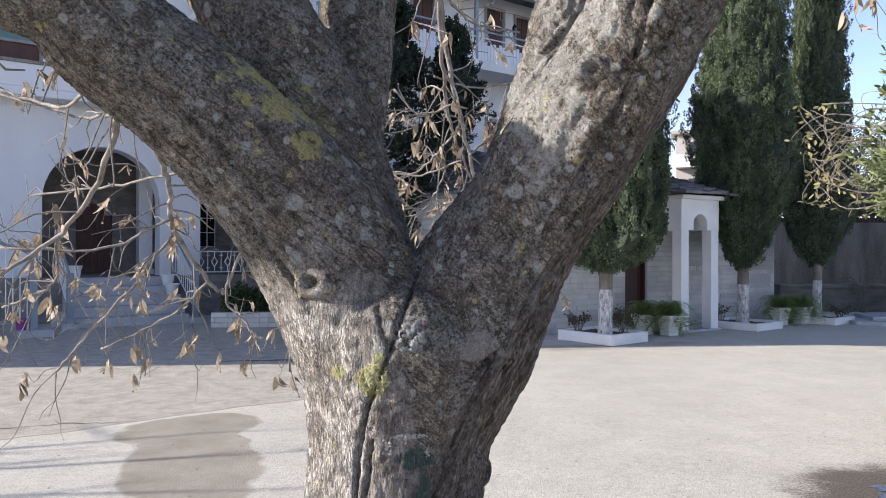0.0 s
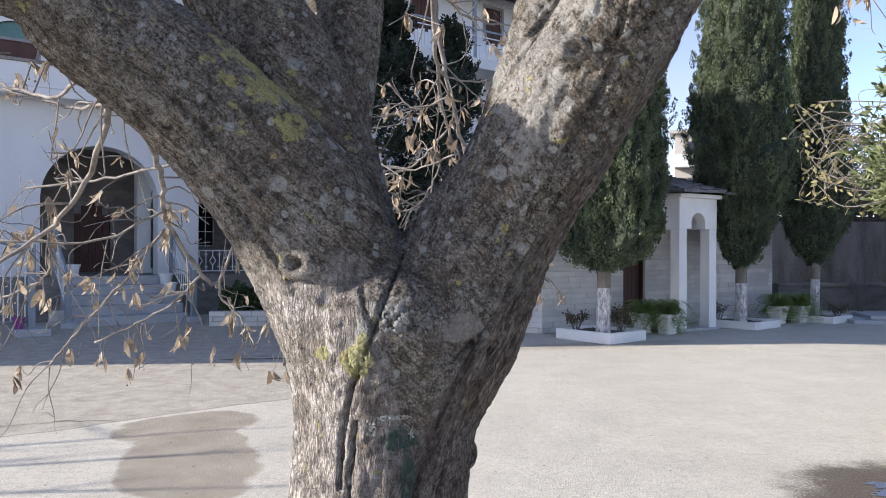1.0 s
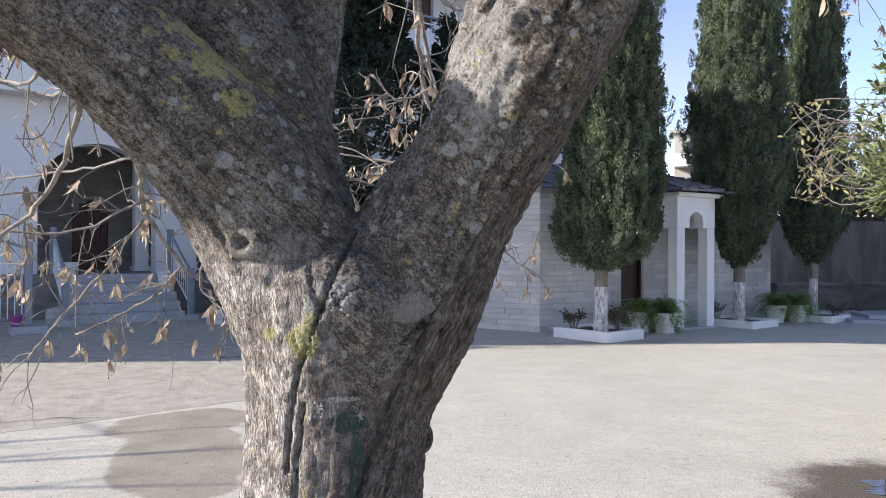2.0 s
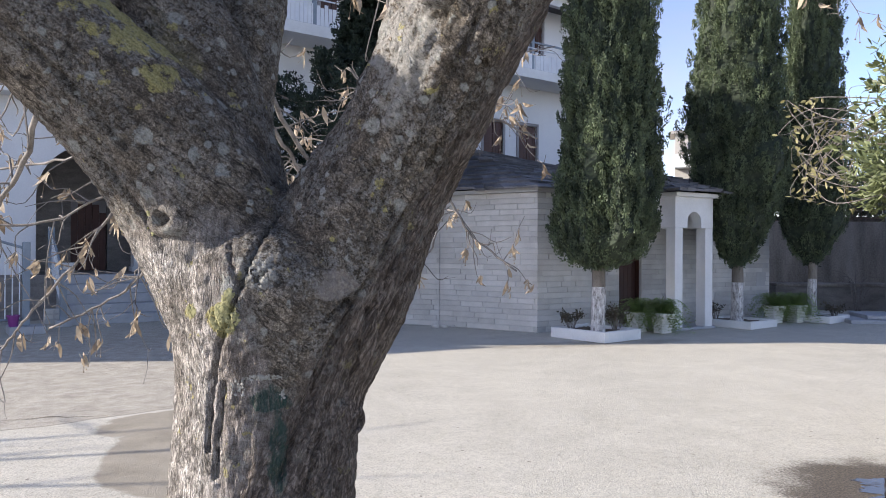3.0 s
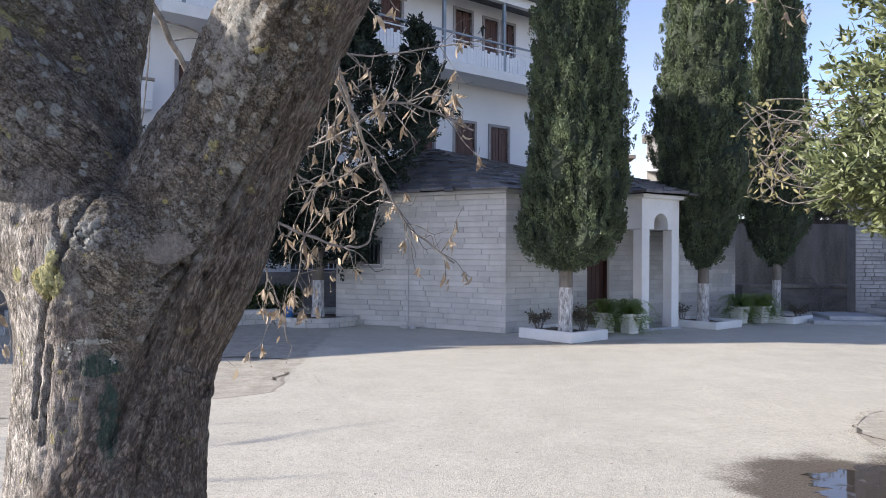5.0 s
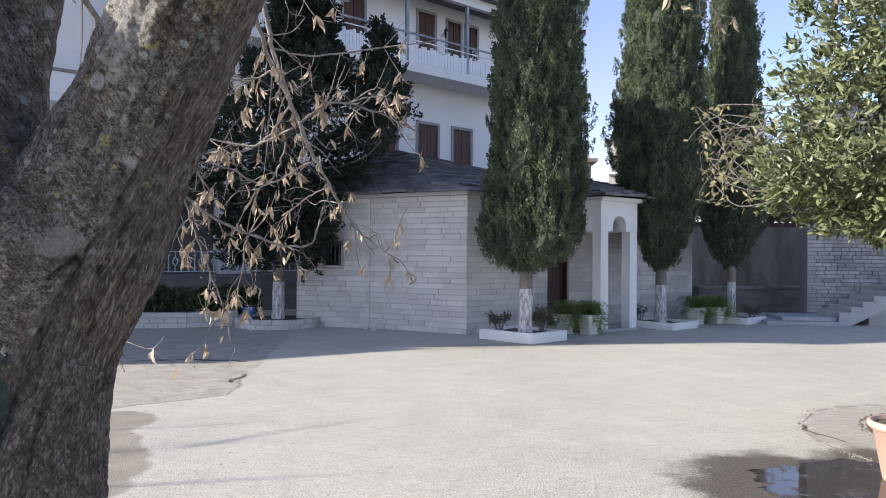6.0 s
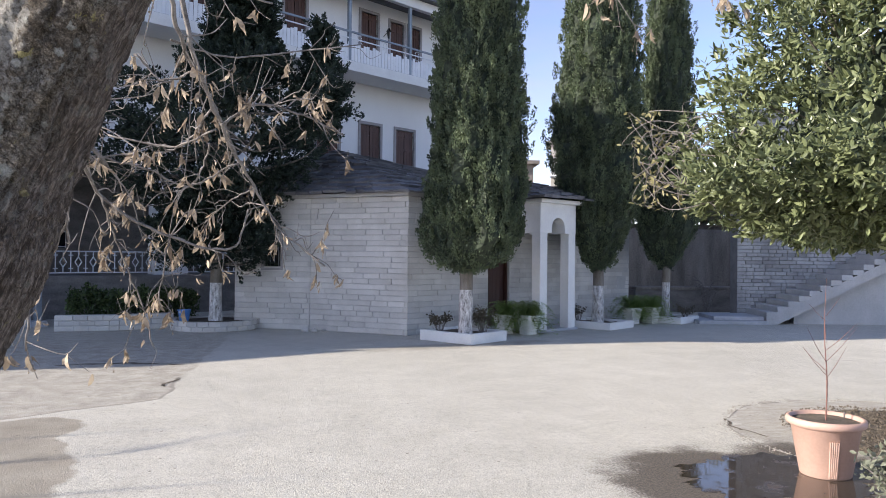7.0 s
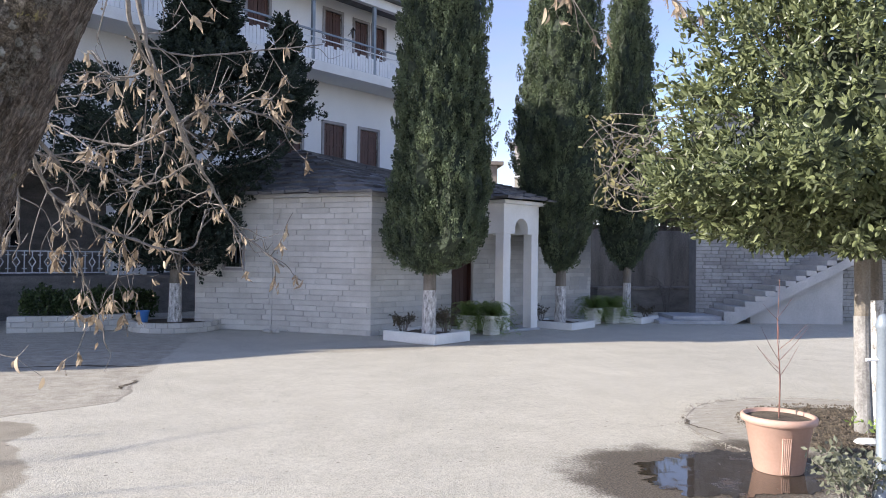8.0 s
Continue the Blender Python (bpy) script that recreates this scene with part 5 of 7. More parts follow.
# ---- the glossy evergreen tree beside the path ----
def evergreen(x, y, seed):
    rng = random.Random(seed)
    t = base("evergreen_tree", "round-headed evergreen tree with glossy leaves and whitewashed trunk", "tree", x, y, 0)
    bm = bmesh.new()
    tube(bm, [(0.0, 0, -0.05), (-0.02, 0, 0.5), (-0.03, 0, 1.02)], [0.080, 0.066, 0.062], 14, wob=0.05, rng=rng)
    part("whitewash", bm, GREY_LIME, t, "lower trunk whitewash greyed for the shade of the crown")
    bm = bmesh.new()
    tube(bm, [(0.30, 0.16, -0.05), (0.27, 0.15, 0.6), (0.22, 0.12, 1.15)], [0.075, 0.062, 0.058], 14, wob=0.06, rng=rng)
    part("whitewash", bm, WHITEWASH, t, "flaking whitewash on the second stem")
    bm = bmesh.new()
    tube(bm, [(0.22, 0.12, 1.15), (0.18, 0.10, 1.8), (0.2, 0.1, 2.6)], [0.058, 0.05, 0.03], 12, wob=0.08, rng=rng)
    part("trunk", bm, CYPRESS_BARK, t)
    bm = bmesh.new()
    tube(bm, [(-0.03, 0, 1.02), (-0.03, 0, 1.75), (-0.1, 0, 2.6), (-0.1, 0.05, 3.8)], [0.062, 0.066, 0.045, 0.015], 12, wob=0.08, rng=rng)
    leaves = Leaves()

    def reach(d):
        nz, nf = noise.noise(d * 2.3 + Vector((seed, 0, 0))), noise.noise(d * 5.5 + Vector((0, seed, 0)))
        return (1 + 0.20 * nz + 0.22 * nf) * (1 - 0.26 * max(0.0, d.z) ** 0.8)

    def spot(d, r):
        return Vector((-0.16 + 1.66 * d.x * r, -0.1 + 1.66 * d.y * r, 2.30 + (2.75 if d.z > 0 else 0.74) * d.z * r))

    # a solid inner mass whose dark colour stands for the crown's inner shade
    core = bmesh.new()
    bmesh.ops.create_icosphere(core, subdivisions=4, radius=1.0)
    for v in core.verts:
        d = v.co.normalized()
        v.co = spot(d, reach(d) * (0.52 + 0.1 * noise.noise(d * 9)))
    part("inner_shade_fill", core, INNER_SHADE, t, "solid core with the inner shade of the crown in its colour")
    for i in range(5000):
        d = rand_dir(rng)
        r = reach(d) * (1 - 0.30 * rng.random() ** 2.0)
        c = spot(d, r)
        if i < 70:
            tube(bm, [Vector((-0.05, 0, rng.uniform(1.6, 2.3))), c * 0.55 + Vector((-0.05, 0, 1.0)), c], [0.022, 0.012, 0.004], 5)
        ax = (d + Vector((0, 0, 0.5)) + rand_dir(rng) * 0.5).normalized()
        for ring, (tilt, cnt) in enumerate(((0.3, 3), (0.9, 5), (1.4, 4))):
            for k in range(cnt):
                o = ax.orthogonal().normalized()
                o.rotate(Matrix.Rotation(2 * math.pi * k / cnt + ring + rng.uniform(-0.3, 0.3), 3, ax))
                way = (ax * math.cos(tilt) + o * math.sin(tilt) + rand_dir(rng) * 0.25).normalized()
                side = way.cross(ax).normalized() if way.cross(ax).length > 0.05 else o
                L = rng.uniform(0.050, 0.092)
                leaves.blade(c + rand_dir(rng) * 0.03 - ax * 0.03 * ring, way, side, L, L * rng.uniform(0.32, 0.44), rng.uniform(-0.016, 0.016), 0.004)
    part("trunk", bm, CYPRESS_BARK, t)
    leaves.make("crown", BROAD_LEAF, t, "glossy olive-green leaves in rosettes")
    # long thin shoots with sparse yellowing leaves on the side away from the post
    shoots, old = bmesh.new(), Leaves()
    for k in range(34):
        p0 = Vector((-1.25 + rng.uniform(-.1, .2), 0.9 + rng.uniform(-.2, .3), 2.35 + rng.uniform(-.4, .5)))
        tip = Vector((-1.72 + rng.uniform(-.25, .35), 1.35 + rng.uniform(-.25, .25), 2.45 + rng.uniform(-.45, .5)))
        mid = (p0 + tip) / 2 + Vector((rng.uniform(-.22, .02), 0, rng.uniform(-.25, .30)))
        end = tip + Vector((rng.uniform(-.02, .22), rng.uniform(-.1, .1), rng.uniform(-.22, .05)))
        line = smooth_line([p0, mid, tip, end], 5)
        tube(shoots, line, [0.006 - 0.0045 * j / (len(line) - 1) for j in range(len(line))], 5)
        for j in range(5):
            q = line[rng.randrange(6, len(line))] + rand_dir(rng) * 0.03
            way = (rand_dir(rng) + Vector((-0.3, 0, 0.1))).normalized()
            old.blade(q, way, way.cross(rand_dir(rng)).normalized(), rng.uniform(0.05, 0.09), 0.028, rng.uniform(-.01, .01), 0.003)
    tagged(part("shoot_tangle", shoots, TWIG, t), "thin bare shoots", kind="stuff")
    old.make("old_leaves", YELLOW_LEAF, t, "sparse yellowing leaves")
    return t


evergreen(5.25, 5.35, 8)


# ---- a bare tree out of sight to the left, whose branch shadows cross the yard ----
def bare_tree(x, y, seed):
    rng = random.Random(seed)
    t = base("bare_tree", "bare deciduous tree at the edge of the yard", "tree", x, y, 0)
    bm = bmesh.new()
    tube(bm, [(0, 0, -0.05), (0, 0, 1.2), (0.05, 0, 2.4)], [0.16, 0.12, 0.10], 12, wob=0.05, rng=rng)
    part("trunk", bm, CYPRESS_BARK, t)
    bm = bmesh.new()
    for k in range(9):
        a = k * 0.7
        d = Vector((math.cos(a), math.sin(a), rng.uniform(0.6, 1.3))).normalized()
        p0, L = Vector((0.03, 0, rng.uniform(1.9, 2.4))), rng.uniform(1.6, 2.6)
        line = smooth_line([p0, p0 + d * L * 0.5, p0 + d * L + Vector((0, 0, 0.3))], 4)
        tube(bm, line, [0.06 - 0.05 * j / (len(line) - 1) for j in range(len(line))], 7)
        for q in range(7):
            s0 = line[rng.randrange(2, len(line))]
            e = s0 + (d + rand_dir(rng) * 0.9).normalized() * rng.uniform(0.4, 1.0)
            tube(bm, [s0, (s0 + e) / 2 + rand_dir(rng) * 0.05, e], [0.016, 0.010, 0.004], 5)
    part("branches", bm, TWIG, t)


bare_tree(-11.6, 3.75, 17)


# ---- bricks and blocks laid in courses ----
def brick_mesh(name, w, h, t, material, bev=0.006):
    """One block w long, h high, t deep, its front face proud with worn edges; origin at the lower left of its back."""
    b, v = bev, []
    v = [(0, 0, 0), (w, 0, 0), (w, 0, h), (0, 0, h), (0, -t + b, 0), (w, -t + b, 0), (w, -t + b, h), (0, -t + b, h), (b, -t, b), (w - b, -t, b), (w - b, -t, h - b), (b, -t, h - b)]
    f = [(8, 9, 10, 11), (4, 5, 9, 8), (5, 6, 10, 9), (6, 7, 11, 10), (7, 4, 8, 11), (0, 1, 5, 4), (1, 2, 6, 5), (2, 3, 7, 6), (3, 0, 4, 7)]
    me = bpy.data.meshes.new(name)
    me.from_pydata(v, [], f)
    me.materials.append(material)
    return me


def lay(parent, m, long, z0, z1, course, lengths, depth, material, seed, holes=(), most=300, near=0.0, joint=0.008):
    """Lays blocks over a face whose frame is m (x along, y into the wall). The blocks nearest to x = near are objects of
    their own on shared meshes, the rest one joined mesh."""
    rng = random.Random(seed)
    stock = {L: brick_mesh("brick", L - joint, course - joint, depth, material) for L in lengths}
    spots = []
    rows = max(1, round((z1 - z0) / course))
    for r in range(rows):
        z = z0 + r * (z1 - z0) / rows
        x = -rng.uniform(0, lengths[-1] * 0.8)
        while x < long - 0.02:
            L = rng.choice(lengths)
            a, b = max(x, 0.0), min(x + L, long)
            x += L
            for h in holes:
                if z + course * 0.6 > h[2] and z + course * 0.4 < h[3] and a < h[1] and b > h[0]:
                    if a < h[0] - 0.04:
                        spots.append((a, h[0], z, L))
                    a = max(a, h[1])
            if b - a > 0.03:
                spots.append((a, b, z, L))
    spots.sort(key=lambda q: abs((q[0] + q[1]) / 2 - near))
    inv = parent.matrix_basis.inverted()
    rest_v, rest_f = [], []
    for i, (a, b, z, L) in enumerate(spots):
        put = m @ Matrix.Translation((a + joint / 2, rng.uniform(-0.003, 0.003), z + joint / 2)) @ Matrix.Diagonal(((b - a - joint) / (L - joint), 1, 1, 1))
        if i < most:
            ob = new("brick", stock[L])
            ob.parent = parent
            ob.matrix_basis = inv @ put
        else:
            k = len(rest_v)
            rest_v += [inv @ put @ v.co for v in stock[L].vertices]
            rest_f += [tuple(k + q for q in p.vertices) for p in stock[L].polygons]
    if rest_v:
        tagged(raw("bricks", rest_v, rest_f, material, parent), kind="stuff")


# ---- white planters ----
def planter(cx, cy, wx, wy, h, turn, label, t=0.09):
    p = base("planter", label, "planter", cx, cy, 0, turn, group="white planters round the trees")
    bm = bmesh.new()
    block(bm, -wx / 2, wx / 2, -wy / 2, -wy / 2 + t, 0, h, 0.012)
    part("rim", bm, PAINT, p)
    bm = bmesh.new()
    block(bm, -wx / 2, wx / 2, wy / 2 - t, wy / 2, 0, h, 0.012)
    part("rim", bm, PAINT, p)
    for s in (-1, 1):
        bm = bmesh.new()
        block(bm, s * (wx / 2 - t / 2) - t / 2, s * (wx / 2 - t / 2) + t / 2, -wy / 2 + t, wy / 2 - t, 0, h, 0.012)
        part("rim", bm, PAINT, p)
    bm = bmesh.new()
    bmesh.ops.create_grid(bm, x_segments=14, y_segments=14, size=0.5)
    for v in bm.verts:
        v.co = Vector((v.co.x * (wx - 2 * t), v.co.y * (wy - 2 * t), h - 0.05 + 0.03 * noise.noise(Vector((v.co.x * 9 + cx, v.co.y * 9, 0)))))
    part("soil", bm, SOIL, p, "dark damp soil")
    return p


planter(2.785, 12.67, 1.18, 1.0, 0.18, -50.5, "low white painted planter round a cypress")
planter(6.12, 14.90, 1.2, 1.05, 0.15, -50.5, "low white painted planter round a cypress")
planter(8.3, 16.1, 1.15, 1.0, 0.15, -50.5, "low white painted planter round a cypress")


def shrub(x, y, z, r, h, n, material, seed, label, category="shrub", size=0.05, name="shrub", stems=14):
    """A loose shrub of thin stems with small leaves."""
    rng = random.Random(seed)
    t = base(name, label, category, x, y, z)
    bm, leaves = bmesh.new(), Leaves()
    for i in range(stems):
        a, rr = rng.uniform(0, 6.28), r * math.sqrt(rng.random())
        tip = Vector((rr * math.cos(a), rr * math.sin(a), h * rng.uniform(0.55, 1.0)))
        mid = tip * 0.5 + Vector((rng.uniform(-.04, .04), rng.uniform(-.04, .04), 0.05))
        tube(bm, [(tip.x * 0.2, tip.y * 0.2, -0.02), mid, tip], [0.006, 0.004, 0.002], 5)
        for k in range(n // stems):
            u = rng.uniform(0.25, 1.05)
            p = mid.lerp(tip, u * 1.6 - 0.6) + rand_dir(rng) * rng.uniform(0, r * 0.3)
            p.z = max(p.z, 0.0)
            way = (rand_dir(rng) + Vector((0, 0, 0.4))).normalized()
            L = size * rng.uniform(0.6, 1.3)
            leaves.diamond(p, way, way.cross(rand_dir(rng)).normalized(), L, L * 0.5, 0.004)
    part("stems", bm, TWIG, t)
    leaves.make("leaves", material, t)
    return t


shrub(2.38, 12.75, 0.13, 0.26, 0.36, 420, ROSE_LEAF, 31, "small leafy rose bush in a white planter")
shrub(3.12, 12.55, 0.13, 0.30, 0.42, 520, ROSE_LEAF, 32, "small reddish rose bush in a white planter")
shrub(5.75, 15.05, 0.1, 0.2, 0.42, 200, ROSE_LEAF, 33, "thin dark rose bush in a white planter")
shrub(8.7, 15.95, 0.1, 0.3, 0.25, 320, ROSE_LEAF, 34, "low dark bush in a white planter")
shrub(3.72, 3.72, 0.0, 0.32, 0.34, 520, OLIVE_LEAF, 35, "low grey-green shrub beside the metal post", size=0.052, stems=26)


# ---- white urns with ferns ----
def fern_urn(x, y, turn, seed):
    rng = random.Random(seed)
    t = base("fern_pot", "square white planter overflowing with bright green ferns", "plant pot", x, y, 0, turn, group="white fern pots by the chapel")
    bm = bmesh.new()
    rings = []
    for w, z in ((0.13, 0.0), (0.13, 0.03), (0.125, 0.05), (0.165, 0.30), (0.185, 0.32), (0.185, 0.37), (0.165, 0.375), (0.155, 0.33)):
        c = 0.03
        rings.append([bm.verts.new((sx, sy, z)) for sx, sy in ((w - c, -w), (w, -w + c), (w, w - c), (w - c, w), (-w + c, w), (-w, w - c), (-w, -w + c), (-w + c, -w))])
    for p, q in zip(rings, rings[1:]):
        for k in range(8):
            bm.faces.new((p[k], p[(k + 1) % 8], q[(k + 1) % 8], q[k]))
    bm.faces.new(list(reversed(rings[0])))
    bm.faces.new(rings[-1])
    part("pot", bm, PAINT, t)
    leaves = Leaves()
    for i in range(190):
        a = rng.uniform(0, 6.28)
        reach, rise = rng.uniform(0.18, 0.66), rng.uniform(0.04, 0.44)
        prev = Vector((0.06 * math.cos(a), 0.06 * math.sin(a), 0.34))
        for k in range(1, 9):
            u = k / 8
            p = Vector((reach * u * math.cos(a), reach * u * math.sin(a), 0.34 + rise * math.sin(u * 2.4) - 0.42 * u * u))
            d = (p - prev).normalized()
            side = d.cross(Vector((0, 0, 1))).normalized()
            for s in (-1, 1):
                for q in (0.0, 0.5):
                    way = (side * s + d * 0.5 + rand_dir(rng) * 0.3).normalized()
                    leaves.diamond(prev.lerp(p, q), way, way.cross(Vector((0, 0, 1))).normalized(), 0.085 * (1.15 - u * 0.7), 0.022, 0.0)
            prev = p
    leaves.make("fern", FERN_LEAF, t, "arching bright green fern fronds")
    return t


fern_urn(3.80, 13.72, 25, 41)
fern_urn(4.22, 13.55, 32, 42)
fern_urn(7.22, 15.6, 28, 43)
fern_urn(7.75, 15.75, 35, 44)
p = base("black_pot", "black plastic pot with a thin plant by the chapel", "plant pot", 4.75, 15.0, 0.05)
bm = bmesh.new()
lathe(bm, [(0.09, 0), (0.12, 0.25), (0.125, 0.25), (0.125, 0.28), (0.11, 0.28), (0.10, 0.24)], 16)
part("pot", bm, GLASS, p)
bm = bmesh.new()
for k in range(5):
    tube(bm, [(0, 0, 0.2), (0.04 * math.cos(k * 1.3), 0.04 * math.sin(k * 1.3), 0.45), (0.13 * math.cos(k * 1.3), 0.13 * math.sin(k * 1.3), 0.62)], [0.005, 0.004, 0.002], 5)
part("stems", bm, TWIG, p)

# hanging lantern in the porch
ln = base("porch_lantern", "small black metal lantern hanging in the porch", "lantern")
ln.matrix_basis = face_frame(*FACES[2])[0] @ Matrix.Translation((3.32, -0.45, 1.72))
bm = bmesh.new()
lathe(bm, [(0.03, 0.0), (0.055, 0.03), (0.06, 0.16), (0.07, 0.17), (0.02, 0.24)], 8)
part("lamp_body", bm, GLASS, ln)
box("chain", -0.005, 0.005, -0.005, 0.005, 0.23, 0.84, METAL, ln)

# ---- the round brick planter and the low wall beside the stairs ----
ringp = base("round_planter", "low round planter of white-jointed pale bricks", "planter", -1.80, 15.05, 0)
me_b = brick_mesh("brick", 0.205, 0.088, 0.10, STONE)
for c in range(2):
    for k in range(24):
        a = 2 * math.pi * (k + 0.5 * c) / 24
        ob = new("brick", me_b)
        ob.parent = ringp
        ob.matrix_basis = pose(0.745 * math.cos(a), 0.745 * math.sin(a), 0.006 + c * 0.096, 0, 0, math.degrees(a) + 90) @ Matrix.Translation((-0.1025, 0, 0))
bm = bmesh.new()
lathe(bm, [(0.83, 0.0), (0.83, 0.188), (0.76, 0.188), (0.75, 0.15)], 48)
part("mortar", bm, MORTAR, ringp, "grey mortar bed")
bm = bmesh.new()
bmesh.ops.create_circle(bm, cap_ends=True, segments=40, radius=0.74)
for v in bm.verts:
    v.co.z = 0.155
part("soil", bm, SOIL, ringp)
bp = base("blue_pot", "small blue plastic flower pot on the planter", "plant pot", -2.38, 14.95, 0.155)
bm = bmesh.new()
lathe(bm, [(0.09, 0), (0.12, 0.2), (0.13, 0.2), (0.13, 0.225), (0.115, 0.225), (0.1, 0.16)], 20)
part("pot", bm, BLUE, bp)

low = base("low_wall", "low curved garden wall of pale blocks", "wall", kind="structure")
for k, (a, b) in enumerate(((Vector((-4.62, 14.5, 0)), Vector((-3.5, 14.62, 0))), (Vector((-3.5, 14.62, 0)), Vector((-2.62, 15.15, 0))))):
    m, long = face_frame(a, b)
    w = box("core", 0, long, 0.012, 0.2, 0, 0.30, MORTAR, low)
    w.matrix_basis = m
    lay(low, m @ Matrix.Translation((0, 0.02, 0)), long, 0.0, 0.30, 0.10, (0.26, 0.36, 0.44), 0.03, STONE, 60 + k, joint=0.014)
m, long = face_frame(Vector((-7.75, 14.4, 0)), Vector((-7.2, 14.75, 0)))
w = box("core", 0, long, 0.012, 0.2, 0, 0.30, MORTAR, low)
w.matrix_basis = m
lay(low, m @ Matrix.Translation((0, 0.02, 0)), long, 0.0, 0.30, 0.10, (0.26, 0.36), 0.03, STONE, 63, joint=0.014)


def hedge(x, y, lx, ly, h, turn, seed, n=2600):
    rng = random.Random(seed)
    t = base("hedge", "dark green clipped hedge behind the low wall", "hedge", x, y, 0, turn)
    leaves = Leaves()
    for _ in range(n):
        p = Vector((rng.uniform(-lx, lx), rng.uniform(-ly, ly), h * rng.random() ** 0.5))
        p.z *= 0.85 + 0.3 * noise.noise(Vector((p.x * 3, p.y * 3, seed)))
        way = (rand_dir(rng) + Vector((0, 0, 0.3))).normalized()
        L = rng.uniform(0.05, 0.1)
        leaves.diamond(p, way, way.cross(rand_dir(rng)).normalized(), L, L * 0.5, 0.004)
    leaves.make("leaves", HEDGE_LEAF, t, "small dark green leaves")


hedge(-3.75, 15.3, 0.85, 0.35, 0.85, 14, 71, 5200)
hedge(-2.75, 15.85, 0.45, 0.3, 0.8, 30, 72, 2200)

# ---- porch stairs with a white iron balustrade ----
stairs = fbase("porch_stairs", "five pale stone steps leading up to the arcade", "stairs", kind="structure")
RISE = PORCH / 5
for k in range(5):
    d1 = 2.0 - 0.31 * k
    box("step", 2.55, 4.75, -d1, -0.452, RISE * k, RISE * (k + 1), MARBLE, stairs, bevel=0.012)


def balustrade(s, flip):
    t = fbase("stair_railing", "sloping white iron stair railing between blue-grey posts", "railing", group="railings of the porch stairs", s=s)
    box("post", -0.06, 0.06, -2.12, -2.0, 0.0, 1.1, METAL, t, "blue-grey painted post", bevel=0.008)
    box("plinth", -0.14, 0.14, -2.2, -1.92, 0.0, 0.12, MARBLE, t, bevel=0.01)
    box("post", -0.06, 0.06, -0.56, -0.44, PORCH, PORCH + 1.0, METAL, t, "blue-grey painted post", bevel=0.008)
    for z0, z1, r, nm in ((1.0, PORCH + 0.92, 0.025, "handrail"), (0.28, PORCH + 0.14, 0.015, "lower_rail")):
        bm = bmesh.new()
        tube(bm, [(0, -2.06, z0), (0, -0.5, z1)], [r, r], 8)
        part(nm, bm, METAL if r > 0.02 else WHITE_IRON, t)
    for k in range(10):
        u = (k + 0.7) / 10.5
        y, zl, zh = -2.06 + 1.56 * u, 0.28 + (PORCH - 0.14) * u, 1.0 + (PORCH - 0.08) * u
        bm = bmesh.new()
        tube(bm, [(0, y, zl), (0, y, zh)], [0.009, 0.009], 6)
        c = (zl + zh) / 2
        for q in range(4):
            a, b = q * math.pi / 2, (q + 1) * math.pi / 2
            tube(bm, [(0, y + 0.06 * math.cos(a), c + 0.09 * math.sin(a)), (0, y + 0.06 * math.cos(b), c + 0.09 * math.sin(b))], [0.008, 0.008], 5)
        part("baluster", bm, WHITE_IRON, t)


balustrade(2.45, 1)
balustrade(4.85, -1)


def lattice(s0, s1, seed):
    """A white iron lattice of diamonds in an arch opening."""
    t = fbase("porch_railing", "white iron railing with a diamond pattern in the arch", "railing", group="arcade railings", s=s0, d=-0.2, z=PORCH)
    W = s1 - s0
    for z in (0.06, 0.56):
        box("rail", 0, W, -0.015, 0.015, z - 0.015, z + 0.015, WHITE_IRON, t)
    n = round(W / 0.17)
    for k in range(n):
        x = (k + 0.5) * W / n
        bm = bmesh.new()
        if k % 2 == 0:
            for a, b in (((0, .07), (0, .19)), ((0, .19), (-.075, .31)), ((-.075, .31), (0, .43)), ((0, .19), (.075, .31)), ((.075, .31), (0, .43)), ((0, .43), (0, .55))):
                tube(bm, [(x + a[0], 0, a[1]), (x + b[0], 0, b[1])], [0.013, 0.013], 6)
        else:
            for a, b in (((0, .07), (0, .55)), ((-.05, .47), (.05, .47)), ((-.05, .16), (.05, .16))):
                tube(bm, [(x + a[0], 0, a[1]), (x + b[0], 0, b[1])], [0.013, 0.013], 6)
        part("motif", bm, WHITE_IRON, t)


lattice(5.6, 8.1, 1)
lattice(8.95, 11.45, 2)
lattice(-0.1, 1.45, 3)


def flower_pot(s, d, z, r, h, mat, label):
    t = fbase("flower_pot", label, "plant pot", s=s, d=d, z=z)
    bm = bmesh.new()
    lathe(bm, [(r * 0.7, 0), (r * 0.95, h * 0.85), (r * 1.08, h * 0.85), (r * 1.08, h), (r * 0.95, h), (r * 0.9, h * 0.8)], 18)
    part("pot", bm, mat, t)
    return t


flower_pot(2.75, 0.7, RISE * 5 - 0.0, 0.14, 0.26, PAINT, "white flower pot at the head of the stairs")
flower_pot(4.6, 0.88, RISE * 4, 0.15, 0.24, PAINT, "white flower pot on a stair step")
flower_pot(4.6, 1.2, RISE * 3, 0.15, 0.24, PAINT, "white flower pot on a stair step")
gate = fbase("gate_post", "blue-grey metal post on a pale plinth with a lattice panel", "post", s=1.72, d=2.98)
box("plinth", -0.28, 0.28, -0.28, 0.28, 0.0, 0.14, MARBLE, gate, bevel=0.015)
box("post", -0.06, 0.06, -0.06, 0.06, 0.14, 1.62, METAL, gate, bevel=0.01)
bm = bmesh.new()
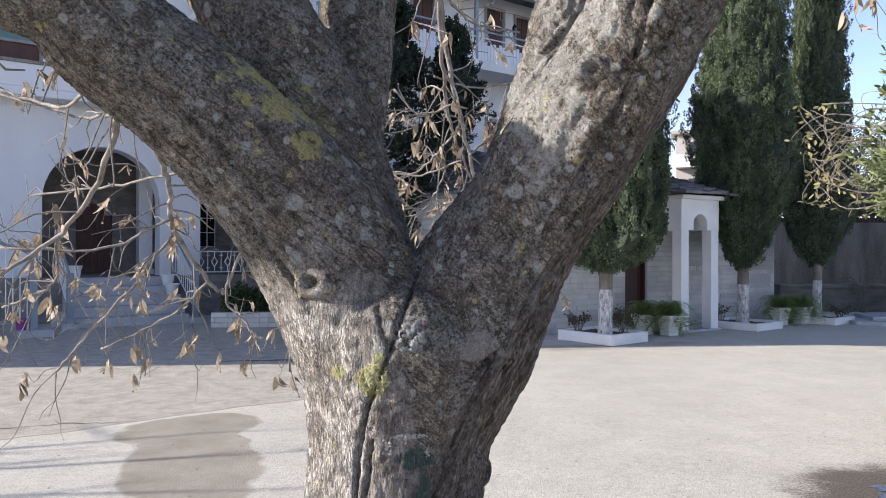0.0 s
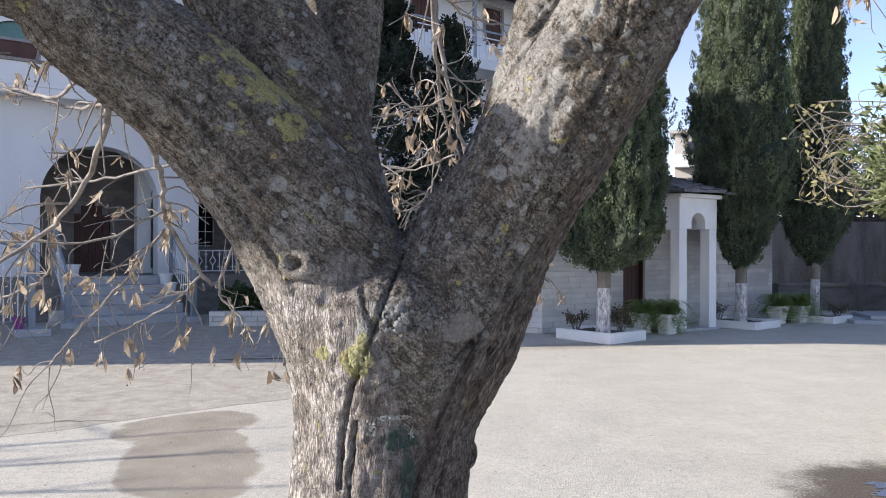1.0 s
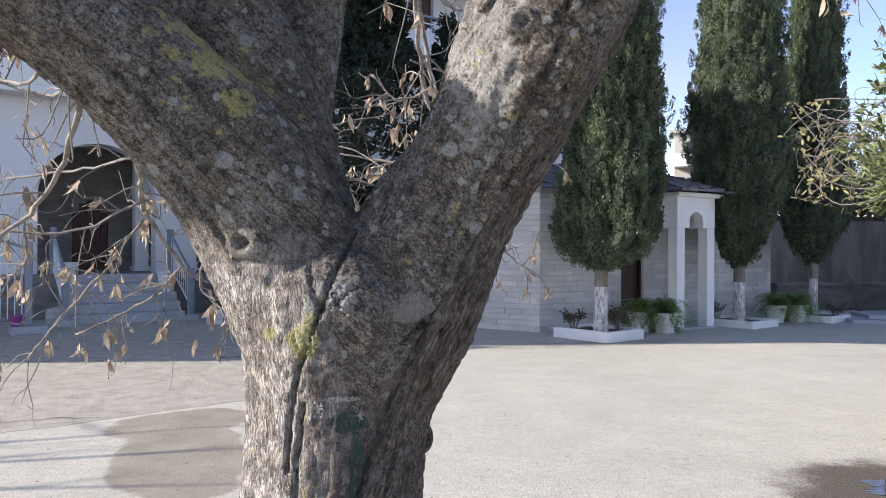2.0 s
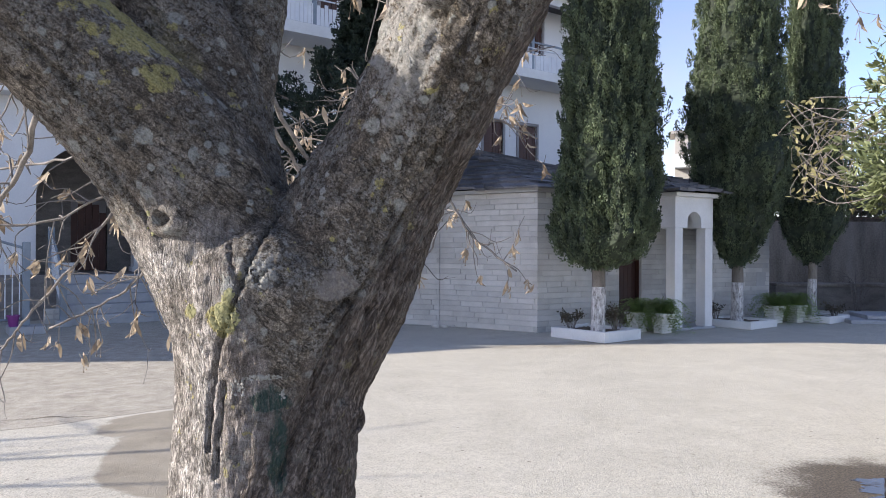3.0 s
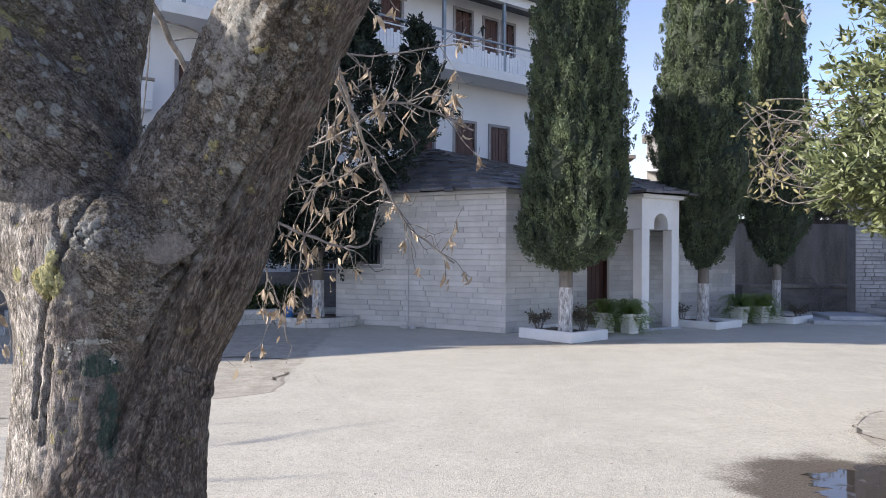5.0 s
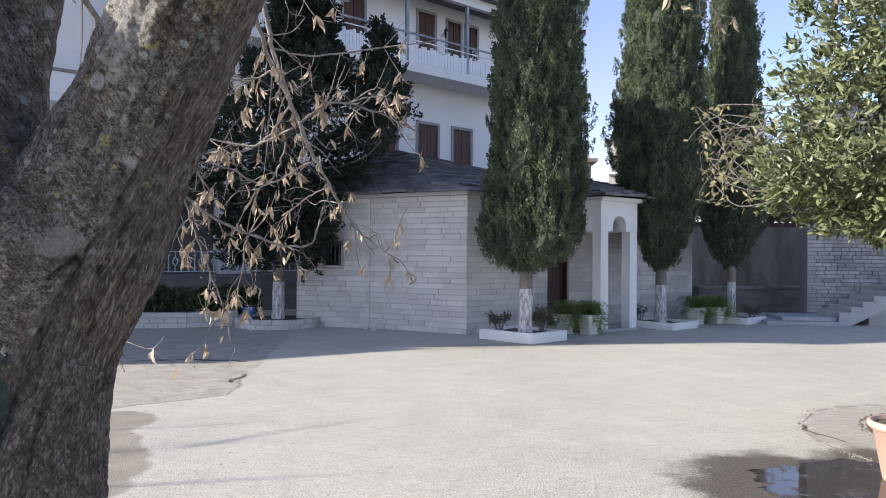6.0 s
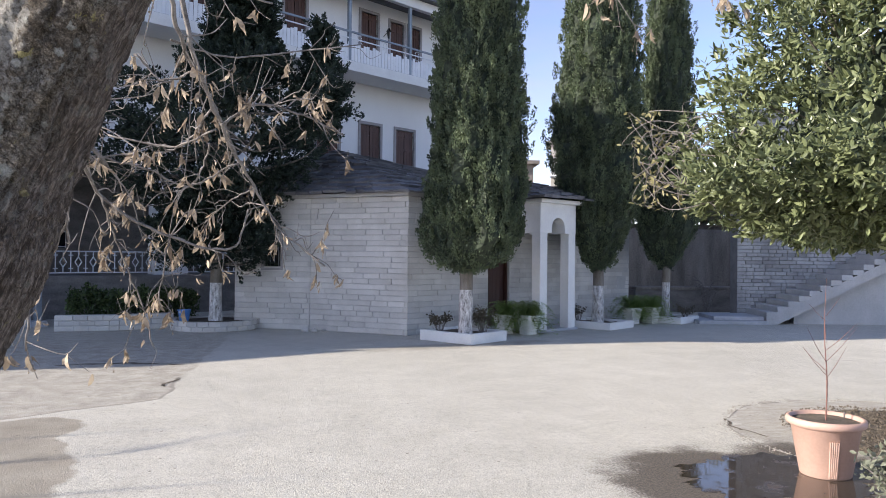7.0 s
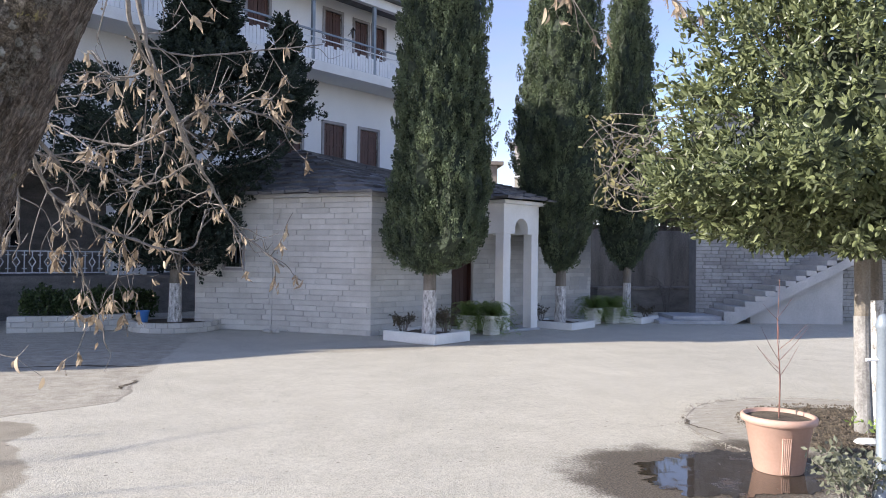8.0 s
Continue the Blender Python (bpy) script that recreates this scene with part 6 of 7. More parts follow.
for k in range(9):
    tube(bm, [(-0.1 - k * 0.11, 0, 0.25), (-0.1 - k * 0.11, 0, 1.5 + 0.03 * k)], [0.01, 0.01], 6)
part("lattice", bm, WHITE_IRON, gate)
bm = bmesh.new()
tube(bm, [(0, 0, 1.5), (-1.1, 0, 1.85)], [0.025, 0.025], 8)
part("rail", bm, METAL, gate)
bm = bmesh.new()
tube(bm, [(0, 0, 0.25), (-1.1, 0, 0.25)], [0.02, 0.02], 8)
part("rail", bm, METAL, gate)
flower_pot(1.52, 3.05, 0.14, 0.10, 0.2, PURPLE, "purple plastic flower pot on a plinth")
wl = fbase("wall_lantern", "black wrought-iron wall lantern beside the balcony door", "lantern", s=15.46, d=0.0, z=8.55)
bm = bmesh.new()
tube(bm, [(0, 0, 0.0), (0, -0.22, 0.12), (0, -0.25, 0.02)], [0.012, 0.012, 0.012], 6)
part("bracket", bm, GLASS, wl)
bm = bmesh.new()
lathe(bm, [(0.03, -0.12), (0.07, 0.1), (0.09, 0.11), (0.02, 0.22)], 8, 0, -0.25)
part("lamp_body", bm, GLASS, wl)

# ---- the outer stone stairs ----
e1 = Vector((0.98, -0.2, 0)).normalized()
SF = Matrix(((e1.x, -e1.y, 0, 10.5), (e1.y, e1.x, 0, 15.2), (0, 0, 1, 0), (0, 0, 0, 1)))   # x along the flight, y into the wall
ss = base("outer_stairs", "white plastered outer flight of steps against a stone wall", "stairs", kind="structure")
ss.matrix_basis = SF
N_ST, TR, RI = 18, 0.24, 0.123
for k in range(N_ST):
    x0, zt = -0.19 + TR * k, 0.29 + RI * k
    box("step", x0, x0 + TR, 0.0, 1.28, zt - RI - (0.0 if k else 0.05), zt, SHADED_LIME, ss, bevel=0.008)
bm = bmesh.new()
prof = [(-0.19, 0.0), (0.06, 0.0), (0.06 + TR * N_ST, RI * N_ST - 0.01), (-0.19 + TR * N_ST, 0.29 + RI * (N_ST - 1) - RI), (-0.19, 0.167)]
f = [bm.verts.new((x, 0.004, z)) for x, z in prof]
g = [bm.verts.new((x, 1.276, z)) for x, z in prof]
bm.faces.new(f)
bm.faces.new(list(reversed(g)))
for k in range(5):
    j = (k + 1) % 5
    bm.faces.new((f[j], f[k], g[k], g[j]))
part("flight", bm, SHADED_LIME, ss)
box("platform", -1.75, -0.20, -0.15, 1.28, 0.0, 0.085, MARBLE, ss, "worn pale marble landing", bevel=0.012)
box("platform", -1.35, -0.20, 0.1, 1.28, 0.085, 0.17, MARBLE, ss, bevel=0.012)
bm = bmesh.new()
prof = [(0.55, 0.0), (2.75, 0.0), (2.75, 1.36), (0.55, 0.23)]
f = [bm.verts.new((x, 0.3, z)) for x, z in prof]
g = [bm.verts.new((x, 0.5, z)) for x, z in prof]
bm.faces.new(f)
bm.faces.new(list(reversed(g)))
for k in range(4):
    j = (k + 1) % 4
    bm.faces.new((f[j], f[k], g[k], g[j]))
part("under_wall", bm, SHADED_LIME, ss)
sw = base("stone_wall", "pale coursed stone wall behind the outer stairs", "wall", kind="structure")
sw.matrix_basis = SF
box("core", -0.40, 6.5, 1.32, 1.8, 0.0, 5.2, DARK_JOINT, sw)

# ---- the stained retaining wall with its fence ----
rw = base("retaining_wall", "stained old concrete retaining wall with a low bench wall", "wall", kind="structure")
box("wall", 7.5, 12.4, 19.8, 20.2, 0.0, 2.35, OLDWALL, rw)
# bench toned dark for the shadowy bed before the wall
box("bench", 8.8, 12.2, 19.0, 19.796, 0.0, 0.62, DIM_STONE, rw, bevel=0.02)
box("coping", 8.8, 12.2, 18.96, 19.796, 0.62, 0.70, OLDWALL, rw, bevel=0.02)
box("wall", 12.4, 30, 19.8, 20.2, 0.0, 2.5, OLDWALL, rw)
bank = base("garden_bank", "earth bank behind the retaining wall", "bank", kind="structure")
box("earth", 7.0, 60, 20.2, 60, 0.0, 2.5, SOIL, bank)
fence = base("wire_fence", "rusty wire fence on top of the retaining wall", "fence", 0, 0, 2.35)
for k in range(9):
    bm = bmesh.new()
    tube(bm, [(8.0 + k * 1.5, 20.0, 0), (8.0 + k * 1.5, 20.0, 0.95)], [0.02, 0.02], 6)
    part("post", bm, RUST, fence)
bm = bmesh.new()
for k in range(80):
    tube(bm, [(8.0 + k * 0.15, 20.0, 0.05), (8.0 + k * 0.15, 20.0, 0.9)], [0.005, 0.005], 4)
for z in (0.1, 0.35, 0.6, 0.88):
    tube(bm, [(8.0, 20.0, z), (20.0, 20.0, z)], [0.006, 0.006], 4)
tagged(part("wire_mesh", bm, RUST, fence), kind="stuff")
for i, (x, y, r, h) in enumerate(((13.5, 24, 1.6, 3.2), (17.0, 25.5, 1.8, 3.0), (10.0, 25, 1.2, 2.2), (21, 27, 2.0, 3.6))):
    rng = random.Random(90 + i)
    t = base("olive_tree", "grey-green olive tree on the bank", "tree", x, y, 2.5, group="olive trees on the bank")
    bm = bmesh.new()
    tube(bm, [(0, 0, -0.1), (0.1, 0, 0.8), (0, 0, h * 0.7)], [0.14, 0.1, 0.03], 8, wob=0.1, rng=rng)
    part("trunk", bm, CYPRESS_BARK, t)
    lv = Leaves()
    for k in range(3500):
        d = rand_dir(rng)
        q = Vector((d.x * r, d.y * r, h * 0.6 + d.z * h * 0.42)) * (1 - 0.35 * rng.random() ** 2) * (1 + 0.3 * noise.noise(d * 2.5 + Vector((i, 0, 0))))
        way = rand_dir(rng)
        lv.diamond(q, way, way.cross(rand_dir(rng)).normalized(), 0.16, 0.06, 0.0)
    lv.make("crown", OLIVE_LEAF, t)


# ---- apartment houses in the distance ----
def house(x, y, wx, wy, h, turn, floors, label, wall_mat):
    t = base("apartment_house", label, "house", x, y, 0, turn, group="houses in the distance")
    box("wall", -wx / 2, wx / 2, 0, wy, 0, h, wall_mat, t)
    box("roof", -wx / 2 - 0.4, wx / 2 + 0.4, -0.4, wy + 0.4, h, h + 0.25, wall_mat, t)
    for f in range(floors):
        z = h - 3.0 * (f + 1) + 0.3
        for k in range(int(wx // 3)):
            x0 = -wx / 2 + 1.0 + k * 3.0
            w = box("window", x0, x0 + 1.1, -0.06, 0.05, z + 0.6, z + 2.0, GLASS, t)
            box("window_frame", x0 - 0.08, x0 + 1.18, -0.03, 0.04, z + 0.52, z + 2.08, FRAME, w)
        b = box("balcony", -wx / 2 - 0.02, -wx / 2 + 2.6, -1.1, -0.003, z - 0.15, z, PAINT, t)
        box("parapet", -wx / 2 - 0.02, -wx / 2 + 2.6, -1.1, -1.0, z, z + 0.9, PAINT, b)


house(22.6, 59.2, 7.0, 2.6, 11.2, -17, 3, "cream apartment house with balconies far behind the trees", FARWHITE)
house(12.5, 52.6, 5.9, 8, 8.4, -6, 2, "weathered ochre house far behind the chapel", OCHRE)

# ---- terracotta pot with a sapling, standing in the puddle ----
tp = base("terracotta_pot", "large terracotta-coloured plastic pot standing in a puddle", "plant pot", 3.80, 4.52, 0.0)
bm = bmesh.new()
lathe(bm, [(0.155, 0.0), (0.165, 0.012), (0.222, 0.335), (0.232, 0.34), (0.250, 0.352), (0.255, 0.372), (0.250, 0.392), (0.236, 0.398), (0.222, 0.392), (0.216, 0.35)], 48)
part("pot", bm, TERRACOTTA, tp, smooth=True)
bm = bmesh.new()
a0 = math.radians(-112)
for k in range(5):
    a = a0 + (k - 2) * 0.06
    tube(bm, [(0.172 * math.cos(a), 0.172 * math.sin(a), 0.02), (0.215 * math.cos(a), 0.215 * math.sin(a), 0.27)], [0.006, 0.006], 6)
part("ribs", bm, TERRACOTTA, tp, "moulded vertical ribs")
bm = bmesh.new()
bmesh.ops.create_circle(bm, cap_ends=True, segments=32, radius=0.222)
for v in bm.verts:
    v.co.z = 0.372 + 0.008 * noise.noise(v.co * 20)
part("soil", bm, SOIL, tp, "dry crumbly soil")
sap = base("sapling", "thin bare reddish sapling planted in the pot", "sapling", 3.80, 4.52, 0.355)
rng = random.Random(77)
bm = bmesh.new()
stem = smooth_line([(0, 0, -0.02), (0.008, 0, 0.3), (-0.01, 0.005, 0.62), (0.0, 0, 1.0)], 4)
tube(bm, stem, [0.006 - 0.0045 * i / (len(stem) - 1) for i in range(len(stem))], 7)
part("stem", bm, RED_TWIG, sap)
bm = bmesh.new()
for z, a, L in ((0.30, 0.3, 0.22), (0.33, 3.3, 0.2), (0.36, 2.4, 0.14), (0.42, 0.0, 0.24), (0.42, 3.6, 0.26), (0.5, 5.2, 0.2), (0.55, 1.0, 0.16), (0.7, 3.0, 0.12), (0.74, 0.2, 0.12)):
    tube(bm, [(0, 0, z), (L * 0.5 * math.cos(a), L * 0.5 * math.sin(a), z + L * 0.45), (L * math.cos(a), L * math.sin(a), z + L * 1.0)], [0.0022, 0.0018, 0.0009], 5)
part("twigs", bm, RED_TWIG, sap)
stick = base("short_stick", "short broken stick in the pot's soil", "stick", 4.0, 4.60, 0.35)
bm = bmesh.new()
tube(bm, [(0, 0, -0.01), (0.003, 0, 0.06)], [0.006, 0.005], 6)
part("stick", bm, TWIG, stick)

# the puddle: a thin sheet of water with a wandering edge
bm = bmesh.new()
pts = []
for k in range(220):
    a = 2 * math.pi * k / 220
    c, s = math.cos(a), math.sin(a)
    w = 1 + 0.10 * noise.noise(Vector((c * 19, s * 19, 5))) + 0.05 * noise.noise(Vector((c * 50, s * 50, 2))) + 0.25 * noise.noise(Vector((c * 1.6, s * 1.6, 3.3))) + 0.16 * noise.noise(Vector((c * 5, s * 5, 1)))
    pts.append(bm.verts.new((3.44 + 0.74 * w * c, 4.54 + 0.50 * w * s + 0.06 * w * c, 0.004)))
bm.faces.new(pts)
tagged(part("puddle", bm, WATER), "shallow rain puddle reflecting the blue sky", "puddle", kind="structure")

# the tree pit: broken lip, dark for the slab edge's shadow, soil and clods
pit = base("tree_pit", "round tree pit with a broken concrete lip and dark soil", "tree pit", 5.35, 5.42, 0, kind="structure")
bm = bmesh.new()
ring = []
for k in range(97):
    a = 2 * math.pi * k / 96
    r = 1.52 + 0.07 * noise.noise(Vector((math.cos(a) * 3, math.sin(a) * 3, 0)))
    ring.append((r * math.cos(a), r * math.sin(a), -0.009 + 0.010 * abs(noise.noise(Vector((a * 9, 0, 4))))))
tube(bm, ring, [0.009 + 0.010 * abs(noise.noise(Vector((k * 0.7, 2, 0)))) for k in range(97)], 6, cap=False)
part("lip", bm, CRUMB, pit, "crumbling concrete lip darkened for the shadow line of the slab edge", smooth=True)
bm = bmesh.new()
rings = [[bm.verts.new((r * math.cos(2 * math.pi * k / 48), r * math.sin(2 * math.pi * k / 48), 0)) for k in range(48)] for r in (1.05, 0.95, 0.8, 0.6, 0.4, 0.2, 0.05)]
for i, ri in enumerate(rings):
    for v in ri:
        w = 1 + 0.12 * noise.noise(Vector((v.co.x * 1.5, v.co.y * 1.5, 8)))
        v.co = Vector((v.co.x * w, v.co.y * w, -0.01 if i == 0 else 0.02 + 0.035 * noise.noise(Vector((v.co.x * 6, v.co.y * 6, 2)))))
for p_, q_ in zip(rings, rings[1:]):
    for k in range(48):
        bm.faces.new((p_[k], p_[(k + 1) % 48], q_[(k + 1) % 48], q_[k]))
bm.faces.new(rings[-1])
part("soil", bm, SOIL, pit, "loose dark soil", smooth=True)
v, f = [], []
rng = random.Random(12)
for _ in range(5200):
    a, r = rng.uniform(0, 6.283), 1.08 * math.sqrt(rng.random())
    s = rng.choice((0.004, 0.005, 0.007, 0.009, 0.015)) * rng.uniform(0.7, 1.2)
    c = Vector((r * math.cos(a), r * math.sin(a), 0.03 + s * 0.3))
    i = len(v)
    v += [c + Vector((rng.uniform(.6, 1.2) * s * d[0], rng.uniform(.6, 1.2) * s * d[1], rng.uniform(.5, 1) * s * d[2])) for d in ((1, 0, 0), (-1, 0, 0), (0, 1, 0), (0, -1, 0), (0, 0, 1), (0, 0, -1))]
    f += [(i, i + 2, i + 4), (i + 2, i + 1, i + 4), (i + 1, i + 3, i + 4), (i + 3, i, i + 4), (i + 2, i, i + 5), (i + 1, i + 2, i + 5), (i + 3, i + 1, i + 5), (i, i + 3, i + 5)]
tagged(raw("clods", v, f, SOIL, pit), kind="stuff")
v, f = [], []
for _ in range(1300):
    a, r = rng.uniform(0, 6.283), 1.54 + rng.gauss(0, 0.04)
    r += 0.07 * noise.noise(Vector((math.cos(a) * 3, math.sin(a) * 3, 0)))
    s = rng.uniform(0.003, 0.009)
    c = Vector((r * math.cos(a), r * math.sin(a), s * 0.3))
    i = len(v)
    v += [c + Vector((rng.uniform(.6, 1.2) * s * d[0], rng.uniform(.6, 1.2) * s * d[1], rng.uniform(.5, 1) * s * d[2])) for d in ((1, 0, 0), (-1, 0, 0), (0, 1, 0), (0, -1, 0), (0, 0, 1), (0, 0, -1))]
    f += [(i, i + 2, i + 4), (i + 2, i + 1, i + 4), (i + 1, i + 3, i + 4), (i + 3, i, i + 4), (i + 2, i, i + 5), (i + 1, i + 2, i + 5), (i + 3, i + 1, i + 5), (i, i + 3, i + 5)]
tagged(raw("gravel", v, f, CRUMB, pit), kind="stuff")
shrub(5.1, 5.05, 0.02, 0.22, 0.16, 160, FERN_LEAF, 36, "small green weeds in the tree pit", "weeds", 0.05, "weeds", 10)
st = base("white_stone", "flat white stone on the soil", "stone", 4.93, 4.95, 0.03)
bm = bmesh.new()
bmesh.ops.create_icosphere(bm, subdivisions=2, radius=0.1)
for q in bm.verts:
    q.co = Vector((q.co.x * 1.2, q.co.y * 0.7, q.co.z * 0.3 + 0.02)) * (1 + 0.2 * noise.noise(q.co * 12))
part("stone", bm, PAINT, st)

# the blue-grey post with its bar
po = base("metal_post", "blue-grey painted metal post with a rounded cap", "post", 3.86, 3.66, 0)
bm = bmesh.new()
lathe(bm, [(0.075, 0), (0.075, 0.03), (0.055, 0.05), (0.052, 0.17), (0.036, 0.20), (0.034, 1.08), (0.042, 1.09), (0.042, 1.11), (0.036, 1.13), (0.026, 1.16), (0.008, 1.175)], 24)
part("post", bm, METAL, po, smooth=True)
bm = bmesh.new()
tube(bm, [(-0.1, 0.02, 0.90), (0.0, 0.0, 0.90), (0.9, -0.3, 0.9)], [0.010, 0.010, 0.010], 8)
part("bar", bm, WHITE_IRON, po, "thin white bar")


# ---- cracks in the concrete: narrow dark gaps with crumbled edges ----
def crack(pts, width, seed):
    rng = random.Random(seed)
    line = []
    for a, b in zip(pts, pts[1:]):
        for k in range(8):
            line.append(Vector((*a, 0)).lerp(Vector((*b, 0)), k / 8) + Vector((rng.uniform(-.03, .03), rng.uniform(-.03, .03), 0)))
    bm = bmesh.new()
    rows = []
    for i, p in enumerate(line):
        d = (line[min(i + 1, len(line) - 1)] - line[max(i - 1, 0)]).normalized()
        w = width * rng.uniform(0.3, 1.0) * math.sin(math.pi * (i + 0.5) / len(line)) ** 0.4
        s = Vector((-d.y, d.x, 0)) * w
        rows.append((bm.verts.new(p + s + Vector((0, 0, 0.004))), bm.verts.new(p - s + Vector((0, 0, 0.004)))))
    for (a, b), (c, d) in zip(rows, rows[1:]):
        bm.faces.new((a, b, d, c))
    tagged(part("ground_crack", bm, SOIL), "dark crumbled crack in the concrete", "crack", kind="structure")


crack([(-1.38, 8.42), (-1.43, 8.6), (-1.33, 8.8), (-1.36, 9.08)], 0.028, 1)
crack([(-1.5, 10.1), (-2.3, 10.3), (-3.2, 10.15)], 0.06, 2)
crack([(-4.2, 6.15), (-3.4, 6.5), (-2.7, 6.6)], 0.012, 3)
crack([(4.05, 6.25), (3.92, 5.9), (4.05, 5.5)], 0.02, 4)
crack([(7.75, 9.75), (8.05, 9.62), (8.25, 9.25)], 0.012, 5)


# a damp hollow with two stones by the chapel's foot
for k, (x, y, r) in enumerate(((-0.02, 14.28, 0.085), (0.16, 14.24, 0.075), (0.33, 14.42, 0.05))):
    st = base("loose_stone", "small pale stone lying by the chapel wall", "stone", x, y, 0, group="stones by the chapel wall")
    bm = bmesh.new()
    bmesh.ops.create_icosphere(bm, subdivisions=2, radius=r)
    for v in bm.verts:
        v.co = v.co * (1 + 0.35 * noise.noise(v.co * 14 + Vector((k * 7, 0, 0))))
        v.co.z = max(-0.01, v.co.z * 0.55 + r * 0.35)
    part("stone", bm, STONE, st, smooth=True)


# bushes on the bank behind the retaining wall, and a bare shrub in front of it
for k in range(6):
    shrub(10.2 + 0.95 * k, 20.95 + 0.2 * (k % 2), 2.2, 0.75, 0.85 + 0.2 * (k % 3), 1100, OLIVE_LEAF, 430 + k, "grey-green bush behind the wire fence", "bush", 0.10, "bush", 12)
for k in range(7):
    shrub(11.2 + 1.9 * k, 22.0 + 0.5 * (k % 3), 2.2, 1.25, 1.5 + 0.25 * (k % 2), 1500, OLIVE_LEAF, 400 + k, "grey-green bush behind the wire fence", "bush", 0.13, "bush", 12)
bs = base("bare_shrub", "bare arching shrub before the old wall", "shrub", 10.6, 18.4, 0)
rng = random.Random(55)
for k in range(18):
    a, r, h = rng.uniform(0, 6.283), rng.uniform(0.3, 0.8), rng.uniform(0.6, 1.3)
    bm = bmesh.new()
    line = smooth_line([(0.05 * math.cos(a), 0.05 * math.sin(a), -0.02), (r * 0.4 * math.cos(a), r * 0.4 * math.sin(a), h * 0.75), (r * math.cos(a + 0.3), r * math.sin(a + 0.3), h * rng.uniform(0.7, 1.0))], 4)
    tube(bm, line, [0.010 - 0.007 * i / (len(line) - 1) for i in range(len(line))], 5)
    part("stem", bm, TWIG, bs)


# ---- bare branches with dry bracts ----
def bracts_at(leaves, nuts, p, rng, n):
    """A tuft of dry bracts hanging together, some with a little nut on a stalk."""
    hang = (Vector((0, 0, -1)) + rand_dir(rng) * 0.45).normalized()
    for _ in range(n):
        way = (hang + rand_dir(rng) * 0.42).normalized()
        side = way.cross(rand_dir(rng)).normalized()
        L = rng.uniform(0.028, 0.056)
        q = p + rand_dir(rng) * 0.007
        leaves.ribbon(q, way, side, L, L * rng.uniform(0.16, 0.36), rng.uniform(-1.8, 1.8), rng.uniform(-2.8, 2.8))
        if rng.random() < 0.25:
            e = q + Vector((rng.uniform(-.012, .012), rng.uniform(-.012, .012), -rng.uniform(0.03, 0.065)))
            tube(nuts, [q, e], [0.0006, 0.0006], 3, cap=False)
            bmesh.ops.create_icosphere(nuts, subdivisions=1, radius=0.0028, matrix=Matrix.Translation(e))


def limb(pts, r0, r1, seed, twigs=14, tufts=1.0, reach=0.16, parent=None):
    """One branch of the forked tree with side twigs and tufts of bracts."""
    rng = random.Random(seed)
    line = smooth_line(pts, 7)
    line = [p + rand_dir(rng) * 0.004 for p in line]
    inv = lime.matrix_basis.inverted()
    bm, tw, nuts, leaves = bmesh.new(), bmesh.new(), bmesh.new(), Leaves()
    n = len(line)
    r0 *= 0.60
    tube(bm, line, [r0 + (r1 - r0) * i / (n - 1) for i in range(n)], 8, wob=0.06, rng=rng)
    for k in range(int(twigs * 0.95)):
        i = rng.randrange(2, n)
        p = line[i]
        d = (line[i] - line[i - 1]).normalized()
        way = (d * 0.8 + rand_dir(rng) * 0.8 + Vector((0, 0, rng.choice((-0.25, 0.3))))).normalized()
        L = reach * rng.uniform(0.4, 1.5)
        # twigs droop and turn up again at the tip
        a = p + way * L * 0.4 + rand_dir(rng) * 0.012
        b = p + way * L * 0.75 + Vector((0, 0, -0.02)) + rand_dir(rng) * 0.015
        c = p + way * L + Vector((0, 0, rng.uniform(-0.04, 0.05)))
        r = min(0.0025, (r0 + (r1 - r0) * i / n) * 0.6)
        tl = smooth_line([p, a, b, c], 3)
        tube(tw, tl, [r * (1 - 0.6 * j / (len(tl) - 1)) for j in range(len(tl))], 5)
        if rng.random() < 0.6:
            e = b + (way + rand_dir(rng) * 0.9).normalized() * L * 0.45
            tube(tw, [b, b.lerp(e, 0.5) + rand_dir(rng) * 0.008, e], [r * 0.55, r * 0.45, r * 0.3], 4)
            if rng.random() < 0.28 * tufts:
                bracts_at(leaves, nuts, e, rng, rng.randint(1, 4))
        for q in (a, b, c):
            if rng.random() < 0.22 * tufts:
                bracts_at(leaves, nuts, q, rng, rng.randint(2, 5))
    for b_, nm, mat in ((bm, "branch", TWIG), (tw, "twig_spray", TWIG), (nuts, "nutlet_cluster", BRACT)):
        b_.transform(inv)
        tagged(part(nm, b_, mat, lime, smooth=(nm == "branch")), kind="" if nm == "branch" else "stuff")
    leaves.v = [inv @ q for q in leaves.v]
    tagged(leaves.make("bract_cluster", BRACT, lime, "dry tan hanging bracts"), kind="stuff")


# to the left of the trunk
limb([(-0.47, 0.645, 1.845), (-0.43, 0.78, 1.875), (-0.50, 1.1, 1.86), (-0.578, 1.283, 1.814), (-0.718, 1.483, 1.683), (-0.847, 1.583, 1.591), (-0.971, 1.583, 1.504)], 0.014, 0.004, 201, 16)
limb([(-0.52, 0.64, 1.855), (-0.45, 0.85, 1.885), (-0.553, 1.333, 1.792), (-0.599, 1.583, 1.704), (-0.648, 1.733, 1.622), (-0.608, 1.883, 1.48), (-0.578, 1.933, 1.447)], 0.012, 0.005, 202, 18)
limb([(-0.53, 1.12, 1.82), (-0.726, 1.333, 1.83), (-0.958, 1.482, 1.915)], 0.006, 0.003, 203, 5)
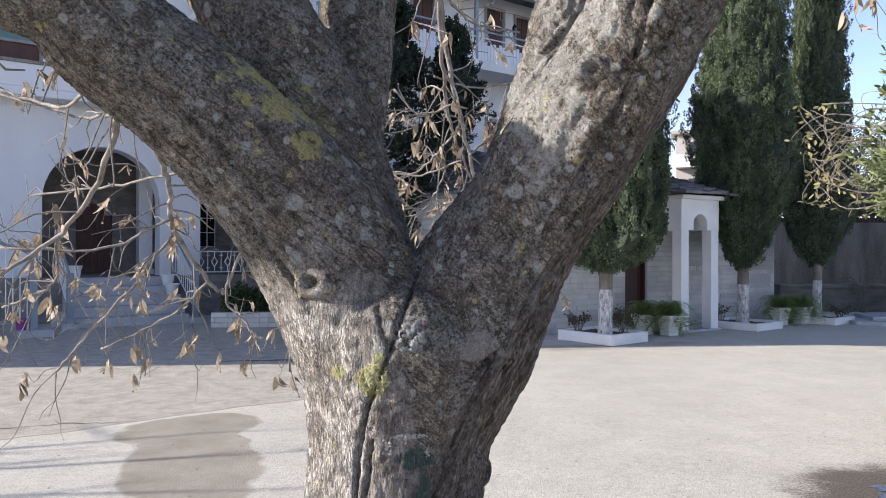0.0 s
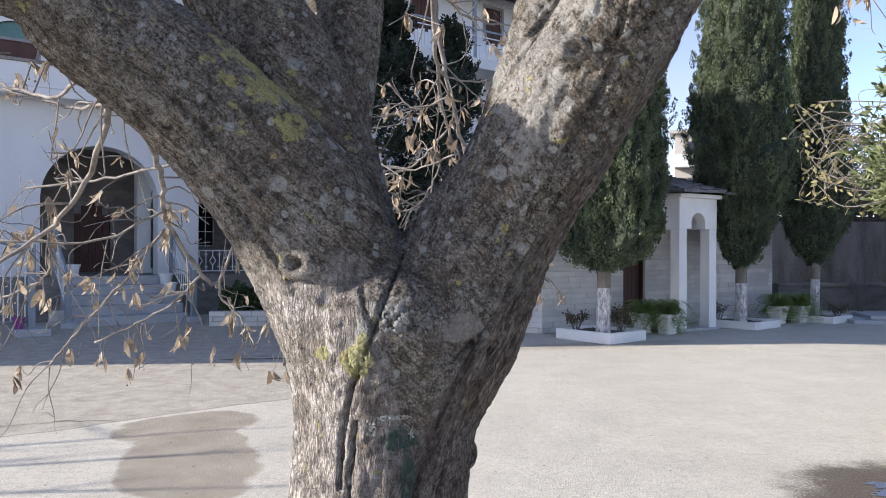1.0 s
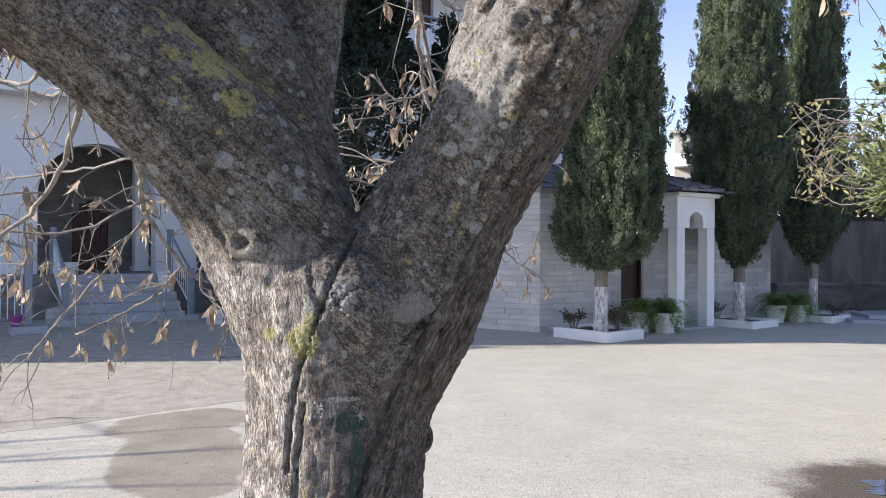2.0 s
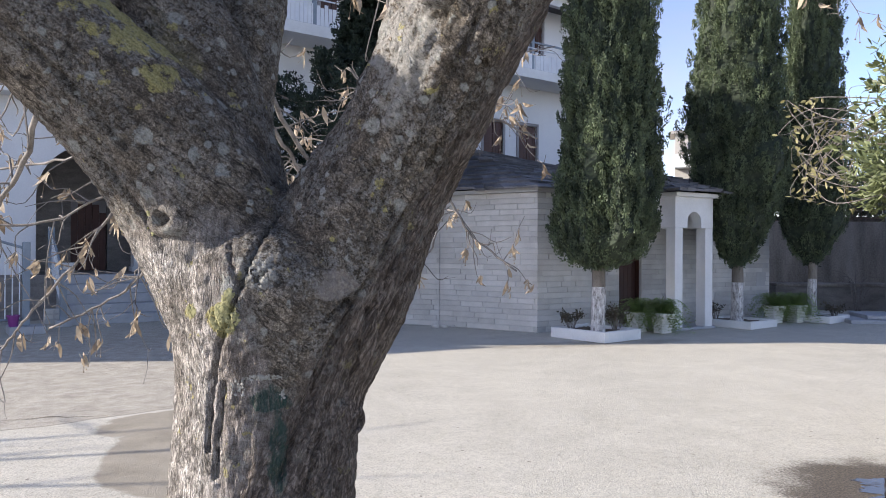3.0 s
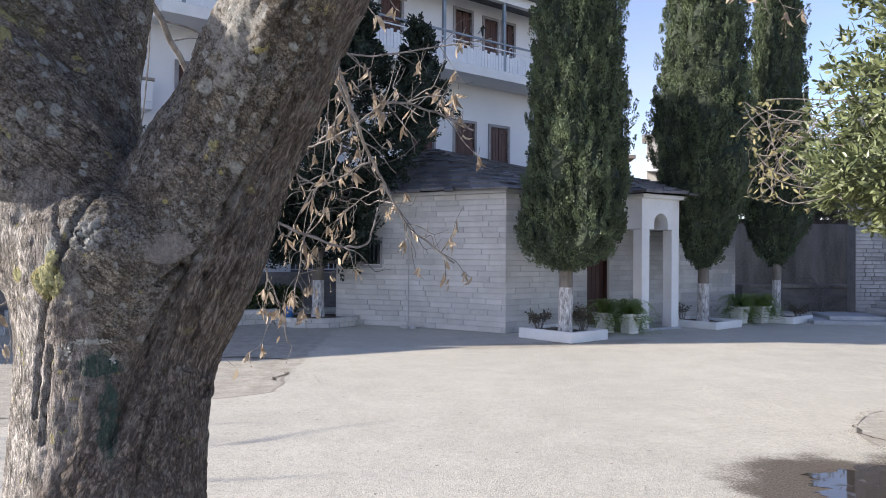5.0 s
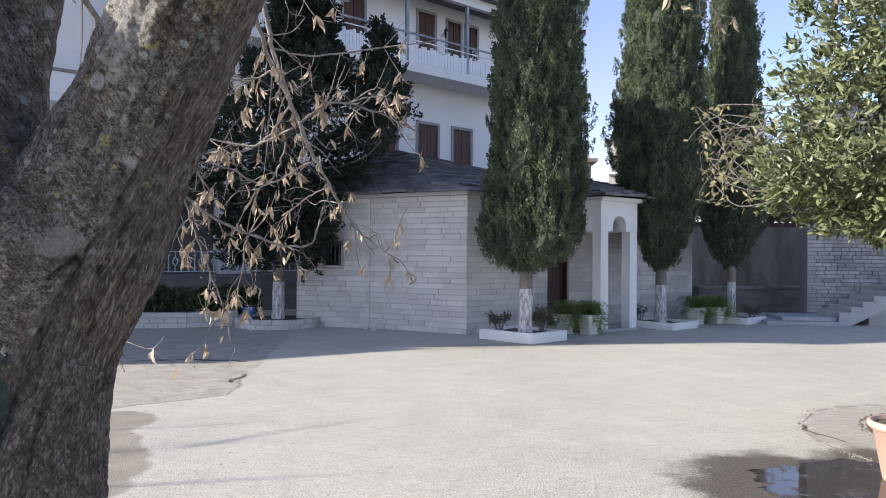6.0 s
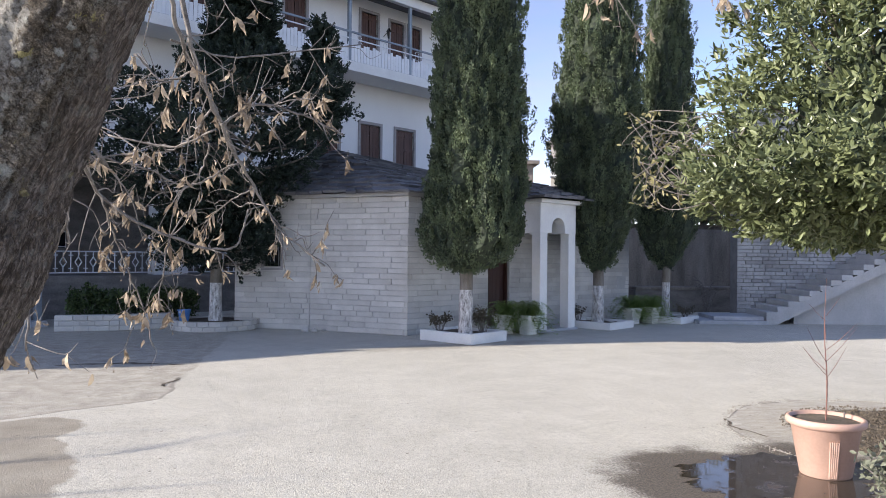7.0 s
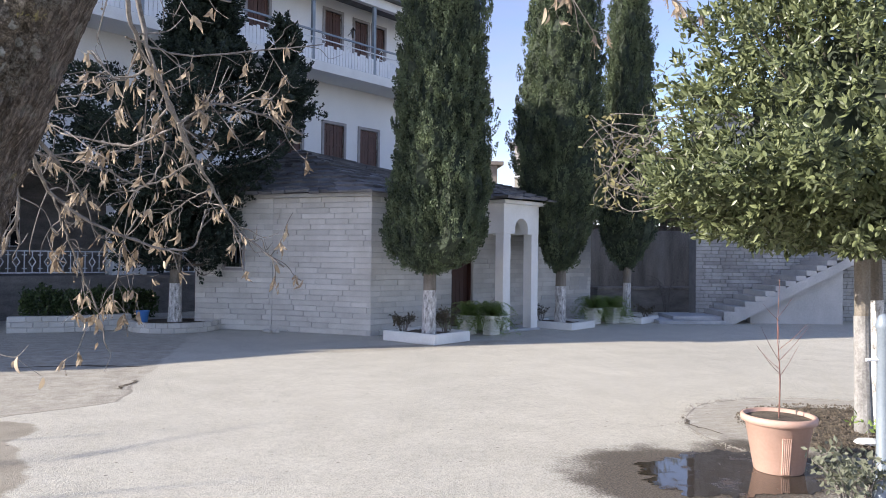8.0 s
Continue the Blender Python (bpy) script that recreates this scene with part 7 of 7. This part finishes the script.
limb([(-0.528, 1.183, 1.79), (-0.709, 1.383, 1.822), (-0.946, 1.483, 1.892)], 0.005, 0.003, 204, 6)
limb([(-0.562, 1.583, 1.741), (-0.814, 1.783, 1.721), (-1.065, 1.883, 1.707)], 0.006, 0.003, 205, 10)
limb([(-0.648, 1.733, 1.595), (-0.757, 1.783, 1.484), (-0.907, 1.833, 1.337), (-1.005, 1.883, 1.243)], 0.006, 0.003, 206, 16)
limb([(-0.608, 1.883, 1.48), (-0.748, 1.983, 1.382), (-0.934, 1.983, 1.288)], 0.006, 0.003, 207, 16)
limb([(-0.636, 1.683, 1.634), (-0.794, 1.683, 1.567), (-1.032, 1.683, 1.566)], 0.005, 0.003, 208, 14)
limb([(-0.57, 1.45, 1.755), (-0.452, 1.683, 1.647), (-0.563, 1.883, 1.45), (-0.50, 1.883, 1.36), (-0.46, 1.84, 1.30)], 0.006, 0.003, 209, 14, reach=0.1)
limb([(-0.847, 1.583, 1.591), (-0.92, 1.7, 1.48), (-1.1, 1.8, 1.42)], 0.005, 0.003, 210, 14)
# behind the fork
limb([(-0.05, 1.45, 2.6), (-0.013, 1.782, 2.212), (0.002, 1.932, 2.039), (0.029, 2.282, 1.946), (0.096, 2.383, 1.804)], 0.012, 0.004, 221, 22, 1.2, 0.2)
limb([(0.029, 2.282, 1.928), (-0.073, 2.433, 1.837), (-0.181, 2.483, 1.804)], 0.006, 0.003, 222, 10)
limb([(0.012, 2.383, 1.832), (-0.045, 2.483, 1.727), (-0.113, 2.483, 1.678)], 0.005, 0.003, 223, 9)
limb([(-0.013, 1.782, 2.212), (0.08, 1.95, 2.18), (0.22, 2.1, 2.2)], 0.006, 0.003, 224, 9)
limb([(-0.35, 0.955, 2.41), (-0.42, 1.15, 2.35), (-0.36, 1.7, 2.05), (-0.30, 1.95, 1.86), (-0.22, 2.1, 1.72)], 0.016, 0.006, 225, 14, 0.8, 0.2)
# to the right of the trunk
limb([(-0.02, 1.5, 2.9), (-0.015, 1.8, 2.4), (-0.002, 1.935, 2.167), (0.038, 1.982, 1.974), (0.087, 2.178, 1.826), (0.146, 2.423, 1.7), (0.237, 2.461, 1.554), (0.379, 2.439, 1.441)], 0.014, 0.003, 231, 26, 1.0, 0.15)
limb([(0.078, 2.129, 1.85), (0.18, 2.213, 1.929), (0.312, 2.293, 1.915), (0.437, 2.324, 1.863)], 0.007, 0.003, 232, 24, 1.5, 0.13)
limb([(-0.027, 1.941, 2.034), (0.124, 2.119, 2.046), (0.49, 2.363, 2.169)], 0.005, 0.002, 233, 9, 0.9)
limb([(0.103, 2.328, 1.762), (-0.055, 2.354, 1.689), (-0.154, 2.268, 1.729), (-0.323, 2.193, 1.764)], 0.005, 0.003, 234, 12, 1.0, 0.12)
limb([(-0.34, 1.9, 1.86), (-0.29, 2.087, 1.751), (-0.288, 2.29, 1.643), (-0.106, 2.364, 1.528), (0.075, 2.436, 1.495), (0.124, 2.478, 1.629)], 0.010, 0.003, 235, 24, 1.2, 0.14)
limb([(-0.288, 2.29, 1.643), (-0.264, 2.389, 1.49), (-0.216, 2.485, 1.306), (-0.178, 2.48, 1.176)], 0.006, 0.002, 236, 18, 1.1, 0.12)
limb([(-0.106, 2.364, 1.528), (-0.122, 2.367, 1.438), (-0.15, 2.424, 1.31)], 0.005, 0.002, 237, 16, 1.6, 0.09)
limb([(-0.36, 1.85, 1.84), (-0.314, 1.99, 1.707), (-0.318, 2.093, 1.58), (-0.447, 2.217, 1.356), (-0.469, 2.222, 1.193)], 0.010, 0.003, 238, 22, 1.1, 0.13)
limb([(0.062, 2.131, 1.834), (-0.088, 2.257, 1.798), (-0.274, 2.286, 1.83)], 0.005, 0.003, 239, 8, 0.9, 0.1)
limb([(0.038, 1.982, 1.974), (-0.06, 2.05, 1.95), (-0.14, 2.05, 2.02)], 0.005, 0.003, 240, 10, 1.2, 0.12)
limb([(0.146, 2.423, 1.7), (0.05, 2.45, 1.64), (-0.02, 2.48, 1.58)], 0.004, 0.002, 241, 12, 1.2, 0.1)
# hanging in from above on the right
limb([(0.39, 0.69, 2.72), (0.62, 1.15, 2.85), (0.9, 1.6, 2.75), (1.15, 2.0, 2.45), (1.25, 2.1, 2.30)], 0.006, 0.003, 242, 16, 1.6, 0.12)
limb([(0.62, 1.15, 2.85), (1.0, 1.65, 2.75), (1.45, 2.05, 2.48), (1.6, 2.15, 2.36)], 0.006, 0.003, 243, 14, 1.6, 0.12)


# ---- stone courses of the chapel and of the outer wall ----
STONE_LENGTHS = (0.36, 0.5, 0.72, 0.95)
for i, most in ((0, 90), (1, 130), (2, 300)):
    fm, long = face_frame(*FACES[i])
    lay(chapel, fm @ Matrix.Translation((0, 0.016, 0)), long, 0.0, WALL, 0.104, STONE_LENGTHS, 0.018, STONE, 300 + i, [HOLES[i]] if i in HOLES else (), most, joint=0.006)
lay(sw, SF @ Matrix.Translation((-0.40, 1.324, 0)), 5.3, 0.0, 5.2, 0.092, (0.13, 0.19, 0.27, 0.41), 0.03, RUBBLE, 310, (), 300, 1.0, 0.011)
